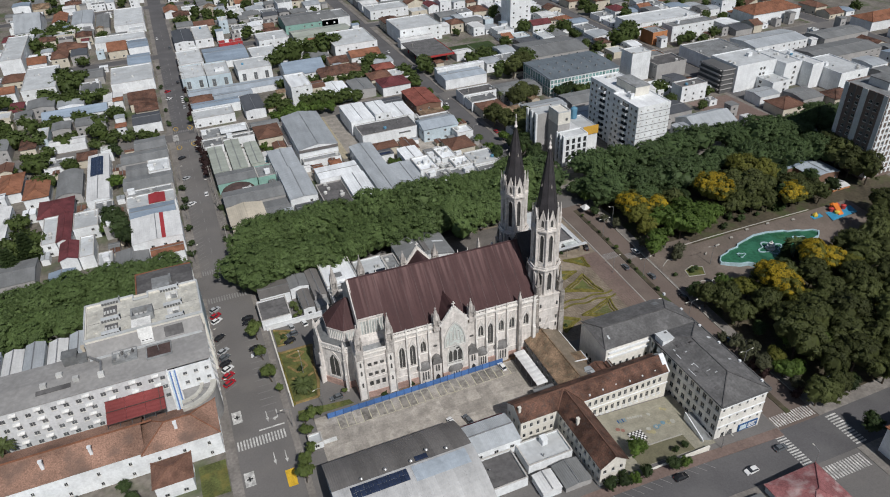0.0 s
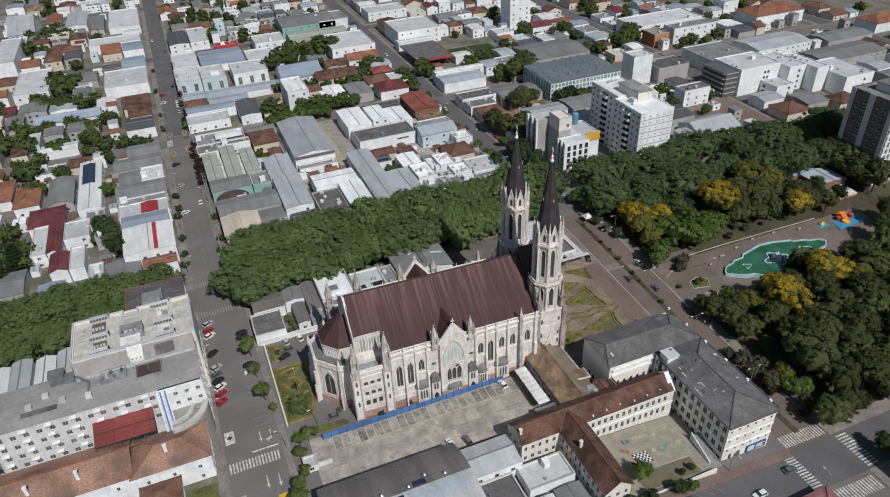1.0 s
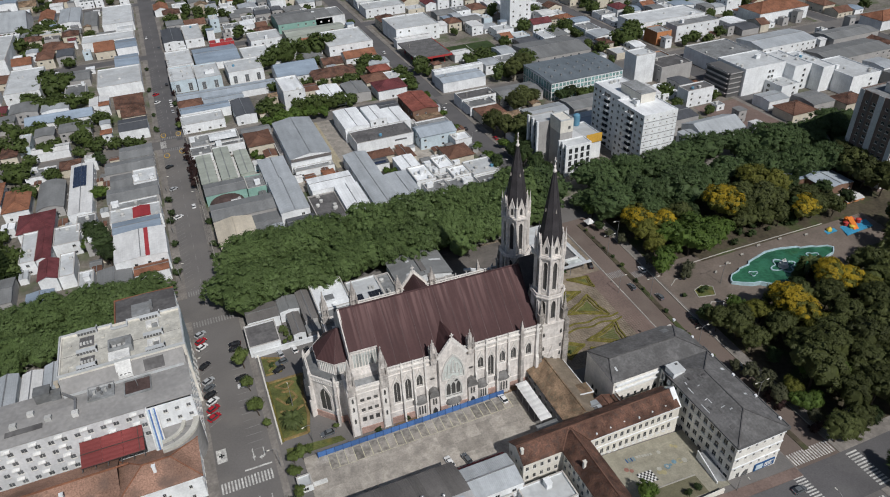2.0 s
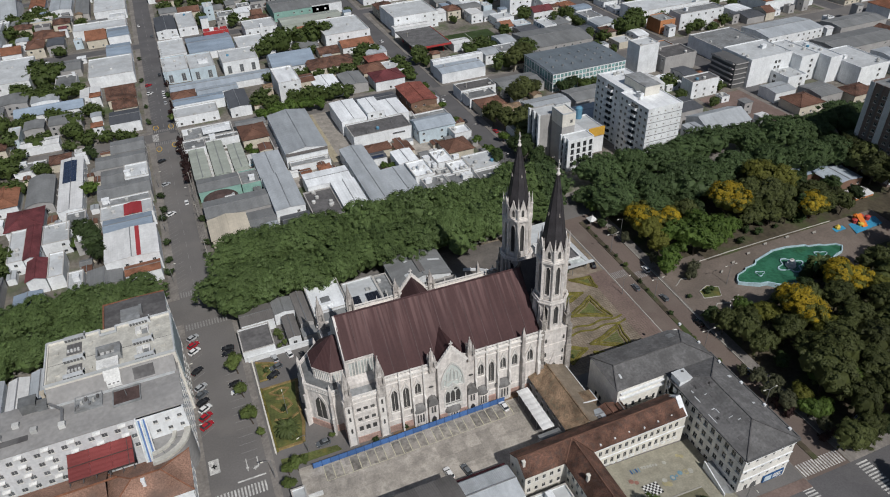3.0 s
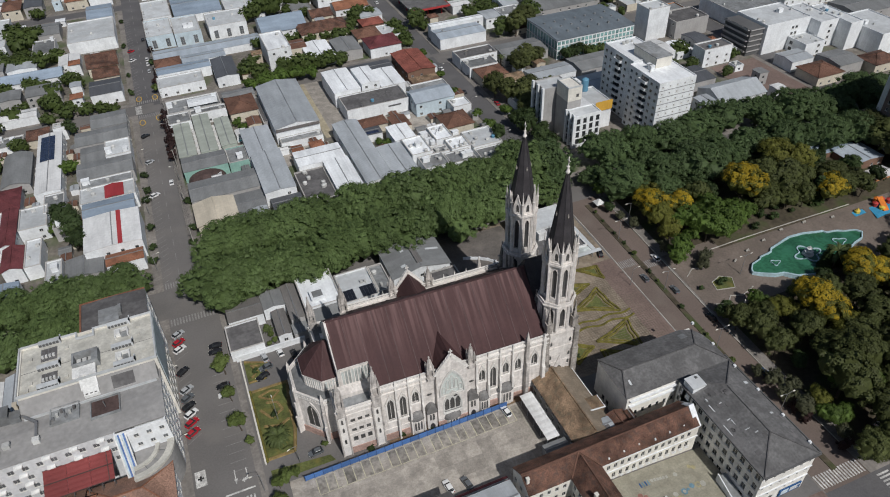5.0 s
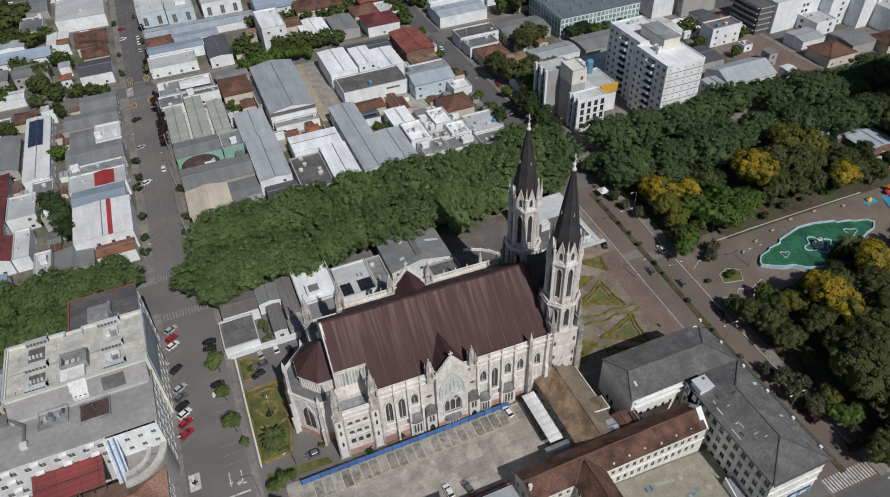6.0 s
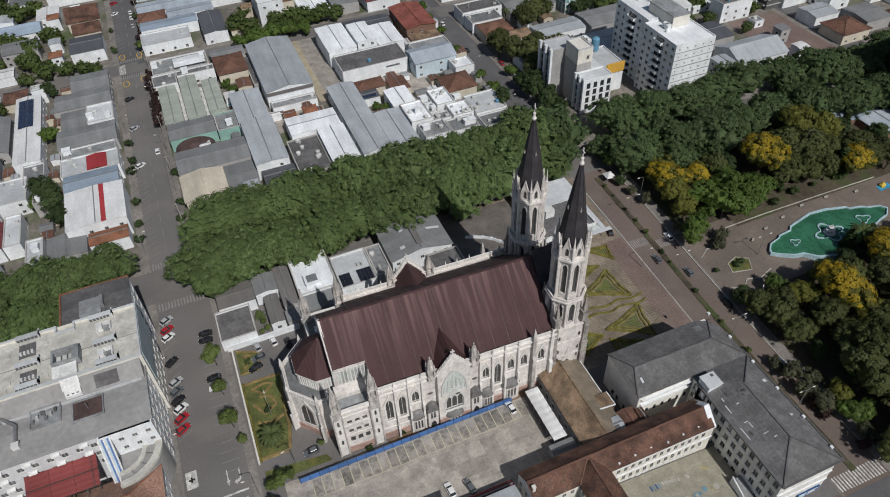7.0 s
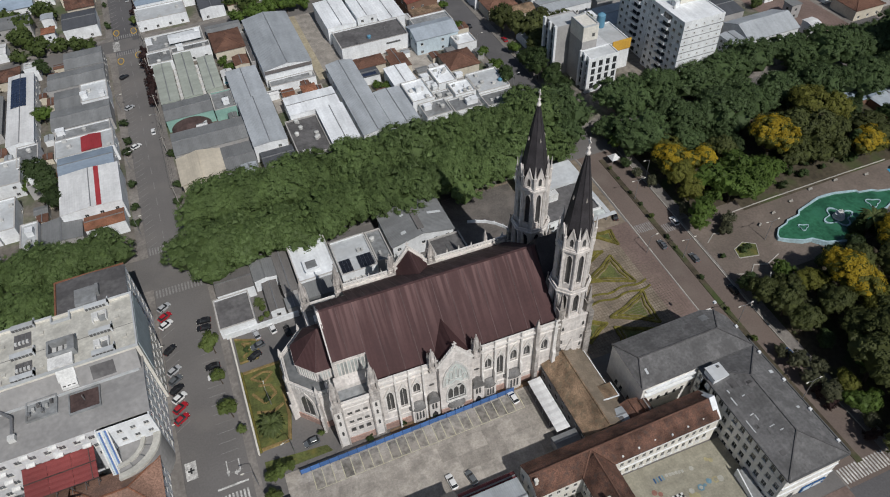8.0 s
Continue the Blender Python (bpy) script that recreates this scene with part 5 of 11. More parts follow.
    part("low_roof", Geo().loft([[(x, fy(s, 9.3), 19.3), (x, fy(s, 12.0), 18.6), (x, fy(s, 12.0), 17.2), (x, fy(s, 9.3), 17.2)] for x in (31.0, 39.8)]), M["stone"], sac, "pale sloping roof strip")
    turret(30.0, fy(s, D - 0.1), 16.5, 23.0, 29.6, 2.1)
    turret(39.4, fy(s, D - 0.1), 16.5, 24.2, 31.2, 2.3)
    for xc in (29.8, 39.2):
        ye, yf = fy(s, D + 0.2), fy(s, D + 0.75)
        pier = part("corner_pier", Geo().box(xc - 1.15, xc + 1.15, min(ye, yf), max(ye, yf), -1.3, 17.7).box(xc - 1.35, xc + 1.35, min(ye, fy(s, D + 0.95)), max(ye, fy(s, D + 0.95)), 15.9, 16.3), M["stone_light"], church, "broad pale corner pier of the sacristy")
        for z in (5.4, 10.2, 13.6):
            part("slit", Geo().panel((xc, fy(s, D + 0.78), 0), u, n, pointed(0, z, z + 1.9, 0.55), (), 0.06), M["leaded"], pier, "dark slit opening")
        for o in (-1.15, 1.15):
            part("shaft", Geo().turned(xc + o, fy(s, D + 0.8), [(0.22, -1.2), (0.22, 16.0), (0.3, 16.3), (0.04, 18.6)], 6), M["stone_mid"], pier)

# the great roof, sheet by sheet
RZ, EZ, ED = 34.0, 20.9, 15.2
for s in (-1, 1):
    panels = 14
    for i in range(panels):
        xa = 32.0 + (88.4 - 32.0) * i / panels
        xb = 32.0 + (88.4 - 32.0) * (i + 1) / panels
        dlow = 9.4 if xb < 41.0 else ED
        zl = RZ - (RZ - EZ) * dlow / ED
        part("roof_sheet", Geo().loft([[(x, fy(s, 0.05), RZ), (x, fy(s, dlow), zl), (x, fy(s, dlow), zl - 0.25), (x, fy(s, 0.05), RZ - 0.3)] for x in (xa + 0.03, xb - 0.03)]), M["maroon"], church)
        g = Geo().loft([[(x, fy(s, 0.0), RZ + 0.1), (x, fy(s, dlow + 0.02), zl + 0.1), (x, fy(s, dlow + 0.02), zl - 0.2), (x, fy(s, 0.0), RZ - 0.2)] for x in (xa - 0.09, xa + 0.09)])
        part("roof_seam", g, M["rib"], church, "paler raised roof seam")
part("ridge_cap", Geo().box(31.8, 88.6, YC - 0.25, YC + 0.25, RZ - 0.05, RZ + 0.2), M["rib"], church, "pale ridge capping")
part("gable_wall", Geo().loft([[(x, fy(-1, 9.2), 15), (x, fy(1, 9.2), 15), (x, fy(1, 9.2), 25.6), (x, YC, RZ + 0.3), (x, fy(-1, 9.2), 25.6)] for x in (31.6, 32.2)]), M["stone"], church, "choir gable wall")
# choir apse
AX = 30.6
apse = part("apse", Geo().turned(AX, YC, [(10.0, 2.6), (10.0, 15.2), (10.35, 15.3), (10.35, 15.8), (10.1, 15.9), (10.1, 16.6), (9.7, 16.6), (9.7, 15.8), (0.5, 15.8)], 8), M["stone"], church, "octagonal choir apse wall")
part("plinth", Geo().turned(AX, YC, [(10.25, -1.5), (10.25, 2.6), (9, 2.61)], 8), M["plinth"], apse)
part("terrace", Geo().turned(AX, YC, [(9.68, 15.82), (9.68, 16.0), (6.5, 16.6)], 8), M["flat_grey"], apse, "stained grey terrace round the choir")
for k in range(2, 7):
    mid = k * math.pi / 4
    ca, sa = math.cos(mid), math.sin(mid)
    part("apse_frieze", Geo().panel((AX + 10.42 * ca, YC + 10.42 * sa, 0), (-sa, ca, 0), (ca, sa, 0), oblong(-4.1, 4.1, 15.0, 16.9), [pointed(-3.4 + 0.85 * i, 15.3, 16.5, 0.5) for i in range(9)], 0.2), M["stone_light"], apse, "pierced pale stone parapet of the choir")
part("upper_wall", Geo().turned(AX, YC, [(7.0, 16.0), (7.0, 20.3), (7.35, 20.4), (7.35, 20.8), (6.5, 20.85)], 8), M["stone"], apse, "ribbed clerestory of the choir")
g = Geo()
for k in range(8):
    a = math.pi / 8 + k * math.pi / 4
    b = a + math.pi / 4
    for i in range(1, 9):
        t = i / 9
        r = 7.0 / math.cos(math.pi / 8)
        x, y = AX + r * (math.cos(a) * (1 - t) + math.cos(b) * t), YC + r * (math.sin(a) * (1 - t) + math.sin(b) * t)
        g.turned(x, y, [(0.13, 16.4), (0.13, 20.3)], 4)
    ca, sa = math.cos(a + math.pi / 8), math.sin(a + math.pi / 8)
    for i in range(5):
        part("clerestory_pane", Geo().panel((AX + 7.03 * ca, YC + 7.03 * sa, 0), (-sa, ca, 0), (ca, sa, 0), oblong(-2.3 + 0.98 * i, -1.62 + 0.98 * i, 17.2, 19.9), (), 0.06), M["glass_frost"], apse, "pale glazed clerestory panel")
part("ribs", g, M["stone_light"], apse, "thin clerestory ribs")
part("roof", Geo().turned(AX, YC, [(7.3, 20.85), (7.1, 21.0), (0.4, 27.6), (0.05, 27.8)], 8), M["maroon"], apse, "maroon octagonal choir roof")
g = Geo()
for k in range(8):
    a = math.pi / 8 + k * math.pi / 4
    g.beam((AX + 7.6 * math.cos(a), YC + 7.6 * math.sin(a), 21.05), (AX, YC, 27.8), 0.22)
part("roof_seams", g, M["rib"], apse)
for k in range(2, 7):
    mid = k * math.pi / 4
    cx, cy = AX + 10.02 * math.cos(mid), YC + 10.02 * math.sin(mid)
    deg = math.degrees(mid) + 90
    m = pose(cx, cy, 0, 0, 0, deg)
    f = Geo().panel((0, -0.2, 0), (1, 0, 0), (0, -1, 0), pointed(0, 3.2, 14.2, 4.9), [pointed(0, 4.0, 12.9, 3.5)], 0.25).box(-0.06, 0.06, -0.1, 0.1, 4.2, 12.0)
    ob = put("window", mesh_of("window", f, M["stone"]), m, church, "large pointed choir window surround")
    put("pane", mesh_of("pane", Geo().panel((0, -0.03, 0), (1, 0, 0), (0, -1, 0), pointed(0, 4.0, 12.9, 3.55), (), 0.05), M["leaded"]), m, ob, "dark leaded glass")
for k in range(2, 7):
    a = math.pi / 8 + k * math.pi / 4
    r = 10.0 / math.cos(math.pi / 8)
    g = Geo()
    c, sn = math.cos(a), math.sin(a)
    for d, z0, z1 in ((1.7, -1.2, 7.0), (1.2, 7.0, 12.5), (0.7, 12.5, 17.2)):
        g.loft([[(AX + (r + i * d - 0.3 * (1 - i)) * c - j * 0.32 * sn, YC + (r + i * d - 0.3 * (1 - i)) * sn + j * 0.32 * c, z) for i, j in ((0, -1), (1, -1), (1, 1), (0, 1))] for z in (z0, z1)])
    g.turned(AX + (r + 0.3) * c, YC + (r + 0.3) * sn, [(0.4, 17.2), (0.4, 17.8), (0.03, 19.6)], 4)
    part("buttress", g, M["stone"], church, "stepped apse buttress")


# the twin towers
def tower(cx, cy, s, dz=0.0):
    side = "S" if s < 0 else "N"
    u, n, deg = FACES[side]
    g = Geo().box(cx - 4.5, cx + 4.5, cy - 4.5, cy + 4.5, 2.6, 21.0)
    for z, o in ((21.0, 0.35), (15.2, 0.2), (9.4, 0.2)):
        g.box(cx - 4.5 - o, cx + 4.5 + o, cy - 4.5 - o, cy + 4.5 + o, z, z + 0.4)
    base = part("tower_base", g, M["stone"], church, "square tower base with string courses")
    part("plinth", Geo().box(cx - 4.75, cx + 4.75, cy - 4.75, cy + 4.75, -2.5, 2.6), M["plinth"], base)
    for i, j in ((-1, -1), (1, -1), (1, 1), (-1, 1)):
        x, y = cx + i * 4.5, cy + j * 4.5
        b = Geo().box(x - 0.9, x + 0.9, y - 0.9, y + 0.9, -2.0, 14.0).box(x - 0.7, x + 0.7, y - 0.7, y + 0.7, 14.0, 22.0)
        b.turned(x - i * 0.6, y - j * 0.6, [(0.75, 22.0), (0.75, 25.4), (0.9, 25.4), (0.9, 25.7), (0.55, 25.7), (0.05, 31.0)], 4)
        b.turned(x - i * 0.6, y - j * 0.6, [(0.18, 30.7), (0.18, 31.2), (0.03, 31.5)], 6)
        part("corner_buttress", b, M["stone_dark"], base, "corner buttress with a tall pinnacle")
    for side2 in ("S", "E", "N", "W"):
        uu, nn, dg = FACES[side2]
        ox, oy = cx + nn[0] * 4.5, cy + nn[1] * 4.5
        m = pose(ox, oy, 0, 0, 0, dg)
        if side2 in "SE":
            f = Geo().panel((0, -0.3, 0), (1, 0, 0), (0, -1, 0), [(-2.0, 1.0), (2.0, 1.0), (2.0, 6.5), (0, 12.0), (-2.0, 6.5)], [pointed(0, 1.2, 8.0, 2.6)], 0.4)
            ob = put("portal", mesh_of("portal", f, M["stone"]), m, base, "gabled pointed portal arch")
            put("door", mesh_of("door", Geo().panel((0, -0.04, 0), (1, 0, 0), (0, -1, 0), pointed(0, 1.2, 8.0, 2.7), (), 0.05), M["leaded"]), m, ob, "dark portal opening")
        for x in (-2.9, 2.9) if side2 in "SE" else (-2.2, 0, 2.2):
            for z in (4.2, 7.6, 11.0, 16.6):
                f = Geo().panel((x, -0.08, 0), (1, 0, 0), (0, -1, 0), pointed(0, z - 0.15, z + 2.0, 1.05), [pointed(0, z, z + 1.7, 0.7)], 0.12)
                f2 = Geo().panel((x, -0.03, 0), (1, 0, 0), (0, -1, 0), pointed(0, z, z + 1.7, 0.75), (), 0.05)
                ob = put("small_window", mesh_of("small_window", f, M["stone"]), m, base)
                put("pane", mesh_of("pane", f2, M["leaded"]), m, ob, "dark slit opening")
    for z0, z1, r, w0, w1, top in ((21.4, 31.0, 4.0, 22.6, 29.6, 1.5), (31.6, 44.5, 3.6, 33.2, 43.2, 1.3)):
        core = Geo().turned(cx, cy, [(r - 0.5, z0), (r - 0.5, z1)], 8)
        belfry = part("belfry", core, M["leaded"], church, "dark belfry openings behind stone shafts")
        for k in range(8):
            a = k * math.pi / 4
            c, sn = math.cos(a), math.sin(a)
            half = r * math.tan(math.pi / 8)
            g = Geo().panel((cx + r * c, cy + r * sn, 0), (-sn, c, 0), (c, sn, 0), oblong(-half, half, z0, z1), [pointed(0, w0, w1, top)], 0.45)
            g.panel((cx + (r + 0.1) * c, cy + (r + 0.1) * sn, 0), (-sn, c, 0), (c, sn, 0), pointed(0, w0 - 0.3, w1 + 0.45, top + 0.6), [pointed(0, w0, w1, top)], 0.2)
            part("belfry_face", g, M["stone"], belfry, "tower face with a tall pointed opening")
            b = a + math.pi / 8
            q = r / math.cos(math.pi / 8)
            sh = Geo().turned(cx + q * math.cos(b), cy + q * math.sin(b), [(0.38, z0), (0.38, z1 + 0.4)], 6)
            sh.turned(cx + (q + 0.3) * math.cos(b), cy + (q + 0.3) * math.sin(b), [(0.22, z0), (0.22, z1 - 2.0), (0.02, z1 + 1.6)], 6)
            part("shaft", sh, M["stone"], belfry, "slender corner shaft")
    part("gallery", Geo().turned(cx, cy, [(4.1, 30.6), (4.9, 30.9), (4.9, 31.3), (4.7, 31.3), (4.7, 32.1), (4.4, 32.1), (4.4, 31.4), (3.4, 31.4)], 8), M["stone"], church, "projecting stone gallery round the tower")
    part("gallery", Geo().turned(cx, cy, [(3.6, 44.2), (4.3, 44.6), (4.3, 45.2), (4.1, 45.2), (4.1, 45.6), (3.2, 45.6)], 8), M["stone"], church, "projecting stone gallery below the spire")
    for k in range(8):
        a = k * math.pi / 4
        c, sn = math.cos(a), math.sin(a)
        g = Geo().panel((cx + 3.7 * c, cy + 3.7 * sn, 0), (-sn, c, 0), (c, sn, 0), [(-1.35, 45.2), (1.35, 45.2), (1.35, 47.0), (0, 51.6), (-1.35, 47.0)], [pointed(0, 46.0, 48.6, 0.9)], 0.4)
        g.panel((cx + 3.85 * c, cy + 3.85 * sn, 0), (-sn, c, 0), (c, sn, 0), [(-1.5, 47.0), (0, 52.1), (1.5, 47.0), (1.2, 47.0), (0, 51.2), (-1.2, 47.0)], (), 0.3)
        part("gablet", g, M["stone"], church, "pointed stone gablet at the spire's foot")
        part("gablet_opening", Geo().panel((cx + 3.45 * c, cy + 3.45 * sn, 0), (-sn, c, 0), (c, sn, 0), pointed(0, 46.0, 48.6, 0.95), (), 0.05), M["leaded"], church)
        b = a + math.pi / 8
        q = 3.9 / math.cos(math.pi / 8)
        g = Geo().turned(cx + q * math.cos(b), cy + q * math.sin(b), [(0.3, 43.5), (0.3, 49.0), (0.4, 49.0), (0.4, 49.2), (0.25, 49.3), (0.03, 53.0)], 6)
        part("pinnacle", g, M["stone"], church, "slim pinnacle at the spire's foot")
    spire = part("spire", Geo().turned(cx, cy, [(3.45, 45.6), (3.3, 48.5), (2.3, 56.5 + dz * 0.3), (1.25, 64.5 + dz * 0.65), (0.28, 71.0 + dz)], 8), M["spire"], church, "dark slate octagonal spire")
    for k in range(8):
        b = k * math.pi / 4 + math.pi / 8
        g = Geo()
        for r0, z0, r1, z1 in ((3.55, 48.5, 2.48, 56.5 + dz * 0.3), (2.48, 56.5 + dz * 0.3, 1.35, 64.5 + dz * 0.65), (1.35, 64.5 + dz * 0.65, 0.32, 71.0 + dz)):
            g.beam((cx + r0 * math.cos(b), cy + r0 * math.sin(b), z0), (cx + r1 * math.cos(b), cy + r1 * math.sin(b), z1), 0.16)
        part("hip_roll", g, M["spire"], spire)
    for k in range(4):
        a = k * math.pi / 2
        part("lucarne", Geo().turned(cx + 2.05 * math.cos(a), cy + 2.05 * math.sin(a), [(0.2, 58.6), (0.2, 59.1), (0.02, 59.8)], 4), M["stone_dark"], spire, "tiny pale lucarne on the spire")
    g = Geo().turned(cx, cy, [(r, z + dz) for r, z in ((0.3, 70.6), (0.55, 71.2), (0.3, 71.8), (0.2, 72.4), (0.4, 72.6), (0.12, 72.9))], 8)
    g.box(cx - 0.1, cx + 0.1, cy - 0.1, cy + 0.1, 72.8 + dz, 75.2 + dz).box(cx - 0.1, cx + 0.1, cy - 0.6, cy + 0.6, 74.1 + dz, 74.35 + dz)
    part("finial", g, M["stone"], spire, "pale finial with a cross")


tower(92.8, 156.0, -1, -0.5)
tower(92.8, 178.6, 1, -3.0)
g = Geo().panel((95.5, YC, 0), (0, 1, 0), (1, 0, 0), [(-6.8, -2), (6.8, -2), (6.8, 27), (0, 37.5), (-6.8, 27)], [pointed(0, 0, 8.5, 3.0), pointed(0, 12, 21, 4.5)], 1.0)
g.box(88.2, 94.5, YC - 6.6, YC + 6.6, 0.0, 22.0)
part("west_front", g, M["stone_dark"], church, "gabled main front between the towers")
part("rose_glass", Geo().panel((95.0, YC, 0), (0, 1, 0), (1, 0, 0), pointed(0, 12, 21, 4.6), (), 0.1), M["leaded"], church, "dark great window")
part("main_door", Geo().panel((95.0, YC, 0), (0, 1, 0), (1, 0, 0), pointed(0, -1.5, 8.5, 3.1), (), 0.1), M["spire"], church, "dark main doors")
part("front_roof", Geo().loft([[(x, fy(-1, 6.4), 27.0), (x, YC, 36.4), (x, fy(1, 6.4), 27.0), (x, fy(1, 6.4), 22.0), (x, fy(-1, 6.4), 22.0)] for x in (88.5, 94.6)]), M["spire"], church, "dark roof between the towers")
# the church stands two degrees off the street grid
church.matrix_basis = Matrix.Translation((60, 158, 0)) @ Matrix.Rotation(radians(-2), 4, "Z") @ Matrix.Translation((-60, -158, 0)) @ WORLD[church]


# ---- blue hoarding along the parking court ----
fence = thing("hoarding_fence", 46, 148.3, 0, "bright blue metal hoarding fence between church and parking court", "fence")
fp = mesh_of("fence_panel", Geo().box(-1.2, 1.2, -0.03, 0.03, 0.25, 2.3).box(-1.2, 1.2, -0.06, -0.03, 2.15, 2.3).box(-1.2, 1.2, -0.06, -0.03, 0.3, 0.45), M["hoarding"])
fo = mesh_of("post", Geo().box(-0.09, 0.09, -0.12, 0.16, 0.0, 2.45), M["hoarding_post"])
for i in range(24):
    x = 18.2 + 2.43 * i
    put("fence_panel", fp, pose(x, 148.3, G(x, 148.3) + 0.2), fence)
    put("post", fo, pose(x - 1.215, 148.32, G(x, 148.3) + 0.2), fence)
whole("rubble_bed", Geo().box(41.0, 84.0, 148.6, 151.0, -1.5, 0.36), M["soil"], "reddish earth strip at the church's foot", "ground", "structure")

# ---- the school: two grey-roofed wings ----
ZS = -5.6
school = thing("school_building", 118, 124, ZS, "four-storey white school with a grey hipped roof", "school")
ws = row_of(32.0, 4, 1.9, 3.75, 1.5, 2.0, 1.05)
wsouth = row_of(16.5, 3, 5.8, 3.75, 0.8, 1.5, 1.5) + [(3.0, 2.2, 1.2, 2.2), (6.0, 2.2, 1.2, 2.2)]
windowed_walls(school, 118.0, 97.5, 134.5, 129.6, ZS, 10.9, {"W": ws, "S": wsouth}, M["wall_school"], frame_key="frame_white", label="ivory rendered wall of the east wing")
small_row = [q for q in row_of(31.0, 1, 6.4, 3.8, 0.9, 1.3, 1.3) if q[0] < 17]
windowed_walls(school, 101.8, 130.2, 132.6, 144.5, ZS + 2, 10.9, {"S": small_row, "W": [(4.5, 3.2, 1.1, 1.6), (6.6, 3.2, 1.1, 1.6), (10.0, 3.2, 1.1, 1.6)]}, M["wall_school"], frame_key="frame_dark", label="ivory rendered wall of the north wing")
EZ_ = 13.7
g = Geo().add([(117.6, 97.0, 11.0), (134.9, 97.0, 11.0), (134.9, 129.7, 11.0), (117.6, 129.7, 11.0), (126.2, 105.6, EZ_), (126.5, 121.7, EZ_)],
              [(0, 1, 4), (1, 2, 5, 4), (0, 4, 5, 3), (5, 2, 3), (0, 3, 2, 1)])
part("roof", g, M["school_roof"], school, "dark grey sheet roof of the east wing")
curve = [(134.9, 132.0), (135.1, 136.5), (134.6, 140.5), (133.0, 143.6), (129.5, 145.0)]
g = Geo().add([(101.3, 129.9, 11.0), (134.9, 129.9, 11.0)] + [(x, y, 11.0) for x, y in curve] + [(101.8, 145.0, 11.0), (104.6, 137.3, 13.3), (128.4, 137.0, 13.3)],
              [(0, 1, 9, 8), (1, 2, 9), (2, 3, 9), (3, 4, 9), (4, 5, 9), (5, 6, 9), (6, 7, 8, 9), (7, 0, 8), (0, 7, 6, 5, 4, 3, 2, 1)])
part("roof", g, M["school_roof"], school, "dark grey sheet roof of the north wing with a rounded end")
cw = Geo()
for a, b in zip(curve, curve[1:]):
    cw.prism([(a[0] - 0.3, a[1] - 0.2), (b[0] - 0.3, b[1] - 0.2), (b[0] - 0.6, b[1] - 0.5), (a[0] - 0.6, a[1] - 0.5)], ZS, 10.9)
part("curved_wall", cw, M["wall_ivory"], school, "rounded corner wall facing the street")
for a, b in (((126.2, 105.6, 13.75), (126.5, 121.7, 13.75)), ((126.2, 105.6, 13.75), (117.6, 97.0, 11.05)), ((126.2, 105.6, 13.75), (134.9, 97.0, 11.05)), ((126.5, 121.7, 13.75), (134.9, 129.6, 11.1)), ((126.5, 121.7, 13.75), (122.4, 125.5, 12.5)),
             ((104.6, 137.3, 13.35), (128.4, 137.0, 13.35)), ((104.6, 137.3, 13.35), (101.3, 129.9, 11.05)), ((104.6, 137.3, 13.35), (101.8, 145.0, 11.05)), ((128.4, 137.0, 13.35), (134.8, 130.2, 11.1)), ((128.4, 137.0, 13.35), (133.0, 143.6, 11.1))):
    part("ridge_cap", Geo().beam(a, b, 0.3), M["flat_dark"], school, "dark ridge or hip capping")
part("eave_valley", Geo().box(118.0, 134.8, 129.7, 129.9, 10.6, 11.15), M["frame_dark"], school, "dark gutter between the two roofs")


def east_z(x, y):
    return 11.0 + 2.7 * min(1, (x - 117.6) / 8.7, (134.9 - x) / 8.7, (y - 97.0) / 8.6, (129.7 - y) / 8.0)


def roof_patch(x, y, w, d, key, label, up, zf):
    """A sheet laid on a slope, w by d."""
    part("roof_patch", Geo().loft([[(x, yy, zf(x, yy) + up), (x + w, yy, zf(x + w, yy) + up), (x + w, yy, zf(x + w, yy) - 0.1), (x, yy, zf(x, yy) - 0.1)] for yy in (y, y + d)]), M[key], school, label)


def north_z(x, y):
    return 11.0 + 2.3 * min(1, (y - 129.9) / 7.3, (145.0 - y) / 7.9, (x - 101.5) / 3.2)


pr_ = random.Random(17)
for k in range(34):
    x, y = pr_.uniform(119, 132.6), pr_.uniform(100, 126)
    if abs(x - 126.3) > 1.7 and abs(east_z(x, y) - 11.0 - 2.7 * min((x - 117.6), (134.9 - x)) / 8.7) < 0.01:
        roof_patch(x, y, pr_.uniform(0.8, 1.6), pr_.uniform(0.9, 2.6), "flat_dark" if k % 3 else "school_roof", "darker replaced roof sheet", 0.025, east_z)
for x, y, w, d in ((119.2, 117.0, 0.25, 2.4), (121.0, 111.6, 0.2, 1.6), (120.2, 113.4, 0.9, 0.25), (122.0, 109.0, 1.2, 0.2), (119.6, 120.4, 0.3, 1.0), (123.4, 107.2, 0.8, 0.3), (121.6, 118.2, 0.7, 0.25), (132.6, 121.0, 1.2, 0.9), (131.6, 110.5, 0.9, 0.6), (118.6, 109.5, 0.2, 3.4)):
    roof_patch(x, y, w, d, "flat_white", "pale patch of worn roof paint", 0.04, east_z)
for x, y, w, d, key in ((121.0, 140.5, 2.6, 1.6, "flat_dark"), (118.0, 139.4, 2.0, 1.4, "flat_dark"), (124.4, 141.4, 1.8, 1.2, "flat_dark"), (114.4, 139.6, 1.6, 2.0, "flat_dark"), (127.0, 141.0, 2.2, 2.0, "flat_grey"), (104.4, 133.0, 0.6, 1.4, "flat_white"), (117.4, 134.0, 0.4, 0.7, "flat_white")):
    roof_patch(x, y, w, d, key, "patched roof sheet", 0.03, north_z)
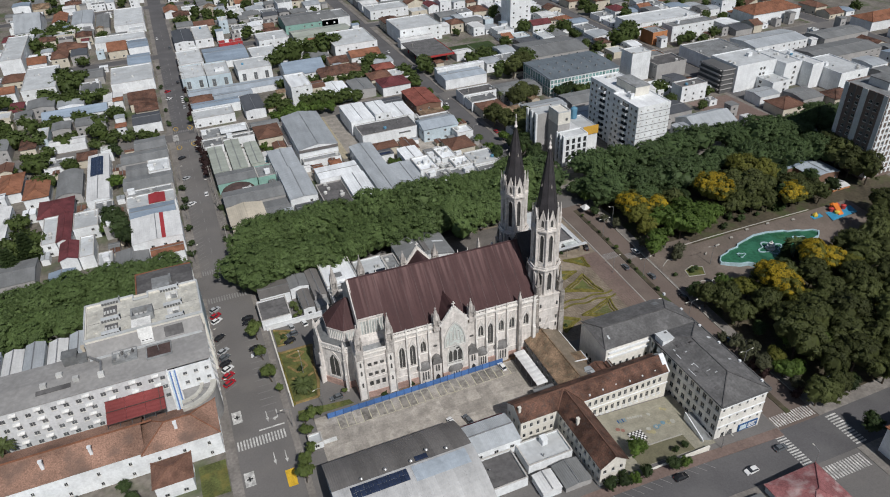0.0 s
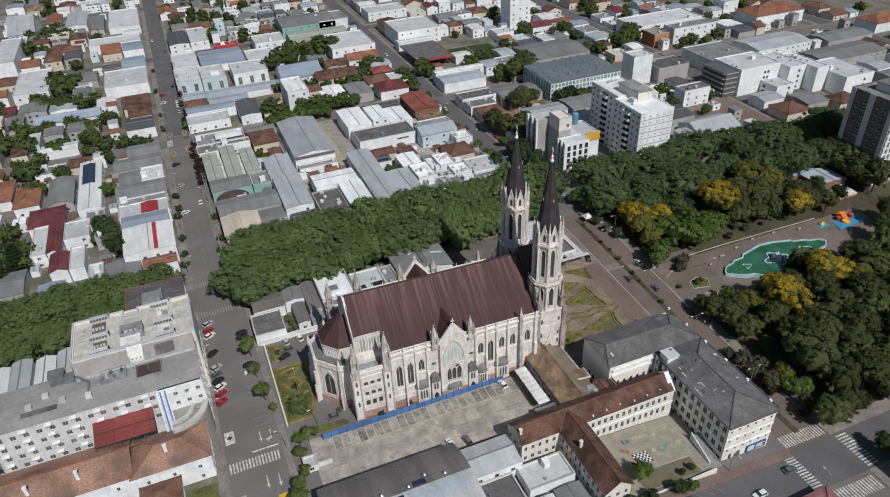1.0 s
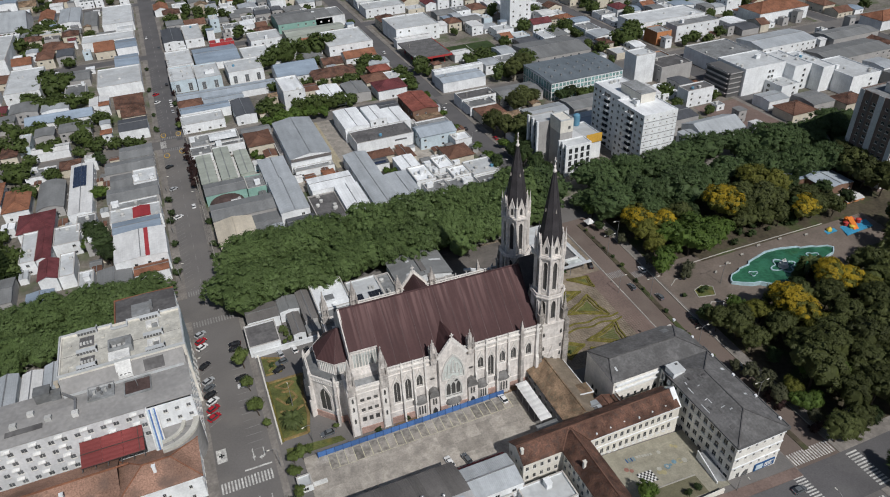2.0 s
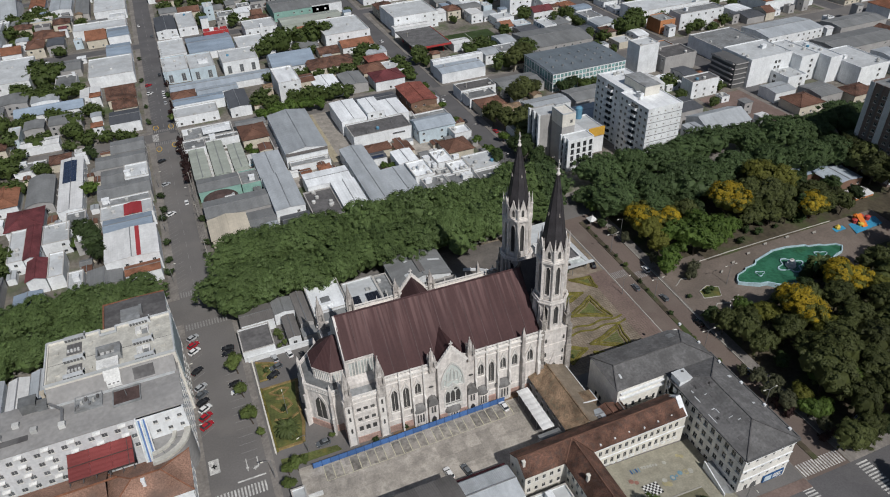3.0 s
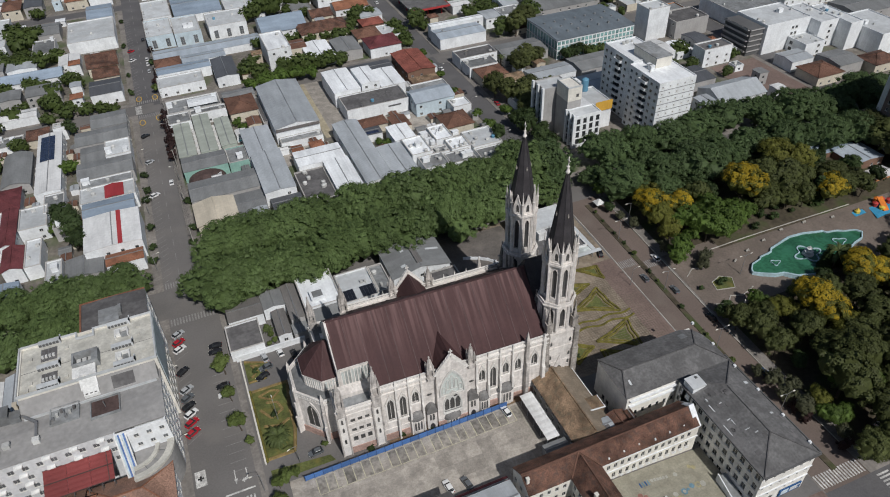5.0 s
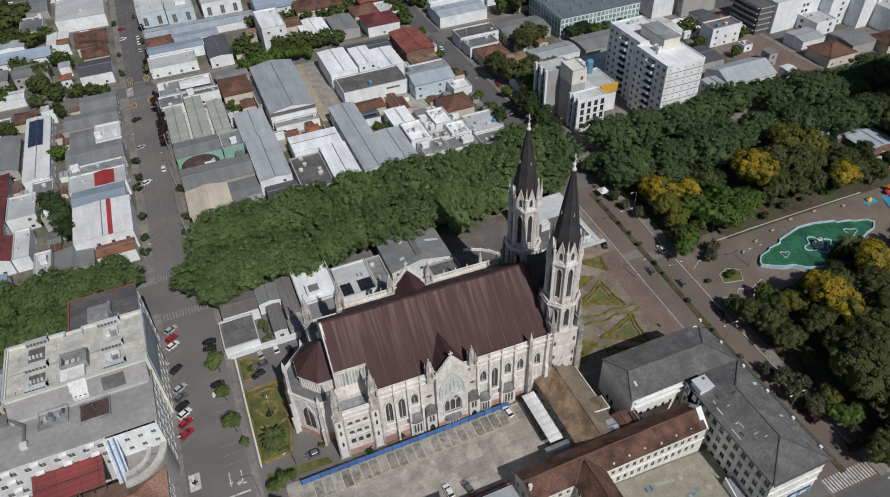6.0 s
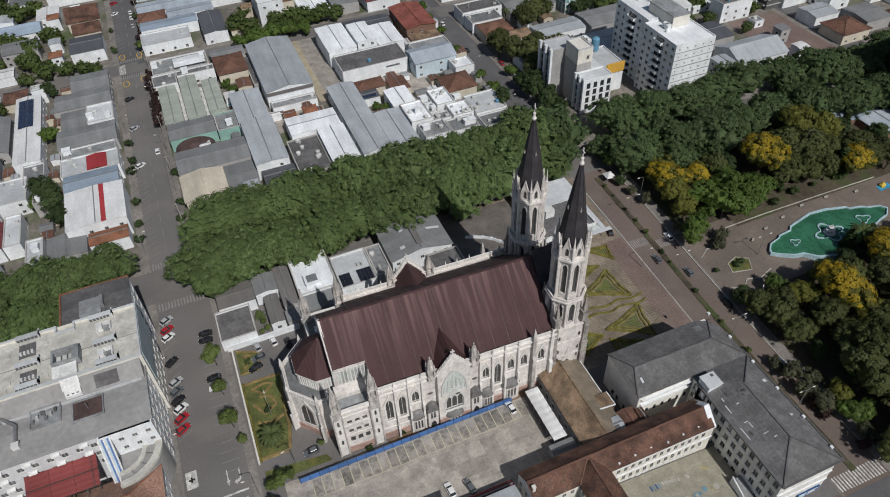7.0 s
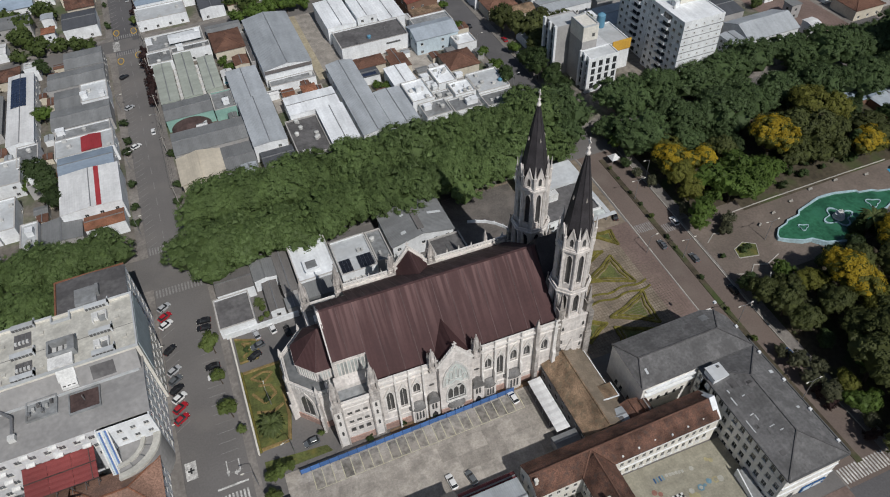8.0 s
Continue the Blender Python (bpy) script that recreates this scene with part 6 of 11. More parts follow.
for y in range(100, 146, 9):
    part("roof_vent", Geo().box(134.2, 134.9, y, y + 0.7, 11.0, 11.7), M["wall_white"], school, "small white roof vent along the eave")
gut = Geo().box(135.0, 135.3, 97.0, 132.0, 10.5, 11.15).box(117.35, 117.6, 97.0, 128.0, 10.7, 11.1).box(117.6, 135.0, 96.7, 97.0, 10.6, 11.1)
part("gutter", gut, M["frame_dark"], school, "dark eaves gutter")
st = part("stair_tower", Geo().box(118.0, 121.9, 124.3, 128.0, 4.0, 13.0), M["wall_white"], school, "white stair tower rising above the roofs")
part("roof", Geo().box(117.8, 122.1, 124.1, 128.2, 13.0, 13.3), M["flat_white"], st)
part("hatch", Geo().box(120.6, 121.2, 126.9, 127.5, 13.3, 13.6), M["frame_dark"], st)
g = Geo()
for z in (1.6, 5.4, 9.2):
    g.box(118.0, 134.5, 97.25, 97.5, z, z + 0.35)
part("string_course", g, M["wall_white"], school, "white string courses across the south front")
g = Geo().box(126.5, 133.5, 97.18, 97.4, -3.3, -0.6)
sg_ = part("sign_board", g, M["sign_blue"], school, "dark blue sign board on the south front")
for k, (x0, x1, z0, z1) in enumerate(((127.0, 129.4, -2.9, -1.0), (129.9, 133.0, -1.5, -1.1), (129.9, 132.4, -2.1, -1.75), (129.9, 132.8, -2.7, -2.4))):
    part("sign_bar", Geo().box(x0, x1, 97.12, 97.17, z0, z1), M["wall_lightblue" if k == 0 else "paint_white"], sg_)
part("entrance", Geo().panel((123.5, 97.45, ZS), (1, 0, 0), (0, -1, 0), pointed(0, 0.8, 4.6, 2.6), (), 0.1), M["frame_dark"], school, "dark arched entrance")
for z in (7.2, 9.2):
    part("ledge", Geo().box(102.6, 117.6, 129.5, 130.2, z, z + 0.35), M["wall_white"], school, "long projecting white ledge")

# the older wing with brown tiles, T-shaped
old = thing("old_school_wing", 90, 118, ZS + 2, "ivory two-storey school wing with brown tiled roofs", "school")
court_front = [(20.6 + 2.05 * k, z, 1.05, h) for k in range(14) for z, h in ((4.7, 2.1), (9.0, 1.9))] + [(1.2 + 2.2 * k, z, 1.0, 1.6) for k in range(5) for z in (2.6, 5.9, 9.4)]
windowed_walls(old, 65.5, 117.2, 115.6, 125.6, -4.5, 8.0, {"S": court_front, "W": row_of(8.4, 2, 5.5, 3.3, 1.0, 1.5, 1.2)}, M["wall_ivory"], label="ivory rendered wall")
rail_mesh = mesh_of("balustrade", Geo().box(-0.62, 0.62, -0.12, 0.0, 0.0, 0.12).box(-0.62, 0.62, -0.12, 0.0, 0.75, 0.87).box(-0.5, -0.34, -0.1, -0.02, 0.12, 0.75).box(-0.08, 0.08, -0.1, -0.02, 0.12, 0.75).box(0.34, 0.5, -0.1, -0.02, 0.12, 0.75), M["wall_white"])
for k in range(14):
    put("balustrade", rail_mesh, pose(86.62 + 2.05 * k, 117.195, -0.8), old, "white balustrade under an arcade window")
for k in range(6):
    part("roof_vent", Geo().box(88.0 + 4.6 * k, 88.4 + 4.6 * k, 117.6 + 0.25 * (k % 3), 118.0 + 0.25 * (k % 3), 8.2, 9.0), M["wall_white"], old, "small white vent on the roof edge")
part("roof", slope_roof(65.5, 117.2, 115.2, 125.6, 8.2, 2.9, "x", 0.2), M["brown_tile"], old, "long brown tiled gable roof")
for end in gable_ends(65.5, 117.2, 115.6, 125.6, 8.0, 2.9, "x"):
    part("gable", end, M["wall_ivory"], old)
windowed_walls(old, 77.6, 95.2, 85.3, 117.0, -4.5, 8.0, {"W": row_of(21.8, 3, 2.6, 3.3, 1.0, 1.5, 1.0), "S": row_of(7.7, 3, 2.6, 3.3, 1.0, 1.4, 0.9), "E": row_of(21.8, 3, 2.6, 3.3, 1.0, 1.5, 1.2)}, M["wall_ivory"], label="ivory rendered wall of the cross wing")
part("roof", slope_roof(77.6, 95.2, 85.3, 119.5, 8.2, 2.9, "y", 0.55), M["brown_tile"], old, "brown tiled roof of the cross wing")
for end in gable_ends(77.6, 95.2, 85.3, 117.0, 8.0, 2.9, "y"):
    part("gable", end, M["wall_ivory"], old)
g = Geo()
for a, b in (((65.2, 121.4, 11.15), (115.5, 121.4, 11.15)), ((81.45, 94.8, 11.15), (81.45, 120, 11.15)), ((81.45, 121.4, 11.15), (77.2, 117.0, 8.3)), ((81.45, 121.4, 11.15), (85.7, 117.0, 8.3))):
    g.beam(a, b, 0.3)
part("ridge_cap", g, M["old_tile"], old)
for x, y in ((79.0, 109.5), (66.2, 119.6)):
    part("chimney", Geo().box(x - 0.35, x + 0.35, y - 0.35, y + 0.35, 8.2, 11.4).box(x - 0.45, x + 0.45, y - 0.45, y + 0.45, 11.4, 11.6), M["wall_ivory"], old, "pale rendered chimney")
part("end_parapet", Geo().loft([[(x, 117.0, 7.6), (x, 121.4, 11.7), (x, 125.8, 7.6)] for x in (114.4, 116.0)]), M["wall_white"], old, "white parapet at the roof's end")
part("cornice", Geo().box(85.6, 115.8, 116.95, 117.197, 3.4, 3.65).box(85.6, 115.8, 116.95, 117.197, 7.55, 7.75), M["wall_white"], old, "white painted cornices")

# playground
yard = sheet("school_yard", 85.6, 117.9, 96.2, 116.8, 0.3, M["play_green"], "dull green painted school playground", "playground", skirt=0.1)
def spot(x, y, r, key, n=14, k=0):
    part("painted_shape", flat_patch(Geo(), [(x + r * math.cos(2 * math.pi * a / n), y + r * math.sin(2 * math.pi * a / n)) for a in range(n)], 0.36 + 0.002 * k), M[key], yard, "faded painted game shape")


for k, (x, y, r, key) in enumerate(((102.0, 106.4, 0.85, "faded_yellow"), (103.1, 105.9, 0.8, "faded_yellow"), (102.5, 107.3, 0.7, "faded_white"), (105.2, 107.2, 0.95, "faded_blue"), (106.5, 107.4, 0.4, "faded_blue"), (108.0, 107.9, 0.7, "faded_blue"), (109.8, 107.6, 0.9, "faded_yellow"), (111.2, 107.4, 0.8, "faded_white"), (109.8, 107.6, 0.5, "play_green"), (105.2, 107.2, 0.5, "faded_white"),
                                       (93.8, 110.2, 0.7, "faded_red"), (95.0, 109.4, 0.6, "faded_red"), (111.0, 112.9, 0.6, "faded_yellow"), (112.0, 112.3, 0.6, "faded_yellow"), (106.0, 112.2, 0.6, "faded_white"))):
    spot(x, y, r, key, 14 if k % 3 else 6, k)
for k in range(4):
    part("painted_bar", flat_patch(Geo(), rect(95.6 + 0.8 * k, 112.7, 0.4, 1.3), 0.39), M["faded_blue" if k % 2 else "sign_blue"], yard, "blue painted bar")
for k in range(6):
    part("painted_box", flat_patch(Geo(), rect(99.2 + 0.85 * k, 112.9 - 0.1 * k, 0.7, 0.8), 0.39), M["faded_white"], yard, "faded hopscotch box")
for i in range(8):
    for j in range(6):
        part("check_square", flat_patch(Geo(), rect(95.6 + i * 0.6, 104.6 + j * 0.6, 0.6, 0.6), 0.38), M["paint_black" if (i + j) % 2 else "paint_white"], yard)
part("kerb_line", Geo().loft([[(x, y, G(x, y) + z) for y, z in ((102.0, 0.2), (102.25, 0.2), (102.25, 0.55), (102.0, 0.55))] for x in (96.5, 101, 106, 110.5)]), M["kerb"], yard, "low kerb across the playground")
sheet("yard_lawn", 92.0, 110.5, 96.3, 101.9, 0.34, M["play_soil"], "worn olive ground below the playground kerb", "ground", skirt=0.05)
whole("street_wall", Geo().box(62.0, 114.0, 94.6, 94.95, -5.0, -0.9).box(62.0, 114.0, 94.5, 95.05, -0.9, -0.75), M["wall_ivory"], "ivory boundary wall along the lower street", "wall")
whole("ramp", Geo().loft([[(115.2, 107.0, -4.2), (117.7, 107.0, -4.2), (117.7, 107.0, -0.6), (115.2, 107.0, -0.6)], [(114.4, 97.6, -4.6), (117.7, 97.6, -4.6), (117.7, 97.6, -2.6), (114.4, 97.6, -2.6)]]), M["flat_grey"], "grey ramp with a white side wall beside the school", "ramp")
whole("ramp_wall", Geo().loft([[(114.9, 107.0, -4.2), (115.2, 107.0, -4.2), (115.2, 107.0, 0.5), (114.9, 107.0, 0.5)], [(114.1, 97.6, -4.6), (114.4, 97.6, -4.6), (114.4, 97.6, -1.5), (114.1, 97.6, -1.5)]]), M["wall_white"], "white side wall of the school ramp", "wall")

tan = house(84.4, 126.8, 96.0, 150.4, 5.4, "gab", "wall_grey", "tan_tile", "long hall with a weathered tan tiled roof beside the tower", name="parish_hall", axis="y", rise=2.4, sides="W", floors=3, win=(1.2, 1.7), gap=1.1, plain=False, seed=3, category="hall", base=-3.0)
part("east_slope", Geo().loft([[(90.35, y, 8.07), (96.5, y, 5.53), (96.5, y, 5.4), (90.35, y, 7.94)] for y in (126.3, 150.9)]), M["olive_tile"], tan, "paler olive-grey tiled slope")
part("barge_board", Geo().beam((84.2, 150.95, 5.5), (90.2, 150.95, 8.0), 0.22).beam((90.2, 150.95, 8.0), (96.4, 150.95, 5.5), 0.22), M["wall_grey"], tan)
part("eaves_gutter", Geo().box(96.5, 96.75, 138.0, 150.6, 5.2, 5.45), M["wall_white"], tan, "white eaves gutter")
dor = part("side_gable", Geo().loft([[(92.6, y, 6.9), (97.4, y, 6.2), (97.4, y, 3.0), (92.6, y, 6.0)] for y in (133.4, 137.6)]), M["tan_tile"], tan, "small raised side roof with a white edge")
part("flashing", Geo().beam((92.4, 133.3, 7.0), (97.4, 133.3, 6.3), 0.28).beam((97.45, 133.3, 6.25), (97.45, 137.6, 6.25), 0.2), M["wall_white"], dor)
house(96.2, 126.2, 101.3, 131.0, 5.2, "gab", "wall_grey", "brown_tile", "small brown roofed link building", name="link_building", axis="y", rise=1.0, sides="", category="shed", base=-3.0)
house(101.4, 126.6, 103.2, 130.0, 5.9, "low", "wall_beige", "brown_tile", "narrow stair head with a brown tiled roof", name="annex", axis="y", rise=0.3, sides="", category="shed", base=-3.0)
zl = house(92.6, 126.1, 96.1, 130.2, 6.3, "low", "wall_grey", "zinc", "small grey sheet roof between the wings", name="roof_link", axis="x", rise=0.3, sides="", category="shed", base=-3.0)
part("roof_hatch", Geo().box(93.6, 94.8, 126.8, 127.8, 6.62, 6.85), M["flat_dark"], zl, "dark skylight")
can = thing("car_canopy", 80.6, 139.5, 0, "long white sheet canopy on posts beside the court", "canopy")
for i in range(8):
    y = 131.6 + 2.0 * i
    part("canopy_sheet", Geo().loft([[(x, yy, 4.0 + 0.18 * (x - 78.8) / 3.7 + h) for x in (78.8, 82.5)] + [(x, yy, 3.9 + h) for x in (82.5, 78.8)] for yy, h in ((y, 0), (y + 0.95, 0.14), (y + 1.97, 0))]), M["white_sheet"], can)
for i in range(5):
    for x in (79.2, 82.2):
        part("post", Geo().box(x - 0.07, x + 0.07, 132 + 3.7 * i, 132.14 + 3.7 * i, -1.5, 3.95), M["metal"], can)
house(77.0, 127.4, 83.5, 131.0, 3.2, "low", "wall_grey", "fibre", "small grey roofed shed beside the court", name="shed", axis="x", rise=0.3, sides="", category="shed", base=-1.5)

# ---- sports hall and the yards south of the court ----
gym = thing("sports_hall", 29.5, 110.5, 0, "sports hall with a curved metal roof and solar panels", "hall")
windowed_walls(gym, 11.0, 97.5, 48.5, 126.0, -1.5, 6.8, {"W": row_of(26.3, 1, 3.8, 3, 2.0, 1.2, 1.6), "E": row_of(26.3, 1, 4.6, 3, 1.4, 1.1, 2.0)}, M["wall_lightblue"], label="pale blue rendered wall")
NP = 15


def gym_z(y):
    return 7.0 + 4.2 * (1 - ((y - 111.8) / 15.1) ** 2)


for i in range(NP):
    xa, xb = 10.5 + 38.4 * i / NP, 10.5 + 38.4 * (i + 1) / NP
    top = [(96.8 + 30.0 * k / 14, gym_z(96.8 + 30.0 * k / 14)) for k in range(15)]
    pr = top + [(a, b - 0.2) for a, b in reversed(top)]
    # the bright sheen of the southern half is put into its paler sheet colour
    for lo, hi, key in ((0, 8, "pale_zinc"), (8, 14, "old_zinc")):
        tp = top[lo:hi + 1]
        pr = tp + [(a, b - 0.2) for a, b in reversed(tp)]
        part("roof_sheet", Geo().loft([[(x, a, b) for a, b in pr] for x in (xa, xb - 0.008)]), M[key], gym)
for e in ((11.0, 11.3), (48.2, 48.5)):
    top = [(97.5 + 28.5 * k / 12, gym_z(97.5 + 28.5 * k / 12) - 0.2) for k in range(13)]
    part("gable", Geo().loft([[(x, a, b) for a, b in [(97.5, 6.8)] + top[1:-1] + [(126.0, 6.8)]] for x in e]), M["wall_lightblue"], gym)
solar_rows(gym, 15.0, 109.4, 31.0, 113.2, lambda x, y: gym_z(y) + 0.02)
solar_rows(gym, 33.2, 114.2, 37.8, 116.2, lambda x, y: gym_z(y) + 0.02)
part("new_sheet", Geo().loft([[(x, a, gym_z(a) + 0.03) for a in (108.4, 110.8, 113.2)] + [(x, a, gym_z(a) + 0.08) for a in (113.2, 110.8, 108.4)] for x in (31.4, 46.5)]), M["bluegrey_light"], gym, "newer pale blue roof sheets")
for x, y in ((18.5, 114.6), (25, 115), (32, 114.8), (42, 115), (37, 116.8)):
    part("vent", Geo().turned(x, y, [(0.3, gym_z(y) - 0.1), (0.3, gym_z(y) + 0.5), (0.5, gym_z(y) + 0.55), (0.1, gym_z(y) + 0.9)], 8), M["metal"], gym)
house(49.2, 114.2, 63.8, 124.2, 5.6, "low", "wall_white", "zinc", "white annex with a grey metal roof behind the sports hall", name="annex", axis="x", rise=1.2, sides="SE", seed=4, category="annex", base=-1.5)
house(50.0, 124.9, 64.5, 127.2, 2.4, "low", "wall_grey", "wine_tile", "narrow shed with a dark red roof at the court's edge", name="shed", axis="x", rise=0.5, sides="", category="shed", base=-1.5)
house(49.2, 103.2, 60.5, 113.6, 3.6, "flat", "wall_white", "flat_dark", "low garage with a dark flat roof", name="garage", sides="", category="garage", clutter=1, base=-1.8)
house(62.4, 106.4, 76.0, 114.6, 3.4, "flat", "wall_white", "flat_white", "low service block with a white flat roof", name="service_block", sides="S", category="annex", clutter=2, base=-2.0)
house(59.2, 114.8, 64.6, 119.0, 4.4, "flat", "wall_white", "flat_white", "small white stair block", name="stair_block", sides="S", category="annex", base=-1.5)
house(62.0, 97.5, 67.5, 103.8, 2.6, "low", "wall_white", "white_sheet", "small white roofed shed", name="shed", axis="y", rise=0.4, sides="", category="shed", base=-2.5)
house(68.5, 97.0, 76.4, 104.8, 2.0, "low", "wall_grey", "fibre", "low grey roofed shed by the school", name="shed", axis="y", rise=0.5, sides="", category="shed", base=-3.0)
house(9.6, 138.5, 13.4, 142.5, 2.6, "flat", "wall_white", "flat_white", "white gate kiosk at the parking court", name="kiosk", sides="S", category="kiosk", base=-0.2)
sheet("kiosk_slab", 13.6, 17.5, 139.3, 140.6, 0.6, M["paint_white"], "white raised slab beside the kiosk", "slab", skirt=0.6)

# ---- the hotel block beyond the western street ----
hotel = thing("hotel", -35, 184, 0, "white five-storey hotel with grey roofs and stepped wings", "hotel")
YH = 168.2
windowed_walls(hotel, -72.0, YH, -23.6, 184.5, -0.2, 19.6, {"S": [q for q in row_of(48.4, 5, 2.2, 3.5, 1.5, 1.5, 1.6) if not (q[0] > 30 and q[1] < 9)]}, M["wall_palegrey"], label="pale grey rendered wall of the front wing", glass_key="glass_grey")
windowed_walls(hotel, -23.58, YH - 1.2, -11.3, 184.5, -0.2, 19.6, {"S": [q for q in row_of(12.28, 5, 2.6, 3.5, 1.2, 1.2, 1.5) if q[1] > 9], "E": row_of(17.5, 5, 2.2, 3.5, 1.8, 2.0, 1.0)}, M["wall_white"], label="white corner wall with small paired windows", glass_key="glass_grey")
part("roof", slope_roof(-72.0, YH, -11.3, 184.5, 19.7, 0.7, "x", 0.3), M["hotel_grey"], hotel, "smooth grey low-pitched roof")
for end in gable_ends(-72.0, YH, -11.3, 184.5, 19.6, 0.7, "x"):
    part("gable", end, M["wall_white"], hotel)
part("lean_roof", Geo().loft([[(x, 184.62, 23.3), (x, 180.6, 20.55), (x, 180.6, 20.0), (x, 184.62, 20.0)] for x in (-44.5, -11.4)]), M["hotel_grey"], hotel, "sloping grey roof up to the terrace edge")
part("lean_panel", Geo().loft([[(x, 184.0, 22.93), (x, 181.2, 21.01), (x, 181.2, 20.9), (x, 184.0, 22.8)] for x in (-22.5, -17.0)]), M["flat_dark"], hotel, "darker patched roof panel")
part("roof_strip", Geo().box(-44.0, -12.0, 180.3, 180.58, 20.0, 20.75), M["flat_white"], hotel, "pale upstand along the roof")
windowed_walls(hotel, -44.5, 184.8, -10.6, 203.0, -0.2, 24.2, {"E": [q for q in row_of(18.2, 6, 2.4, 3.7, 1.6, 1.7, 1.0) if q[1] < 12], "S": []}, M["wall_ivory"], label="tall ivory wing")
# thin slab whose colour holds the blue-grey sheen of the eastern wall
part("side_cladding", Geo().box(-10.58, -10.42, 186.0, 202.8, 12.0, 23.9), M["wall_bluegrey"], hotel, "smooth blue-grey side cladding")
part("roof", Geo().box(-44.2, -10.9, 185.1, 202.7, 23.2, 23.6), M["terrace"], hotel, "pale cream stained roof terrace")
part("roof_seam", Geo().box(-44.1, -31.2, 193.35, 193.5, 23.604, 23.62).box(-24.6, -11.0, 193.0, 193.15, 23.604, 23.62), M["flat_dark"], hotel, "dark seam across the terrace")
windowed_walls(hotel, -29.2, 203.2, -11.6, 215.0, -0.2, 23.6, {"E": row_of(11.8, 6, 2.4, 3.6, 1.9, 2.0, 0.7)}, M["wall_white"], label="rear wing wall")
part("roof", slope_roof(-29.2, 203.2, -11.6, 215.0, 23.8, 0.4, "y", 0.1), M["flat_dark"], hotel, "brownish grey rear roof")
part("roof_edge", Geo().box(-29.6, -29.2, 203.2, 215.2, 23.4, 24.3).box(-29.2, -11.6, 215.0, 215.3, 23.4, 24.2), M["terracotta"], hotel, "terracotta roof edge")
part("rear_tank_slab", Geo().box(-24.4, -19.0, 203.6, 209.4, 24.1, 24.9).box(-19.0, -18.2, 205.5, 209.0, 24.1, 25.6), M["flat_grey"], hotel, "low grey tank slab on the rear roof")
lift = part("lift_house", Geo().box(-31.0, -24.6, 192.4, 193.2, 23.6, 26.2).box(-31.0, -30.5, 188.6, 192.4, 23.6, 26.2).box(-30.5, -26.2, 188.6, 189.0, 23.6, 26.2).box(-26.2, -24.6, 188.6, 192.4, 23.6, 26.2), M["flat_grey"], hotel, "open-topped grey plant enclosure")
part("plant_floor", Geo().box(-30.5, -26.2, 189.0, 192.4, 23.62, 24.2), M["flat_dark"], lift)
for k in range(3):
    part("unit", Geo().box(-30.0 + 1.4 * k, -29.0 + 1.4 * k, 190.0, 191.4, 24.2, 25.2), M["tank_white"], lift)
for z0, z1, xa, xb, ya, yb in ((25.2, 24.95, -31.2, -25.5, 188.5, 185.2), (24.2, 22.4, -29.9, -25.7, 184.55, 182.6), (22.9, 21.7, -29.4, -25.7, 182.4, 180.9)):
    part("stair_cover", Geo().loft([[(xa, y, z), (xb, y, z), (xb, y, z - 0.9), (xa, y, z - 0.9)] for y, z in ((ya, z0), (yb, z1))]), M["paint_white"], lift, "white sloping cover over the roof stair")
for k in range(3):
    part("cover_light", Geo().box(-29.0 + 1.1 * k, -28.4 + 1.1 * k, 181.1, 181.5, 21.5, 22.05), M["flat_dark"], lift)
for cx, cy in ((-18.8, 198.0), (-18.8, 188.8)):
    u = part("box_wall", Geo().box(cx - 1.8, cx + 1.8, cy + 1.2, cy + 1.5, 23.6, 24.8).box(cx - 1.8, cx - 1.5, cy - 1.4, cy + 1.2, 23.6, 24.8).box(cx + 1.5, cx + 1.8, cy - 1.4, cy + 1.2, 23.6, 24.8).box(cx - 1.5, cx - 0.3, cy - 0.6, cy + 1.2, 23.6, 24.9), M["paint_white"], hotel, "white walled skylight box")
    part("skylight", Geo().box(cx - 0.2, cx + 1.4, cy - 1.2, cy + 1.0, 23.62, 23.8), M["flat_grey"], u)
for cx, cy, w, d in ((-37.4, 198.4, 4.0, 4.6), (-37.1, 189.4, 3.8, 3.6), (-19.5, 186.4, 3.0, 1.4)):
    u = part("roof_grille", Geo().box(cx - w / 2, cx + w / 2, cy - d / 2, cy + d / 2, 23.604, 23.75), M["flat_dark"], hotel, "dark grille over a light well")
    for k in range(int(w // 0.9)):
        part("unit", Geo().box(cx - w / 2 + 0.25 + 0.9 * k, cx - w / 2 + 0.8 + 0.9 * k, cy - d * 0.3, cy - d * 0.3 + 0.9, 23.75, 24.3), M["tank_white"], u)
        part("bar", Geo().box(cx - w / 2 + 0.9 * k, cx - w / 2 + 0.1 + 0.9 * k, cy - d / 2, cy + d / 2, 23.75, 23.85), M["flat_grey"], u)
for x0, x1, y in ((-22.3, -16.4, 201.6), (-21.6, -16.0, 192.4), (-21.3, -15.8, 185.5), (-40.0, -34.4, 201.9), (-40.0, -34.4, 192.6), (-39.8, -34.4, 185.5)):
    u = part("screen_wall", Geo().box(x0, x1, y + 0.15, y + 1.5, 23.6, 24.75).box(x1 - 0.3, x1, y - 0.3, y + 2.3, 23.6, 24.75), M["flat_white"], hotel, "white roof screen with dark slots below it")
    for k in range(int((x1 - x0) // 0.85)):
        part("slot", Geo().box(x0 + 0.1 + 0.85 * k, x0 + 0.75 + 0.85 * k, y + 0.05, y + 0.148, 23.7, 24.5), M["frame_dark"], u)
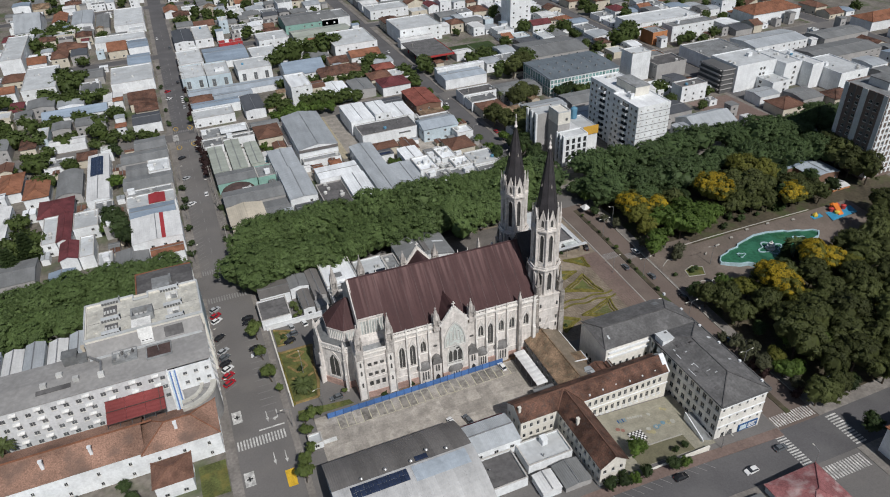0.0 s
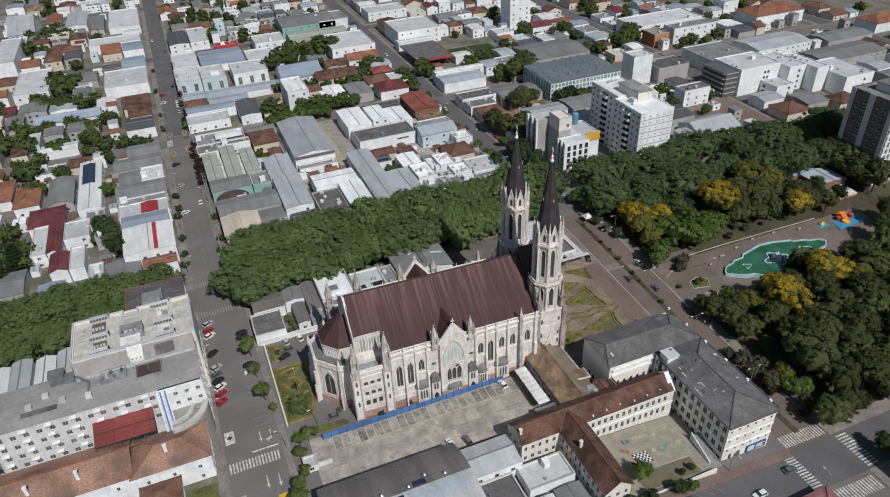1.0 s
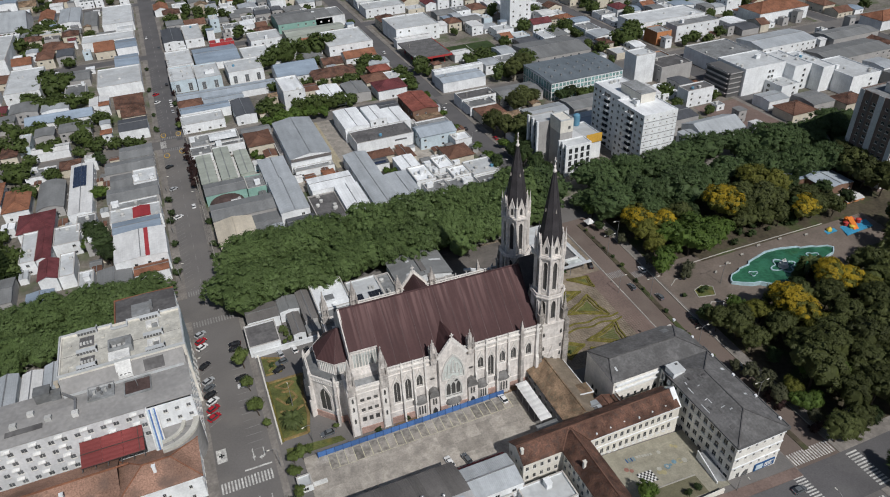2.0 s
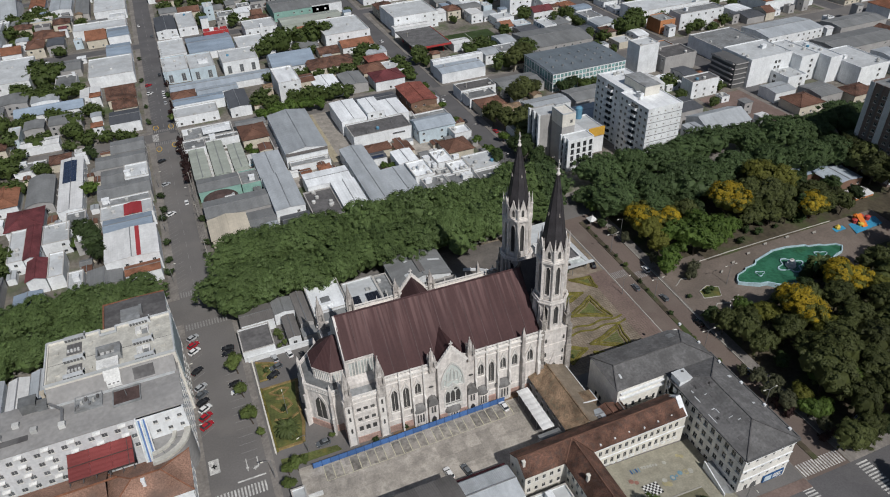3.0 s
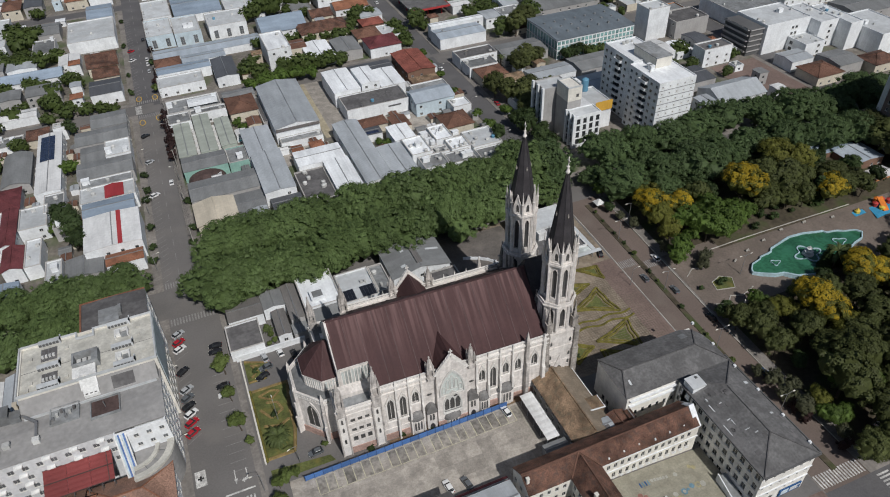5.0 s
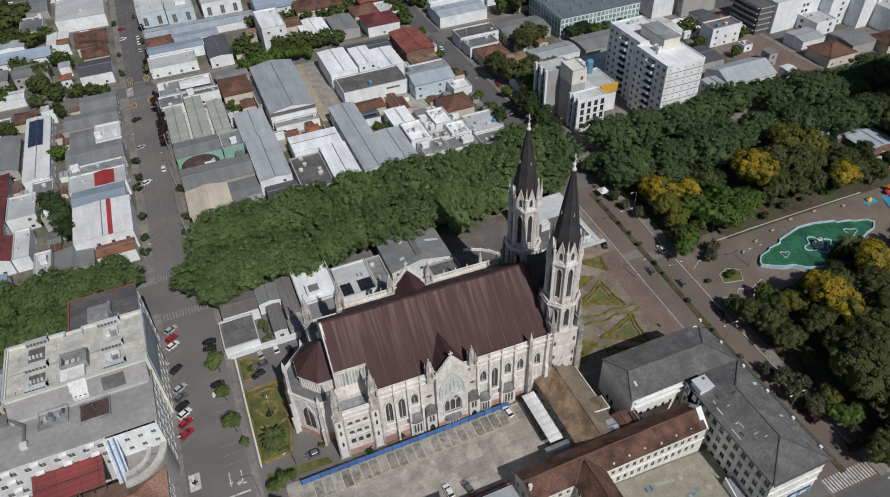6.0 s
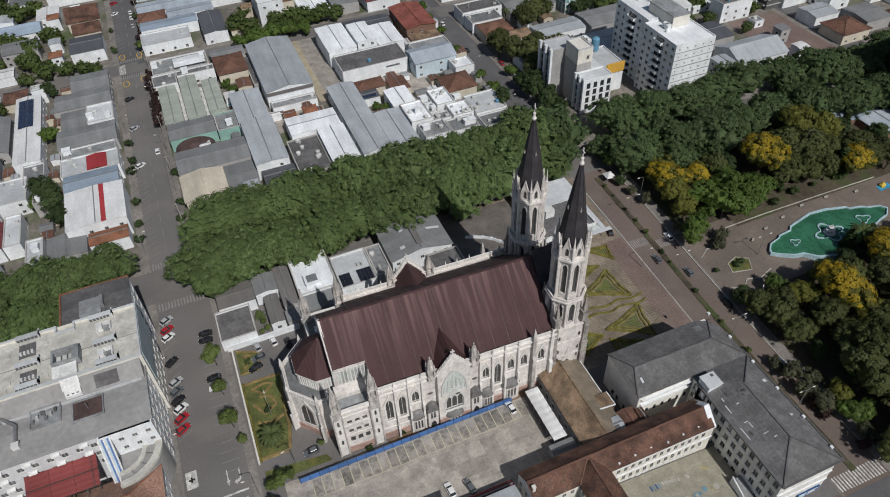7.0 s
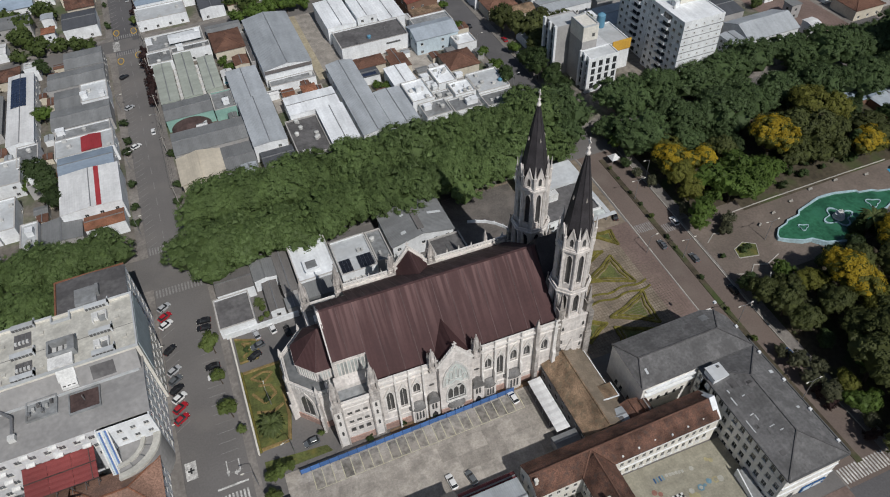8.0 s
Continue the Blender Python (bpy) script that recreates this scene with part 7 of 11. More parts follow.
for x, y in ((-14.5, 199.5), (-14.8, 196.5), (-42.0, 198.0), (-41.6, 189.0), (-42.5, 186.8), (-33.0, 188.0), (-13.5, 189.5), (-33.0, 199.0)):
    part("roof_hatch", Geo().box(x - 0.5, x + 0.5, y - 0.5, y + 0.5, 23.6, 23.95), M["terrace"], hotel)
part("parapet_cap", Geo().box(-44.6, -10.5, 184.6, 185.0, 24.0, 24.7).box(-10.9, -10.5, 185.0, 203.1, 24.0, 24.7).box(-44.6, -30.6, 202.8, 203.1, 24.0, 24.7).box(-30.6, -30.2, 200.6, 203.1, 24.0, 24.7).box(-30.2, -26.2, 200.4, 200.8, 24.0, 24.7).box(-26.2, -25.8, 200.4, 203.1, 24.0, 24.7).box(-25.8, -10.9, 202.8, 203.1, 24.0, 24.7).box(-44.9, -44.5, 185.0, 203.0, 24.0, 24.7), M["flat_white"], hotel, "white stepped parapet")
for cx, cy, w, d in ((-24.8, 176.5, 7.2, 6.0), (-34.4, 178.3, 7.0, 5.8)):
    w_ = part("roof_well", Geo().box(cx - w / 2, cx + w / 2, cy - d / 2, cy - d / 2 + 0.3, 19.8, 20.9).box(cx - w / 2, cx + w / 2, cy + d / 2 - 0.3, cy + d / 2, 19.8, 20.9).box(cx - w / 2, cx - w / 2 + 0.3, cy - d / 2 + 0.3, cy + d / 2 - 0.3, 19.8, 20.9).box(cx + w / 2 - 0.3, cx + w / 2, cy - d / 2 + 0.3, cy + d / 2 - 0.3, 19.8, 20.9), M["flat_grey"], hotel, "low walled well in the roof")
    part("well_floor", Geo().box(cx - w / 2 + 0.3, cx + w / 2 - 0.3, cy - d / 2 + 0.3, cy + d / 2 - 0.3, 20.2, 20.5), M["well_brown" if cx > -30 else "flat_grey"], w_, "stained well floor")
    part("mast", Geo().turned(cx, cy, [(0.1, 20.5), (0.1, 22.6)], 6), M["metal"], w_)
    if cx < -30:
        for k in range(6):
            part("unit", Geo().box(cx - 3 + 1.0 * k, cx - 2.4 + 1.0 * k, cy - 1.5 + (k % 3), cy - 0.7 + (k % 3), 20.5, 21.4), M[("metal", "tank_white", "flat_dark")[k % 3]], w_)
part("roof_duct", Geo().beam((-44.4, 181.6, 21.0), (-40.9, 178.0, 21.0), 0.6).beam((-40.9, 178.0, 21.0), (-40.8, 173.2, 20.8), 0.6), M["metal"], hotel, "angled metal duct across the roof")
for x, y in ((-40.8, 172.4), (-47.5, 173.5), (-52, 177), (-56, 174)):
    part("air_conditioner", Geo().box(x - 0.8, x + 0.8, y - 0.7, y + 0.7, 19.9, 21.4), M["tank_white"], hotel)
for x0, x1, y0, y1, z in ((-51.0, -47.0, 181.0, 184.4, 23.0), (-47.0, -44.6, 180.6, 183.0, 21.8), (-45.6, -44.8, 183.2, 184.2, 23.6)):
    part("plant_room", Geo().box(x0, x1, y0, y1, 19.8, z).box(x0 - 0.15, x1 + 0.15, y0 - 0.15, y1 + 0.15, z, z + 0.2), M["wall_beige" if x0 > -46 else "flat_grey"], hotel, "stained plant room on the roof")
part("roof_patch", Geo().loft([[(-58.0, y, z + 0.02), (-49.0, y, z + 0.02), (-49.0, y, z - 0.02), (-58.0, y, z - 0.02)] for y, z in ((171.2, 20.17), (173.0, 20.32))]), M["flat_dark"], hotel, "dark roof skylight strip")
# white boxed awnings along the south front
ledge = mesh_of("window_awning", Geo().loft([[(-0.95, 0, 0.25), (0.95, 0, 0.25), (0.95, 0, -0.3), (-0.95, 0, -0.3)], [(-0.95, -0.85, 0.0), (0.95, -0.85, 0.0), (0.95, -0.85, -0.3), (-0.95, -0.85, -0.3)]]), M["paint_white"])
for k in range(5):
    for i in range(8):
        x = -70.4 + 6.2 * i
        if not (x > -42.5 and k < 3) and x < -25:
            put("window_awning", ledge, pose(x, YH - 0.003, 4.4 + 3.5 * k), hotel)
# the corner terrace: a quarter round with pale rims, and a striped glazed sail
def arc(r0, r1, z0, z1, n=14):
    ring = lambda a, r: (-21.5 + r * math.cos(a), 167.0 + r * math.sin(a) * 0.9)
    return Geo().loft([[(*ring(a, r0), z0), (*ring(a, r1), z0), (*ring(a, r1), z1), (*ring(a, r0), z1)] for a in [-math.pi * 0.5 * k / n for k in range(n + 1)]])


ct = part("corner_terrace", arc(0.4, 10.2, -0.2, 11.2), M["hotel_grey"], hotel, "rounded grey terrace at the corner")
part("terrace_rim", arc(5.6, 6.6, 11.204, 11.9), M["terrace"], ct, "pale curved inner rim")
part("terrace_rim", arc(8.6, 10.3, 11.204, 12.0), M["terrace"], ct, "pale curved outer rim")
for k in (2, 4, 6):
    a = -math.pi * 0.5 * k / 8
    part("canopy_rib", Geo().beam((-21.5 + 6.7 * math.cos(a), 167 + 6.03 * math.sin(a), 11.7), (-21.5 + 9.8 * math.cos(a), 167 + 8.82 * math.sin(a), 11.7), 0.12), M["flat_grey"], ct)
for k in range(7):
    x = -23.7 + 0.42 * k
    part("facade_sail", Geo().loft([[(x, 166.9, 19.4), (x + 0.36, 166.9, 19.4), (x + 0.36, 166.7, 19.2), (x, 166.7, 19.2)], [(x + 0.2, 160.8, 9.0), (x + 0.56, 160.8, 9.0), (x + 0.56, 160.6, 9.0), (x + 0.2, 160.6, 9.0)]]), M[("paint_white", "wall_lightblue", "wall_blue")[k % 3]], hotel, "blue and white striped facade sail")
aw = thing("terrace_awning", -34.5, 163, 12, "faded dark red fabric awning over a roof terrace", "awning")
for i in range(3):
    x0, x1 = -41.8 + 5.3 * i, -36.55 + 5.3 * i
    fold = [(160.6 + 0.62 * k, 11.6 + 2.3 * k / 12 + (0.05 if k % 2 else -0.02)) for k in range(13)]
    part("awning_panel", Geo().loft([[(x0, y, z + 0.06), (x1, y, z + 0.06), (x1, y, z), (x0, y, z)] for y, z in fold]), M["awning_red"], aw)
part("frame_rail", Geo().beam((-41.8, 164.4, 13.02), (-26.0, 164.4, 13.02), 0.2).beam((-27.2, 160.6, 11.72), (-27.2, 168.0, 14.02), 0.2).beam((-41.8, 160.6, 11.7), (-26.0, 160.6, 11.7), 0.18), M["well_brown"], aw, "dark red steel rail")
for x in (-41.6, -38.4, -35.3, -32.0, -29.0, -26.2):
    part("frame", Geo().beam((x, 160.6, 8.0), (x, 160.6, 11.6), 0.15).beam((x, 160.6, 11.5), (x, 158.9, 11.0), 0.12), M["frame_dark"], aw, "dark steel frame")
for i in range(5):
    house(-52.0 - 6.4 * i, 186.5, -46.5 - 6.4 * i, 204.0, 14.5 - (i % 2), "low", "wall_white", "white_sheet" if i % 2 else "zinc", "white rear wing with pale sheet roof", name="rear_building", axis="y", rise=0.8, sides="", category="building", seed=i)

# the long terracotta roof
ter = thing("terracotta_house", -40, 153, 0, "long white building under a weathered terracotta tiled roof", "house")
windowed_walls(ter, -74.0, 149.6, -33.5, 163.5, -0.2, 8.8, {"S": row_of(40.5, 2, 1.2, 4.0, 0.9, 1.3, 7.0)}, M["wall_white"], label="white stuccoed wall")
windowed_walls(ter, -33.3, 148.4, -13.3, 161.6, -0.2, 8.8, {"S": row_of(20.0, 2, 1.2, 4.0, 0.9, 1.3, 6.0), "E": row_of(13.2, 2, 1.2, 4.0, 1.1, 1.9, 1.3)}, M["wall_white"], label="white stuccoed corner wall")
part("roof", slope_roof(-74.0, 149.6, -33.5, 164.0, 9.0, 3.4, "x", 0.5), M["worn_terracotta"], ter, "weathered terracotta tiles")
g, r = hip_roof(-33.5, 148.4, -13.3, 161.6, 9.0, 3.2)
part("roof", g, M["worn_terracotta"], ter, "browner terracotta hipped roof")
part("ridge_cap", r.beam((-74, 156.8, 12.6), (-30, 156.8, 12.6), 0.35), M["terracotta"], ter)
part("cornice", Geo().box(-33.6, -13.0, 148.0, 148.4, 8.2, 8.7).box(-74.0, -33.6, 149.2, 149.6, 8.2, 8.7), M["wall_white"], ter, "white moulded cornice")
for x, y in ((-46, 153), (-24, 152.6), (-58, 153)):
    part("chimney", Geo().box(x - 0.4, x + 0.4, y - 0.4, y + 0.4, 9.0, 13.2).box(x - 0.5, x + 0.5, y - 0.5, y + 0.5, 13.2, 13.4), M["wall_white"], ter)
house(-32.0, 138.5, -22.2, 147.0, 5.6, "hip", "wall_white", "old_tile", "small white wing with a hipped tiled roof", name="garden_wing", rise=1.8, sides="SE", seed=8)
house(-70.0, 136.0, -52.0, 146.0, 4.5, "flat", "wall_white", "flat_grey", "low white outbuilding with a flat roof", name="outbuilding", sides="S", seed=9, clutter=2)
sheet("corner_garden", -21.0, -13.6, 134.0, 145.8, 0.26, M["grass"], "small lawn beside the white corner house", "lawn", skirt=0.05)
sheet("hotel_yard", -50.0, -22.0, 128.0, 136.0, 0.26, M["court"], "pale concrete yard", "ground", skirt=0.05)


# ---- the houses between the church and the tree-lined street ----
N1 = "houses behind the church"
house(6.4, 197.9, 16.8, 209.8, 4.4, "flat", "wall_white", "flat_dark", "white corner house with a dark flat roof", group=N1, sides="W", seed=1, clutter=0)
house(8.0, 210.4, 19.0, 219.0, 4.8, "low", "wall_white", "old_zinc", "white house with a dark weathered roof under trees", group=N1, sides="", seed=11, rise=0.5)
house(19.4, 211.6, 26.4, 219.6, 4.8, "low", "wall_white", "fibre", "pale house with a grey fibre cement roof", group=N1, axis="y", rise=0.7, sides="S", seed=2)
house(21.4, 199.2, 25.6, 210.8, 3.8, "low", "wall_white", "old_zinc", "narrow white house with a dark roof beside a garden", group=N1, axis="y", rise=0.4, sides="S", seed=12)
house(26.6, 203.0, 31.0, 220.0, 5.2, "low", "wall_grey", "old_zinc", "narrow building with a dark weathered roof", group=N1, axis="y", rise=0.5, sides="S", seed=3)
house(26.2, 198.2, 30.8, 202.6, 3.4, "low", "wall_grey", "fibre", "low lean-to with a grey roof", name="lean_to", group=N1, axis="y", rise=0.3, sides="S", seed=13, category="shed")
h3 = house(31.6, 203.4, 43.6, 220.5, 7.4, "flat", "wall_white", "bright_roof", "white building with a bright flat roof and a skylight", group=N1, sides="W", seed=4, clutter=0)
part("skylight_box", Geo().box(34.6, 39.0, 206.2, 210.4, 6.85, 8.1).box(34.4, 39.2, 206.0, 210.6, 8.1, 8.25), M["wall_white"], h3, "raised white skylight box")
part("skylight", Geo().box(35.2, 38.4, 206.8, 209.8, 8.254, 8.32), M["flat_grey"], h3)
part("front_slope", Geo().loft([[(x, 203.35, 6.6), (x, 198.8, 4.4), (x, 198.8, -0.2), (x, 203.35, -0.2)] for x in (31.7, 43.5)]), M["fibre"], h3, "sloping grey front roof")
h4 = house(44.2, 201.0, 55.6, 215.6, 7.2, "flat", "wall_white", "flat_white", "white building with dark solar panels on its roof", group=N1, sides="", seed=5, clutter=2)
solar_rows(h4, 44.8, 201.5, 49.4, 207.2, lambda x, y: 6.75, key="solar_dark")
solar_rows(h4, 50.4, 201.5, 55.2, 207.2, lambda x, y: 6.75, key="solar_dark")
house(44.4, 194.6, 55.4, 200.6, 4.6, "flat", "wall_white", "flat_dark", "low walled terrace annex with a dark flat floor", name="annex", group=N1, sides="", seed=15, clutter=0, category="annex")
house(56.2, 203.4, 61.2, 217.0, 5.6, "flat", "wall_grey", "flat_grey", "narrow house with small roof sheds and a brown roof", group=N1, sides="S", seed=6, clutter=4)
h6 = house(62.2, 206.2, 82.6, 222.0, 6.4, "gab", "wall_white", "fibre_y", "wide white hall with a grey gabled sheet roof", name="hall", group=N1, axis="y", rise=2.4, sides="S", seed=7, category="hall")
part("ridge_vent", Geo().box(71.4, 73.4, 208.0, 221.0, 8.75, 9.3), M["old_zinc"], h6, "raised dark ridge strip")
for x, y, w, d in ((66.2, 209.0, 1.6, 1.2), (77.0, 214.5, 4.6, 0.9), (68.4, 216.4, 1.2, 0.8)):
    part("roof_patch", Geo().loft([[(x, yy, 6.66 + 2.4 * (1 - abs(x - 72.4) / 10.65)), (x + w, yy, 6.66 + 2.4 * (1 - abs(x + w - 72.4) / 10.65)), (x + w, yy, 6.3), (x, yy, 6.3)] for yy in (y, y + d)]), M["flat_white"], h6, "pale new roof sheet")
h7 = house(73.5, 195.8, 84.0, 205.6, 5.4, "flat", "wall_grey", "flat_dark", "grey annex with a dark flat roof and a skylight", group=N1, sides="S", seed=8, clutter=0)
part("roof_slot", Geo().box(78.0, 78.9, 198.6, 202.0, 4.852, 5.1), M["frame_dark"], h7, "long dark skylight slot")
for x in (58.5, 64.0, 69.0):
    house(x - 2.3, 186.6, x + 2.3, 192.4, 5.0, "low", "wall_grey", "old_zinc", "low grey roofed annex behind the church", name="annex", group="annexes behind the church", axis="y", rise=0.5, sides="", seed=int(x), category="annex")
sheet("rear_yard", 84.0, 111.0, 190.0, 224.5, 0.24, M["yard_tarmac"], "worn brownish asphalt yard beside the church towers", "ground", skirt=0.05)
part_wall = thing("yard_wall", 97, 208, 0, "low curved white wall with open slots in the rear yard", "wall")
bend = [(90.0, 212.2), (92.8, 211.2), (95.6, 209.8), (98.0, 208.0), (100.0, 205.6), (101.6, 202.8)]
for (xa, ya), (xb, yb) in zip(bend, bend[1:]):
    part("wall_panel", Geo().prism([(xa, ya), (xb - 0.25, yb + 0.12), (xb - 0.1, yb + 0.42), (xa + 0.15, ya + 0.3)], G(xa, ya) - 0.1, G(xa, ya) + 1.3), M["wall_white"], part_wall)
    part("post", Geo().box(xb - 0.25, xb + 0.1, yb + 0.05, yb + 0.4, G(xb, yb) - 0.1, G(xb, yb) + 1.6), M["wall_white"], part_wall)
pav = thing("street_pavilion", 122, 206, 0, "low white flat-roofed pavilion with a wide canopy", "pavilion")
windowed_walls(pav, 112.0, 197.3, 131.5, 221.0, -1.2, 4.0, {"S": row_of(19.5, 1, 1.6, 3, 1.8, 1.6, 0.8), "W": row_of(23.7, 1, 1.6, 3, 1.6, 1.4, 1.2)}, M["wall_white"])
part("roof", Geo().box(112.3, 131.2, 197.6, 211.6, 3.0, 3.6), M["flat_dark"], pav, "dark grey flat roof behind white parapets")
part("roof", Geo().box(111.8, 133.6, 212.0, 222.6, 4.05, 4.5).box(111.8, 133.7, 211.6, 211.98, 3.7, 4.7), M["flat_white"], pav, "white flat roof with a raised edge")
part("parapet_cap", Geo().box(111.9, 131.7, 197.1, 197.6, 4.003, 4.2).box(111.9, 112.4, 197.6, 211.5, 4.003, 4.2).box(131.1, 131.7, 197.6, 211.5, 4.003, 4.2), M["paint_white"], pav, "white parapet coping")
part("canopy", Geo().box(131.9, 133.4, 194.6, 211.4, 3.4, 3.65).box(112.0, 135.0, 193.0, 194.4, 3.35, 3.6).box(126.0, 126.5, 194.5, 197.0, 3.4, 3.6).box(119.0, 119.5, 194.5, 197.0, 3.4, 3.6), M["flat_white"], pav, "thin white canopy slabs")
part("canopy_glazing", Geo().box(126.6, 131.8, 194.5, 197.0, 3.42, 3.5), M["glass_frost"], pav, "frosted canopy glazing")
for x, y in ((133.0, 195.2), (133.0, 200.5), (133.0, 206.3), (126.2, 193.6), (113.0, 193.6), (119.4, 193.6)):
    part("post", Geo().turned(x, y, [(0.12, -1.6), (0.12, 3.4)], 8), M["metal"], pav)
part("roof_unit", Geo().box(117.2, 120.6, 206.4, 208.8, 3.6, 6.6).box(117.9, 119.9, 206.9, 208.3, 6.6, 6.75), M["paint_white"], pav, "white box on the roof")

# ---- the blocks across the tree-lined street, plot by plot ----
NB = "houses across the tree-lined street"
ROOFS = {
    "white": ("wall_white", "flat_white"), "grey": ("wall_grey", "fibre"), "zinc": ("wall_white", "zinc"), "bluegrey": ("wall_white", "bluegrey"), "terracotta": ("wall_white", "terracotta"),
    "brown": ("wall_cream", "brown_tile"), "salmon": ("wall_cream", "terracotta"), "solar": ("wall_white", "dark_sheet"), "red": ("wall_red", "red_sheet"), "lightblue": ("wall_lightblue", "flat_white"),
    "dark": ("wall_grey", "dark_sheet"), "teal": ("wall_teal", "fibre"), "beige": ("wall_beige", "tan_tile"), "maroon": ("wall_white", "wine_tile"), "redtile": ("wall_brick", "red_tile"), "blue": ("wall_blue", "bluegrey"),
    "orange": ("wall_orange", "flat_grey"), "green": ("wall_greenish", "green_sheet"), "cream": ("wall_cream", "flat_white"), "sheet": ("wall_white", "white_sheet"), "flatgrey": ("wall_white", "flat_grey"), "darkflat": ("wall_grey", "flat_dark"),
    "bright": ("wall_white", "bright_roof"), "creamroof": ("wall_cream", "cream_sheet"), "rust": ("wall_cream", "rust_tile"), "tealflat": ("wall_teal", "flat_grey"), "lightgable": ("wall_lightblue", "bluegrey_light"), "whitedark": ("wall_white", "flat_dark"), "dark2": ("wall_grey", "flat_dark"), "stripe": ("wall_white", "bluegrey_light"),
}
WORDS = {
    "white": "white rendered building with a pale flat roof", "grey": "grey house with a weathered fibre cement roof", "zinc": "white building with a grey metal roof", "bluegrey": "white building with a blue-grey sheet roof",
    "terracotta": "white house with an orange terracotta roof", "brown": "cream house with a brown tiled roof", "salmon": "cream house with a salmon tiled roof", "solar": "white building with a dark panelled roof",
    "red": "red painted shop with a red sheet roof", "lightblue": "pale blue rendered building with a white roof", "dark": "grey building with a dark sheet roof", "teal": "teal painted shop with a grey roof",
    "beige": "beige building with a tan tiled roof", "maroon": "white house with a dark red tiled roof", "redtile": "brick house with a faded red tiled roof", "blue": "blue and white shop with a blue-grey roof",
    "orange": "orange brick building with a flat roof", "green": "pale green building with greenish sheet roof", "cream": "cream rendered house with a pale flat roof", "sheet": "white building with a white sheet roof",
    "flatgrey": "white building with a stained grey flat roof", "darkflat": "grey building with a dark flat roof",
    "bright": "white building with a bright white membrane roof", "creamroof": "cream shop with a cream gabled sheet roof", "rust": "cream house with a rusty brown tiled roof", "tealflat": "teal shop with a stained flat roof", "lightgable": "pale blue gabled house with a grey-blue roof",
    "whitedark": "white-walled hall with a dark flat roof", "dark2": "grey office building with a dark flat roof", "stripe": "white corner shop with a pale blue-grey roof",
}
PLOTS = []


def plot(x0, y0, x1, y1, h, roof, style, axis=None, rise=None, **more):
    wall, cover = ROOFS[style]
    PLOTS.append((x0, y0, x1, y1))
    sides = more.pop("sides", "S" + (("W" if x0 > 10 else "E") if y0 < 385 else ""))
    more.setdefault("gap", 3.0 if y0 < 385 else 4.2)
    return house(x0, y0, x1, y1, h, roof, wall, cover, WORDS[style], group=NB, axis=axis, rise=rise, sides=sides, seed=len(PLOTS), clutter=more.pop("clutter", 2 if roof == "flat" else 0), category="building" if h > 7.5 else "house", **more)


# north block
plot(5.8, 264.5, 20.8, 280.0, 6.2, "gab", "creamroof", "y", 1.4)
plot(21.2, 266.5, 32.4, 282.0, 4.6, "low", "grey", "x", 0.5)
plot(5.5, 283.4, 33.0, 297.6, 5.4, "low", "grey", "x", 1.0)
teal = plot(5.0, 306.8, 23.2, 318.6, 5.4, "low", "teal", "x", 0.8, sides="")
part("arched_hood", Geo().loft([[(13.6 + r * math.cos(math.pi * k / 12), y, 0.3 + 4.6 * math.sin(math.pi * k / 12) * q) for k in range(13)] for y, r, q in ((300.0, 7.6, 0.6), (303.0, 7.8, 0.95), (306.7, 7.8, 1.0))]), M["well_brown"], teal, "dark reddish arched hood before the wall")
plot(23.6, 306.2, 32.0, 319.4, 5.2, "flat", "tealflat", sides="", clutter=2)
for x0, y0, x1, y1 in ((4.8, 319.4, 12.0, 350.2), (14.0, 319.8, 21.2, 355.6), (23.0, 321.6, 29.6, 348.4)):
    plot(x0, y0, x1, y1, 5.4, "low", "green", "y", 0.25, sides="")
for x0, n_ in ((12.5, 5), (21.6, 5)):
    link = plot(x0 - 0.3, 321.8, x0 + 1.2, 347.0, 3.4, "flat", "flatgrey", sides="", clutter=0)
    for k in range(n_):
        part("air_conditioner", Geo().box(x0 - 0.1, x0 + 1.0, 323.4 + 4.6 * k, 325.6 + 4.6 * k, 3.0, 4.4), M["paint_white"], link)
plot(3.2, 351.0, 13.4, 361.2, 6.0, "flat", "flatgrey", clutter=4)
plot(13.8, 356.4, 30.2, 361.4, 6.0, "flat", "flatgrey", clutter=4)
wn = plot(4.0, 362.2, 28.8, 376.0, 5.8, "flat", "flatgrey", clutter=7)
part("canopy_roof", slope_roof(14.0, 364.0, 27.4, 372.0, 6.6, 0.5, "x", 0.2), M["bright_roof"], wn, "bright white sheet canopy on the roof")
plot(31.2, 350.0, 44.0, 367.2, 5.2, "hip", "rust")
plot(37.2, 337.6, 43.4, 345.4, 3.8, "low", "rust", "y", 0.6, sides="")
plot(30.6, 368.4, 46.0, 376.0, 4.4, "low", "grey", "x", 0.5)
plot(44.2, 338.0, 46.4, 366.0, 3.6, "flat", "darkflat", sides="", clutter=0)
plot(32.2, 305.4, 44.8, 329.6, 6.6, "low", "zinc", "y", 0.4, sides="SW")
plot(32.8, 273.6, 45.2, 304.8, 7.4, "low", "zinc", "y", 0.5, sides="SW")
plot(34.2, 264.2, 46.0, 272.6, 4.8, "low", "dark", "x", 0.5)
big = plot(46.9, 320.6, 67.0, 367.4, 8.0, "low", "zinc", "y", 1.7, sides="")
# shade under the gable's overhang, built as a dark strip on the front
part("gable_band", Geo().box(47.0, 66.9, 320.1, 320.55, 6.6, 7.9), M["wall_darkgrey"], big, "dark band below the gable")
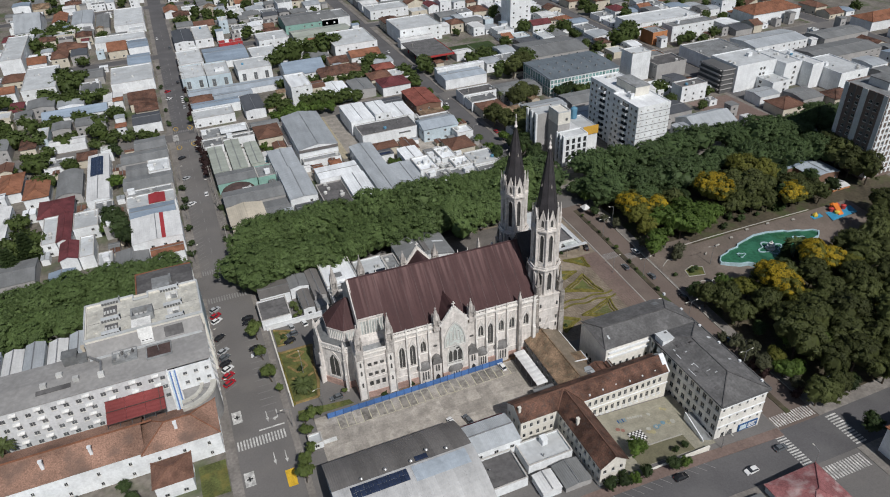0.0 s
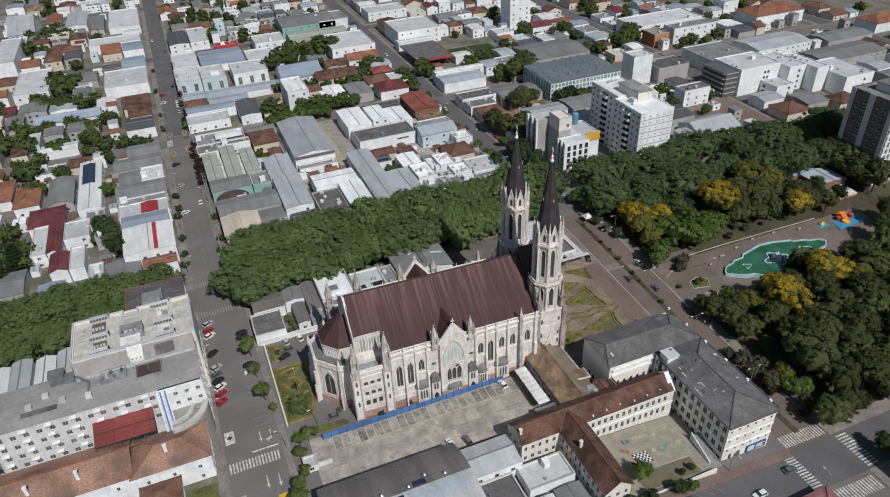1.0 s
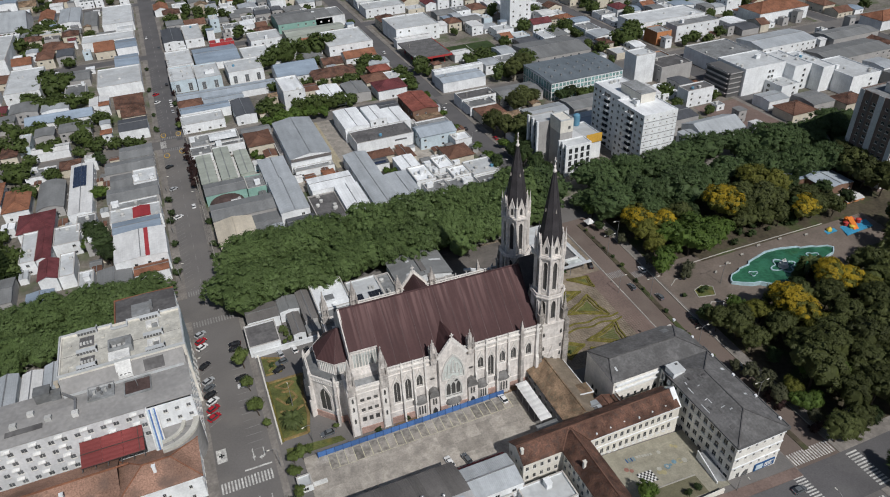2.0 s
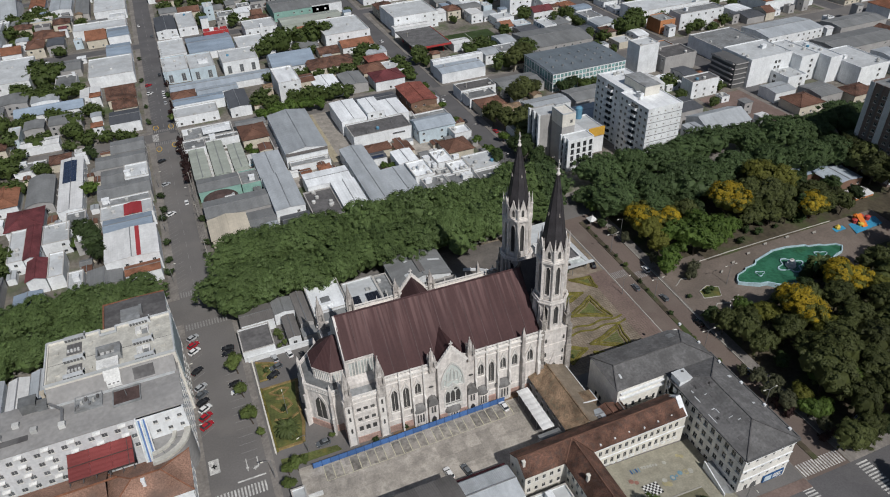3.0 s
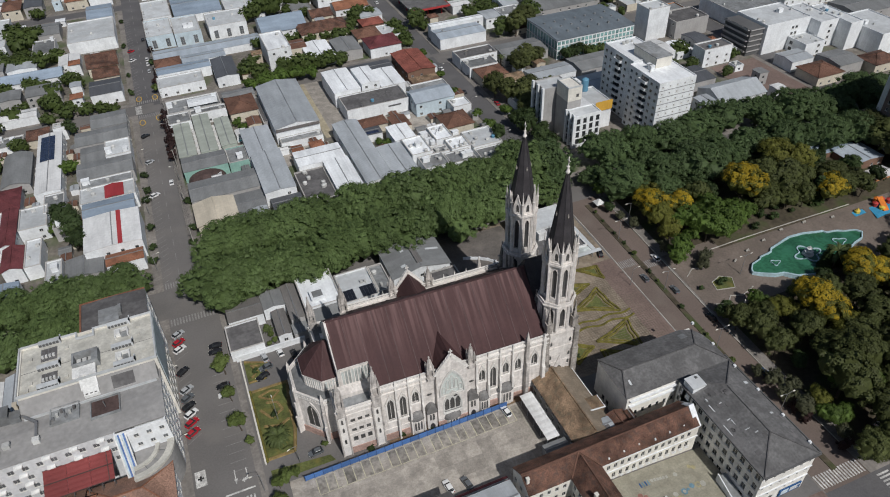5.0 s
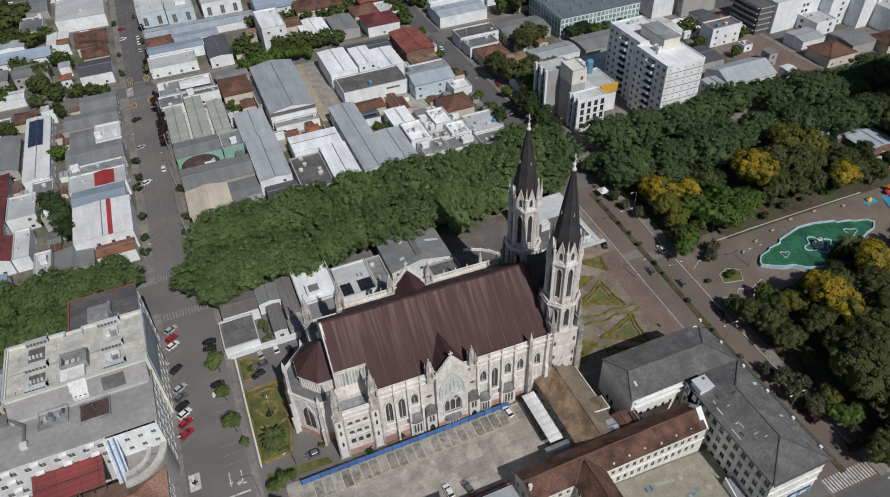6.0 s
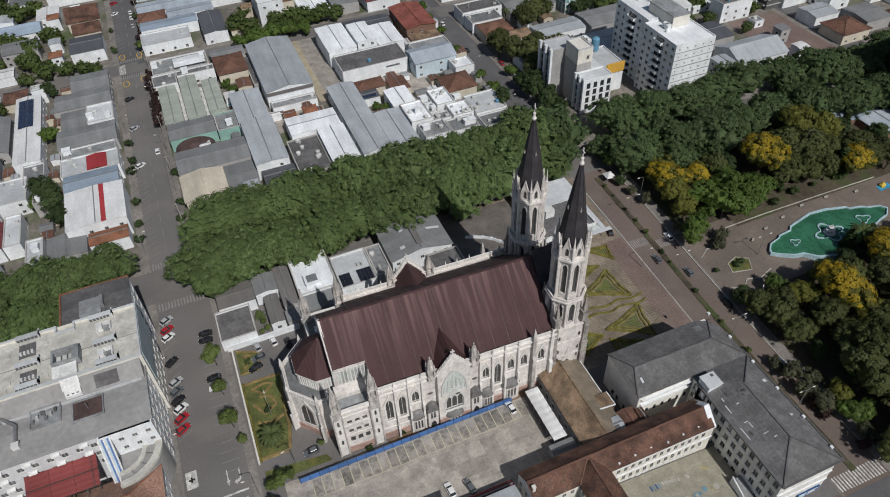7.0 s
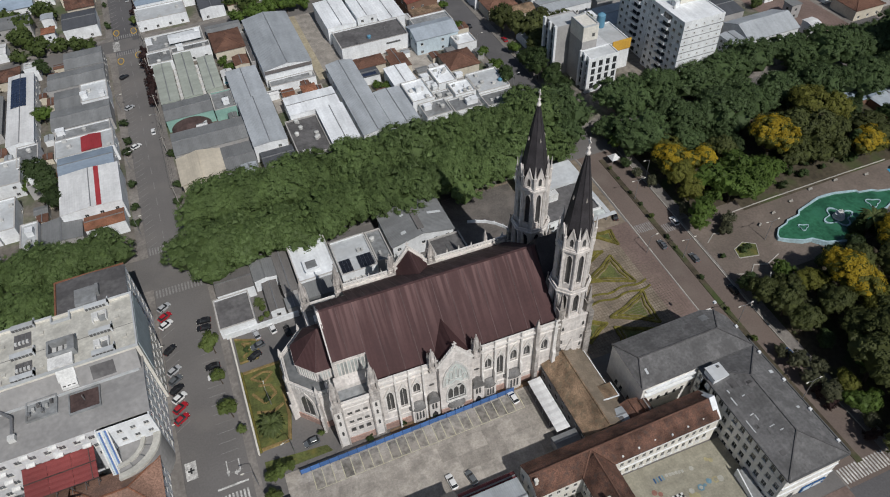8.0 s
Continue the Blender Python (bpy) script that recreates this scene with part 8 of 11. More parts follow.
plot(47.6, 314.6, 66.6, 319.9, 4.0, "flat", "flatgrey", sides="S", clutter=1)
sheet("loading_yard", 46.6, 68.2, 300.8, 314.4, 0.26, M["court"], "bare concrete loading yard before a warehouse", "yard", skirt=0.04)
plot(50.0, 301.4, 54.6, 306.4, 2.6, "low", "rust", "y", 0.3, sides="")
plot(49.6, 288.2, 69.6, 300.4, 6.5, "low", "bright", "x", 0.3, sides="")
plot(59.8, 264.4, 70.2, 287.9, 6.5, "low", "bright", "y", 0.3, sides="S")
plot(47.0, 264.4, 59.4, 287.8, 4.6, "flat", "darkflat", clutter=9)
plot(71.6, 264.0, 83.0, 316.4, 6.6, "low", "zinc", "y", 0.9)
plot(83.8, 265.6, 94.6, 290.2, 5.6, "low", "zinc", "y", 0.4, sides="")
plot(83.8, 311.4, 96.2, 318.8, 4.2, "hip", "rust", sides="")
pv = plot(84.0, 304.4, 91.4, 310.8, 4.0, "low", "solar", "x", 0.3, sides="")
solar_rows(pv, 84.3, 304.8, 91.0, 307.6, lambda x, y: 4.2 + 0.3 * (y - 304.4) / 3.2)
for r_ in ((93.0, 291.0, 102.6, 304.4, 6.0, "bright"), (95.4, 276.2, 104.6, 290.6, 6.4, "bright"), (97.4, 266.0, 108.0, 275.8, 5.2, "flatgrey"), (105.2, 282.2, 109.0, 296.0, 4.8, "flatgrey"), (109.4, 284.0, 117.4, 296.6, 6.0, "bright"),
           (105.6, 276.4, 112.4, 281.8, 4.4, "flatgrey"), (112.8, 274.6, 121.6, 283.6, 5.6, "bright"), (108.6, 265.2, 120.0, 274.0, 5.0, "flatgrey"), (122.2, 273.0, 135.8, 287.4, 5.0, "white"), (122.0, 264.0, 136.0, 272.4, 4.4, "flatgrey"), (118.0, 287.0, 121.8, 292.6, 4.0, "darkflat")):
    plot(*r_[:5], "low" if r_[5] == "bright" and r_[2] - r_[0] > 9.3 else "flat", r_[5], axis="y", rise=0.3, clutter=5)
plot(98.0, 306.0, 106.0, 317.0, 3.4, "low", "rust", "y", 0.5, sides="")
plot(118.4, 293.6, 131.6, 306.6, 4.4, "hip", "rust", rise=3.2)
plot(112.6, 316.8, 132.0, 330.0, 7.4, "gab", "lightgable", "x", 2.0)
plot(128.0, 308.0, 137.0, 316.2, 6.0, "flat", "bright", clutter=2)
df = plot(81.4, 325.2, 112.0, 340.8, 7.0, "flat", "whitedark", sides="", clutter=3)
part("slot_window", Geo().box(101.5, 108.0, 325.13, 325.18, 4.2, 5.0), M["frame_dark"], df, "narrow dark slot window")
plot(80.4, 342.6, 93.6, 368.4, 8.0, "low", "bright", "y", 0.3, sides="S")
plot(94.2, 342.4, 103.4, 361.2, 10.0, "low", "bright", "y", 0.2, sides="S")
plot(104.2, 342.0, 116.4, 362.4, 6.5, "low", "bright", "y", 0.3, sides="")
plot(118.0, 331.6, 136.0, 341.6, 4.6, "flat", "flatgrey", clutter=2)
rt = plot(120.4, 349.0, 135.2, 374.6, 7.6, "gab", "redtile", "y", 1.0)
part("terrace", Geo().box(120.4, 135.2, 342.6, 348.9, 0.0, 4.6), M["wall_brick"], rt, "low brick front with a flat top")
part("terrace_top", Geo().box(120.6, 135.0, 342.8, 348.8, 4.604, 4.75), M["tan_tile"], rt)
plot(96.0, 364.0, 118.4, 375.6, 4.6, "low", "dark", "x", 0.5)
sheet("drive", 68.2, 88.6, 318.8, 376.0, 0.24, M["court"], "bare concrete drive between warehouses", "yard", skirt=0.04)
sheet("drive_strip", 68.3, 71.9, 317.0, 376.0, 0.28, M["soil_pale"], "pale sandy strip along a warehouse", "yard", skirt=0.04)
sheet("back_court", 97.0, 118.0, 297.4, 325.0, 0.25, M["court"], "concrete back court between houses", "yard", skirt=0.04)
pool = thing("swimming_pool", 31.6, 331.5, 0, "small turquoise garden pool with a pale rim", "pool")
part("water", Geo().box(30.9, 33.4, 331.4, 334.8, 0.15, 0.3), M["pool"], pool)
part("rim", Geo().box(30.4, 33.9, 330.9, 331.4, 0.1, 0.42).box(30.4, 33.9, 334.8, 335.3, 0.1, 0.42).box(30.4, 30.9, 331.4, 334.8, 0.1, 0.42).box(33.4, 33.9, 331.4, 334.8, 0.1, 0.42), M["flat_white"], pool)

# north-west block
wr = plot(-33.4, 263.4, -13.8, 285.2, 8.2, "low", "sheet", "y", 0.6)
part("roof_stripe", Geo().loft([[(-21.8, y, 8.86), (-20.2, y, 8.76), (-20.2, y, 8.8), (-21.8, y, 8.92)] for y in (263.3, 285.3)]), M["red_sheet"], wr, "red painted strip on the white roof")
plot(-27.0, 256.0, -14.4, 262.6, 5.4, "low", "terracotta", "x", 0.7)
plot(-40.5, 254.8, -28.0, 266.5, 4.8, "low", "grey", "y", 0.7)
plot(-33.8, 286.6, -15.0, 296.8, 7.4, "low", "bluegrey", "x", 0.6)
rq = plot(-35.0, 297.8, -14.2, 309.4, 7.2, "flat", "white", clutter=3)
part("red_roof", slope_roof(-25.6, 298.4, -18.6, 307.8, 7.3, 0.5, "y", 0.1), M["red_sheet"], rq, "bright red sheet roof section")
plot(-35.0, 310.0, -15.0, 317.8, 6.0, "flat", "flatgrey", clutter=3)
plot(-36.2, 318.6, -14.2, 332.4, 5.8, "low", "grey", "x", 1.0)
plot(-34.8, 333.2, -25.0, 347.0, 5.4, "low", "grey", "x", 0.6)
plot(-24.6, 333.2, -14.2, 347.0, 6.6, "flat", "white", clutter=3)
plot(-36.8, 347.8, -14.4, 361.0, 6.2, "low", "grey", "x", 1.0)
plot(-30.0, 361.8, -14.4, 376.0, 6.4, "low", "grey", "x", 0.8)
sl = plot(-52.2, 314.8, -42.4, 366.0, 6.4, "low", "sheet", "y", 0.5)
solar_rows(sl, -50.8, 340.0, -44.2, 364.0, lambda x, y: 6.72 + 0.5 * (1 - abs(x + 47.3) / 5.0))
for r_ in ((-66, 328, -55, 355, 4.6, "barrel", "grey", "y"), (-72, 309, -58, 325, 5.4, "hip", "maroon", None), (-80, 332, -69.5, 353, 5.2, "hip", "terracotta", None), (-92, 342, -82, 364, 5.2, "hip", "terracotta", None),
           (-62.5, 281.5, -57.5, 306, 7.2, "gab", "maroon", "y"), (-69, 283, -63.2, 307, 6.4, "flat", "white", None), (-61, 267, -54.5, 280.5, 6.4, "gab", "maroon", "y"), (-54, 267, -48.5, 284, 6.0, "flat", "white", None),
           (-57, 291, -47, 306, 6.4, "flat", "white", None), (-48.5, 300, -41, 313, 6.2, "flat", "flatgrey", None), (-96, 288, -84, 328, 5.4, "low", "sheet", "y"), (-84, 260, -70, 277, 4.6, "low", "grey", "x"), (-47, 256, -41.5, 268, 5.6, "flat", "white", None)):
    plot(*r_[:7], axis=r_[7])
# the far western rows
for r_ in ((-73, 393, -55, 402, 4.4, "low", "sheet", "x"), (-80, 403, -74, 421, 5.6, "flat", "lightblue", None), (-87, 394, -79.5, 409, 5.2, "hip", "brown", None), (-79, 437, -44, 449, 4.2, "gab", "bluegrey", "x"),
           (-46, 450, -35, 464, 4.4, "low", "sheet", "y"), (-93, 481, -73, 528, 9.2, "flat", "white", None), (-112, 549, -98, 612, 11.0, "flat", "white", None), (-96, 552, -84, 566, 5.0, "gab", "terracotta", "x"),
           (-41, 473, -15, 508, 7.2, "flat", "white", None), (-31, 436, -15.5, 455, 5.4, "gab", "brown", "x"), (-28, 421, -15.5, 433, 5.4, "gab", "brown", "x"), (-30, 399, -15, 416, 6.0, "low", "solar", "x"),
           (-30, 511, -15, 535, 6.4, "low", "bluegrey", "x"), (-43, 553, -30, 572, 6.0, "gab", "salmon", "x"), (-52, 575, -16, 594, 7.0, "flat", "white", None), (-29, 552, -15, 572, 6.6, "low", "bluegrey", "x"),
           (-38, 618, -15, 676, 7.2, "flat", "white", None), (-52, 625, -42, 672, 5.4, "low", "grey", "y"), (-71, 645, -55, 692, 5.6, "low", "zinc", "y"), (-86, 660, -75, 690, 6.0, "gab", "terracotta", "y"), (-112, 640, -93, 686, 6.2, "gab", "zinc", "x"),
           (-60, 470, -48, 492, 5.4, "flat", "flatgrey", None), (-62, 500, -46, 520, 5.0, "low", "grey", "x")):
    plot(*r_[:7], axis=r_[7])
# the far northern rows
for r_ in ((1.5, 459, 16.5, 486, 8.2, "flat", "lightblue"), (17.0, 457, 32.0, 484, 8.2, "flat", "lightblue"), (36.5, 457.5, 58.5, 481, 8.4, "flat", "white")):
    plot(*r_, floors=1, win=(2.4, 4.8), gap=2.6, plain=False, glass_key="glass_grey", clutter=4)
for r_ in ((2, 393.5, 25, 407, 5.4, "flat", "white", None), (31, 391.5, 42.4, 416.5, 5.8, "low", "solar", "y"), (44, 392, 54, 402, 4.4, "low", "rust", "x"), (3, 409.5, 30.4, 418.5, 5.6, "low", "bluegrey", "x"), (3, 421, 16, 431, 5.0, "hip", "rust", None), (17, 422, 40, 431, 4.6, "low", "stripe", "x"),
           (3, 433, 62, 446, 4.2, "low", "stripe", "x"), (2, 492, 18.5, 524, 7.2, "flat", "white", None), (20, 493, 49, 527, 5.0, "low", "bluegrey", "x"),
           (3, 549, 17, 584, 6.2, "low", "solar", "y"), (18, 549, 31, 588, 6.4, "flat", "white", None), (33, 528.5, 50, 536.5, 7.0, "flat", "red", None), (2, 648, 13, 668, 5.4, "gab", "terracotta", "y"), (50.5, 487, 69, 511, 6.2, "flat", "white", None),
           (60, 515, 82, 536, 8.6, "flat", "white", None), (86, 549, 128, 580, 7.2, "low", "teal", "x"), (86, 518, 130, 536, 6.4, "low", "green", "x"), (115, 549, 138, 575, 8.0, "flat", "flatgrey", None), (106, 474, 137, 510, 9.0, "flat", "white", None),
           (113, 458, 134, 471, 4.6, "gab", "terracotta", "x"), (64, 438, 90, 462, 6.2, "gab", "bluegrey", "x"), (84, 425, 112, 441, 6.2, "hip", "brown", None), (60, 399, 72.6, 424, 12.0, "flat", "bright", None), (80.4, 393, 95, 416, 5.0, "low", "bright", "y"),
           (96.4, 393, 110, 413, 5.4, "low", "grey", "y"), (120, 424, 133, 434, 5.2, "hip", "redtile", None), (113.5, 389.5, 131.4, 404.5, 6.0, "hip", "maroon", None), (112, 408, 126, 421, 5.0, "hip", "rust", None), (73, 410, 83, 422, 5.6, "low", "rust", "x"),
           (157, 556, 190, 576, 7.2, "flat", "white", None), (157, 482, 190, 514, 11.0, "flat", "white", None), (154, 472.5, 180, 480, 6.0, "low", "sheet", "x"), (152, 382.5, 180, 397, 6.2, "low", "stripe", "x"), (153, 399, 186, 404, 7.4, "low", "bright", "x"),
           (151.6, 354.0, 173.0, 365.0, 6.6, "flat", "whitedark", None), (152.0, 343.0, 168.0, 353.0, 6.0, "flat", "flatgrey", None), (153.6, 331.0, 167.6, 342.0, 5.2, "hip", "rust", None), (159.0, 322.6, 173.0, 330.2, 5.0, "gab", "beige", "x"), (174.4, 347, 200, 364, 5.2, "low", "grey", "x"), (176, 318, 200, 330, 4.8, "low", "zinc", "x"), (202, 316, 228, 332, 5.0, "low", "grey", "x"), (196, 296, 226, 312, 4.6, "low", "zinc", "x"), (220, 394, 262, 426, 6.2, "low", "grey", "x"),
           (258.5, 341, 272, 352.5, 18.0, "flat", "white", None), (274, 336, 296, 352, 10.0, "flat", "dark2", None), (232, 312, 256, 330, 6.2, "low", "sheet", "x"), (314, 416, 372, 440, 9.2, "flat", "white", None), (299, 258, 315, 272, 5.0, "hip", "rust", None), (317, 262, 332, 278, 5.6, "low", "grey", "x"), (334, 256, 350, 268, 5.0, "hip", "brown", None), (300, 276, 314, 288, 5.4, "low", "zinc", "x"), (314, 394, 326, 408, 9.2, "flat", "orange", None), (278, 354, 294, 364, 9.0, "flat", "orange", None),
           (330, 394, 366, 406, 11.0, "flat", "flatgrey", None), (403, 394, 448, 416, 9.0, "hip", "terracotta", None), (376, 306, 428, 328, 6.2, "low", "grey", "x"), (410, 335, 450, 352, 6.0, "low", "grey", "x"), (466, 346, 508, 364, 7.0, "hip", "terracotta", None),
           (264, 299.5, 281.6, 308.5, 10.0, "flat", "whitedark", None), (241, 258, 267, 275, 5.2, "gab", "zinc", "x"), (236, 280, 256, 296, 5.0, "low", "dark", "x"), (245, 478, 262, 494, 28.0, "flat", "white", None), (313, 330, 345, 364, 9.0, "flat", "flatgrey", None), (355, 340, 400, 364, 7.0, "low", "zinc", "x")):
    plot(*r_[:7], axis=r_[7])

# the filling station with a red fascia
fuel = thing("fuel_station", 165, 448, 0, "filling station with a grey flat canopy and red fascia", "station")
PLOTS.append((151, 426, 181, 472))
part("canopy", Geo().box(152.6, 177.6, 430, 467, 5.6, 6.3), M["school_roof"], fuel, "grey ribbed flat canopy")
part("fascia", Geo().box(152.2, 178.0, 429.6, 429.95, 5.3, 6.5).box(177.65, 178.0, 430, 467, 5.3, 6.5), M["wall_red"], fuel, "red fascia")
for x in (156, 165, 174):
    for y in (434, 448, 462):
        part("post", Geo().box(x - 0.3, x + 0.3, y - 0.3, y + 0.3, 0, 5.6), M["wall_red"], fuel)
part("shop", Geo().box(160, 176, 450, 464, 0, 4.6), M["wall_grey"], fuel, "grey shop under the canopy")
sign = part("price_sign", Geo().box(151.0, 152.0, 427.0, 429.0, 0, 9.0), M["paint_white"], fuel, "tall white price sign")
part("red_panel", Geo().box(150.9, 152.1, 426.9, 429.1, 2.0, 4.6), M["wall_red"], sign)
house(179, 428, 191, 438, 5.0, "low", "wall_white", "white_sheet", "white shed beside the filling station", group=NB, sides="S", seed=91)
PLOTS.append((179, 428, 191, 438))
field = sheet("sports_pitch", 182, 218, 443, 460, 0.25, M["leaf_dark"], "fenced dark green artificial sports pitch", "pitch", skirt=0.1)
PLOTS.append((180, 440, 220, 463))
part("touchline", flat_patch(flat_patch(Geo(), rect(200, 444.5, 36, 0.3), 0.3), rect(200, 451.5, 0.3, 14), 0.3), M["line_white"], field)

# market hall with a glazed front
gl = thing("glass_hall", 226, 358, 0, "long market hall with a glazed pale green front and grey roof", "hall")
PLOTS.append((201, 340, 252, 378))
windowed_walls(gl, 202.5, 342.0, 250.5, 376.0, -0.2, 11.2, {"S": row_of(48.0, 4, 0.6, 2.6, 1.9, 2.0, 0.45, 0.3), "W": row_of(34.0, 2, 0.6, 5.2, 2.6, 4.7, 0.3, 0.3)}, M["wall_white"], plain=True, glass_key="glass_pale")
part("roof", slope_roof(202.5, 342.0, 250.5, 376.0, 11.3, 0.8, "x", 0.4), M["slate_sheet"], gl, "dark blue-grey sheet roof")
for k in range(7):
    for y in (349, 356, 363):
        part("roof_vent", Geo().box(206 + 6.4 * k, 206.9 + 6.4 * k, y, y + 0.9, 11.6, 12.6), M["metal"], gl)

# tall buildings on the eastern side
def slots(length, z0, z1, step, w):
    """Tall narrow window slots along a wall."""
    n = max(1, int(length // step))
    off = (length - n * step) / 2 + step / 2
    return [(off + k * step, z0, w, z1 - z0) for k in range(n)]


apt = thing("apartment_block", 207, 262, 0, "white nine-storey apartment block with stacked balconies", "apartments")
PLOTS.append((193, 245, 222, 296))
for (x0, y0, x1, y1, z) in ((197.6, 270.4, 214.0, 293.0, 29.5), (195.4, 248.6, 213.8, 270.0, 29.0)):
    w = [q for q in row_of(y1 - y0, 9, 1.0, 3.15, 1.5, 1.3, 2.0) if not 0.34 < q[0] / (y1 - y0) < 0.72]
    w += [((y1 - y0) * 0.53, 0.8 + 3.15 * k, 5.2, 2.1) for k in range(9)]
    windowed_walls(apt, x0, y0, x1, y1, -0.2, z, {"S": row_of(x1 - x0, 9, 1.5, 3.15, 0.7, 0.6, 3.0), "W": w}, M["wall_white"], plain=True)
    part("roof", Geo().box(x0 + 0.3, x1 - 0.3, y0 + 0.3, y1 - 0.3, z - 0.9, z - 0.5), M["bright_roof"], apt)
    for k in range(8):
        part("string_course", Geo().box(x0, x1, y0 - 0.12, y0 - 0.002, 3.2 + 3.15 * k, 3.4 + 3.15 * k), M["flat_grey"], apt)
slab = mesh_of("balcony", Geo().box(-1.5, 0, -2.6, 2.6, -0.2, 0).box(-1.5, -1.38, -2.6, 2.6, 0, 0.95).box(-1.38, 0, -2.6, -2.5, 0, 0.95).box(-1.38, 0, 2.5, 2.6, 0, 0.95), M["wall_white"])
for k in range(8):
    for x, y in ((197.6, 281.0), (195.4, 258.9)):
        put("balcony", slab, pose(x - 0.003, y, 3.7 + 3.15 * k), apt)
lift = part("lift_house", Geo().box(202.8, 210.8, 262.0, 278.0, 28.6, 33.0), M["wall_ivory"], apt, "tall pale lift house")
part("roof", Geo().box(202.6, 211.0, 261.8, 278.2, 33.0, 33.3), M["flat_grey"], apt)
roof_clutter(apt, random.Random(5), 197, 250, 202, 269, 28.5, 4)
roof_clutter(apt, random.Random(6), 199, 280, 213, 292, 29.0, 5)

mid = thing("office_block", 166, 262, 0, "grey and white office block with dark vertical windows", "building")
PLOTS.append((154, 257, 190, 290))
for (x0, y0, x1, y1, z, w, ss, ws) in ((158.0, 277.4, 170.6, 287.0, 22.0, "wall_grey", [], row_of(9.6, 6, 2.0, 3.3, 3.4, 2.3, 0.9, 0.5)), (164.0, 260.4, 176.6, 267.6, 15.6, "wall_white", row_of(12.6, 4, 2.6, 3.2, 1.7, 2.3, 0.9, 0.8), row_of(7.2, 4, 2.6, 3.2, 2.5, 2.3, 0.9, 0.5)), (176.8, 270.6, 189.0, 287.0, 12.6, "wall_white", [], [])):
    windowed_walls(mid, x0, y0, x1, y1, -0.4, z, {"S": ss, "W": ws}, M[w], plain=True, frame_key="frame_dark")
    part("roof", Geo().box(x0 + 0.3, x1 - 0.3, y0 + 0.3, y1 - 0.3, z - 0.9, z - 0.5), M["flat_white"], mid)
part("rear_roof", Geo().box(170.8, 176.6, 267.8, 287.0, 0.0, 15.0), M["wall_palegrey"], mid, "pale grey roof block behind the front rooms")
part("stair_base", Geo().box(164.0, 170.6, 267.8, 277.2, 0.0, 19.0), M["wall_grey"], mid, "grey stair tower base")
part("stair_head", Geo().box(163.9, 170.7, 267.7, 277.3, 19.0, 25.0), M["wall_ivory"], mid, "tall cream stair tower")
part("stair_parapet", Geo().box(163.9, 170.7, 267.7, 268.1, 25.0, 25.6).box(163.9, 164.3, 268.1, 277.3, 25.0, 25.6).box(170.3, 170.7, 268.1, 277.3, 25.0, 25.6).box(164.3, 170.3, 276.9, 277.3, 25.0, 25.6), M["flat_white"], mid, "white stair tower parapet")
part("stair_window", Geo().box(168.0, 169.2, 267.6, 267.695, 20.6, 22.0), M["frame_dark"], mid)
part("orange_wall", Geo().box(180.4, 189.0, 270.1, 270.5, 9.2, 13.6), M["wall_amber"], mid, "amber painted parapet wall")
part("water_tank", Geo().turned(183.8, 285.4, [(1.3, 11.8), (1.6, 12.6), (1.7, 17.6), (1.3, 18.0), (0.3, 18.6)], 12), M["tank_blue"], mid, "tall blue water tank")
for y in (277.9, 282.2, 286.5):
    part("pier", Geo().box(157.0, 157.97, y - 0.7, y + 0.7, 0, 22.4), M["wall_white"], mid, "white projecting pier")
for y in (260.9, 264.1, 267.3):
    part("pier", Geo().box(163.1, 163.97, y - 0.5, y + 0.5, 0, 15.9), M["wall_white"], mid, "white projecting pier")

boxes = thing("white_block", 320, 300, 0, "large white blocky building with dark glazed balconies", "building")
PLOTS.append((291, 255, 376, 325))
for (x0, y0, x1, y1, z, wk) in ((302, 299, 331, 322, 16.0, "wall_white"), (331.2, 292, 343.6, 318, 15.0, "wall_white"), (343.8, 284, 352.4, 312, 15.0, "wall_white"), (352.6, 271, 374, 300, 12.0, "wall_white"), (318, 286, 331, 298.8, 7.5, "wall_white")):
    windowed_walls(boxes, x0, y0, x1, y1, -0.3, z, {"S": [q for q in row_of(x1 - x0, int(z // 3.2), 1.6, 3.2, 1.7, 1.6, 0.5) if (x1 - x0) * 0.6 < q[0] < (x1 - x0) * 0.78], "W": [(3.0, 1.2 + 3.2 * k, 2.2, 1.8) for k in range(int(z // 3.4))]}, M[wk], plain=True)
    part("roof", Geo().box(x0 + 0.3, x1 - 0.3, y0 + 0.3, y1 - 0.3, z - 0.9, z - 0.5), M["flat_white"], boxes)
    roof_clutter(boxes, random.Random(int(x0)), x0, y0, x1, y1, z - 0.5, 5)
part("glazed_wing", Geo().box(293.0, 301.8, 301.0, 320.0, -0.2, 14.6), M["frame_dark"], boxes, "dark glazed balcony wing")
for k in range(5):
    part("balcony", Geo().box(291.6, 292.98, 301.5, 319.5, 2.4 + 2.9 * k, 2.7 + 2.9 * k).box(291.6, 291.7, 301.5, 319.5, 2.7 + 2.9 * k, 3.5 + 2.9 * k), M["wall_grey"], boxes, "grey balcony slab")
    part("ledge", Geo().box(293.0, 301.9, 300.4, 300.98, 2.4 + 2.9 * k, 2.8 + 2.9 * k), M["wall_grey"], boxes)
sheet("paved_court", 268, 296, 256, 298, 0.24, M["brown_paving"], "reddish brown paved court with parked cars", "yard", skirt=0.04)
PLOTS.append((284, 256, 296, 298))

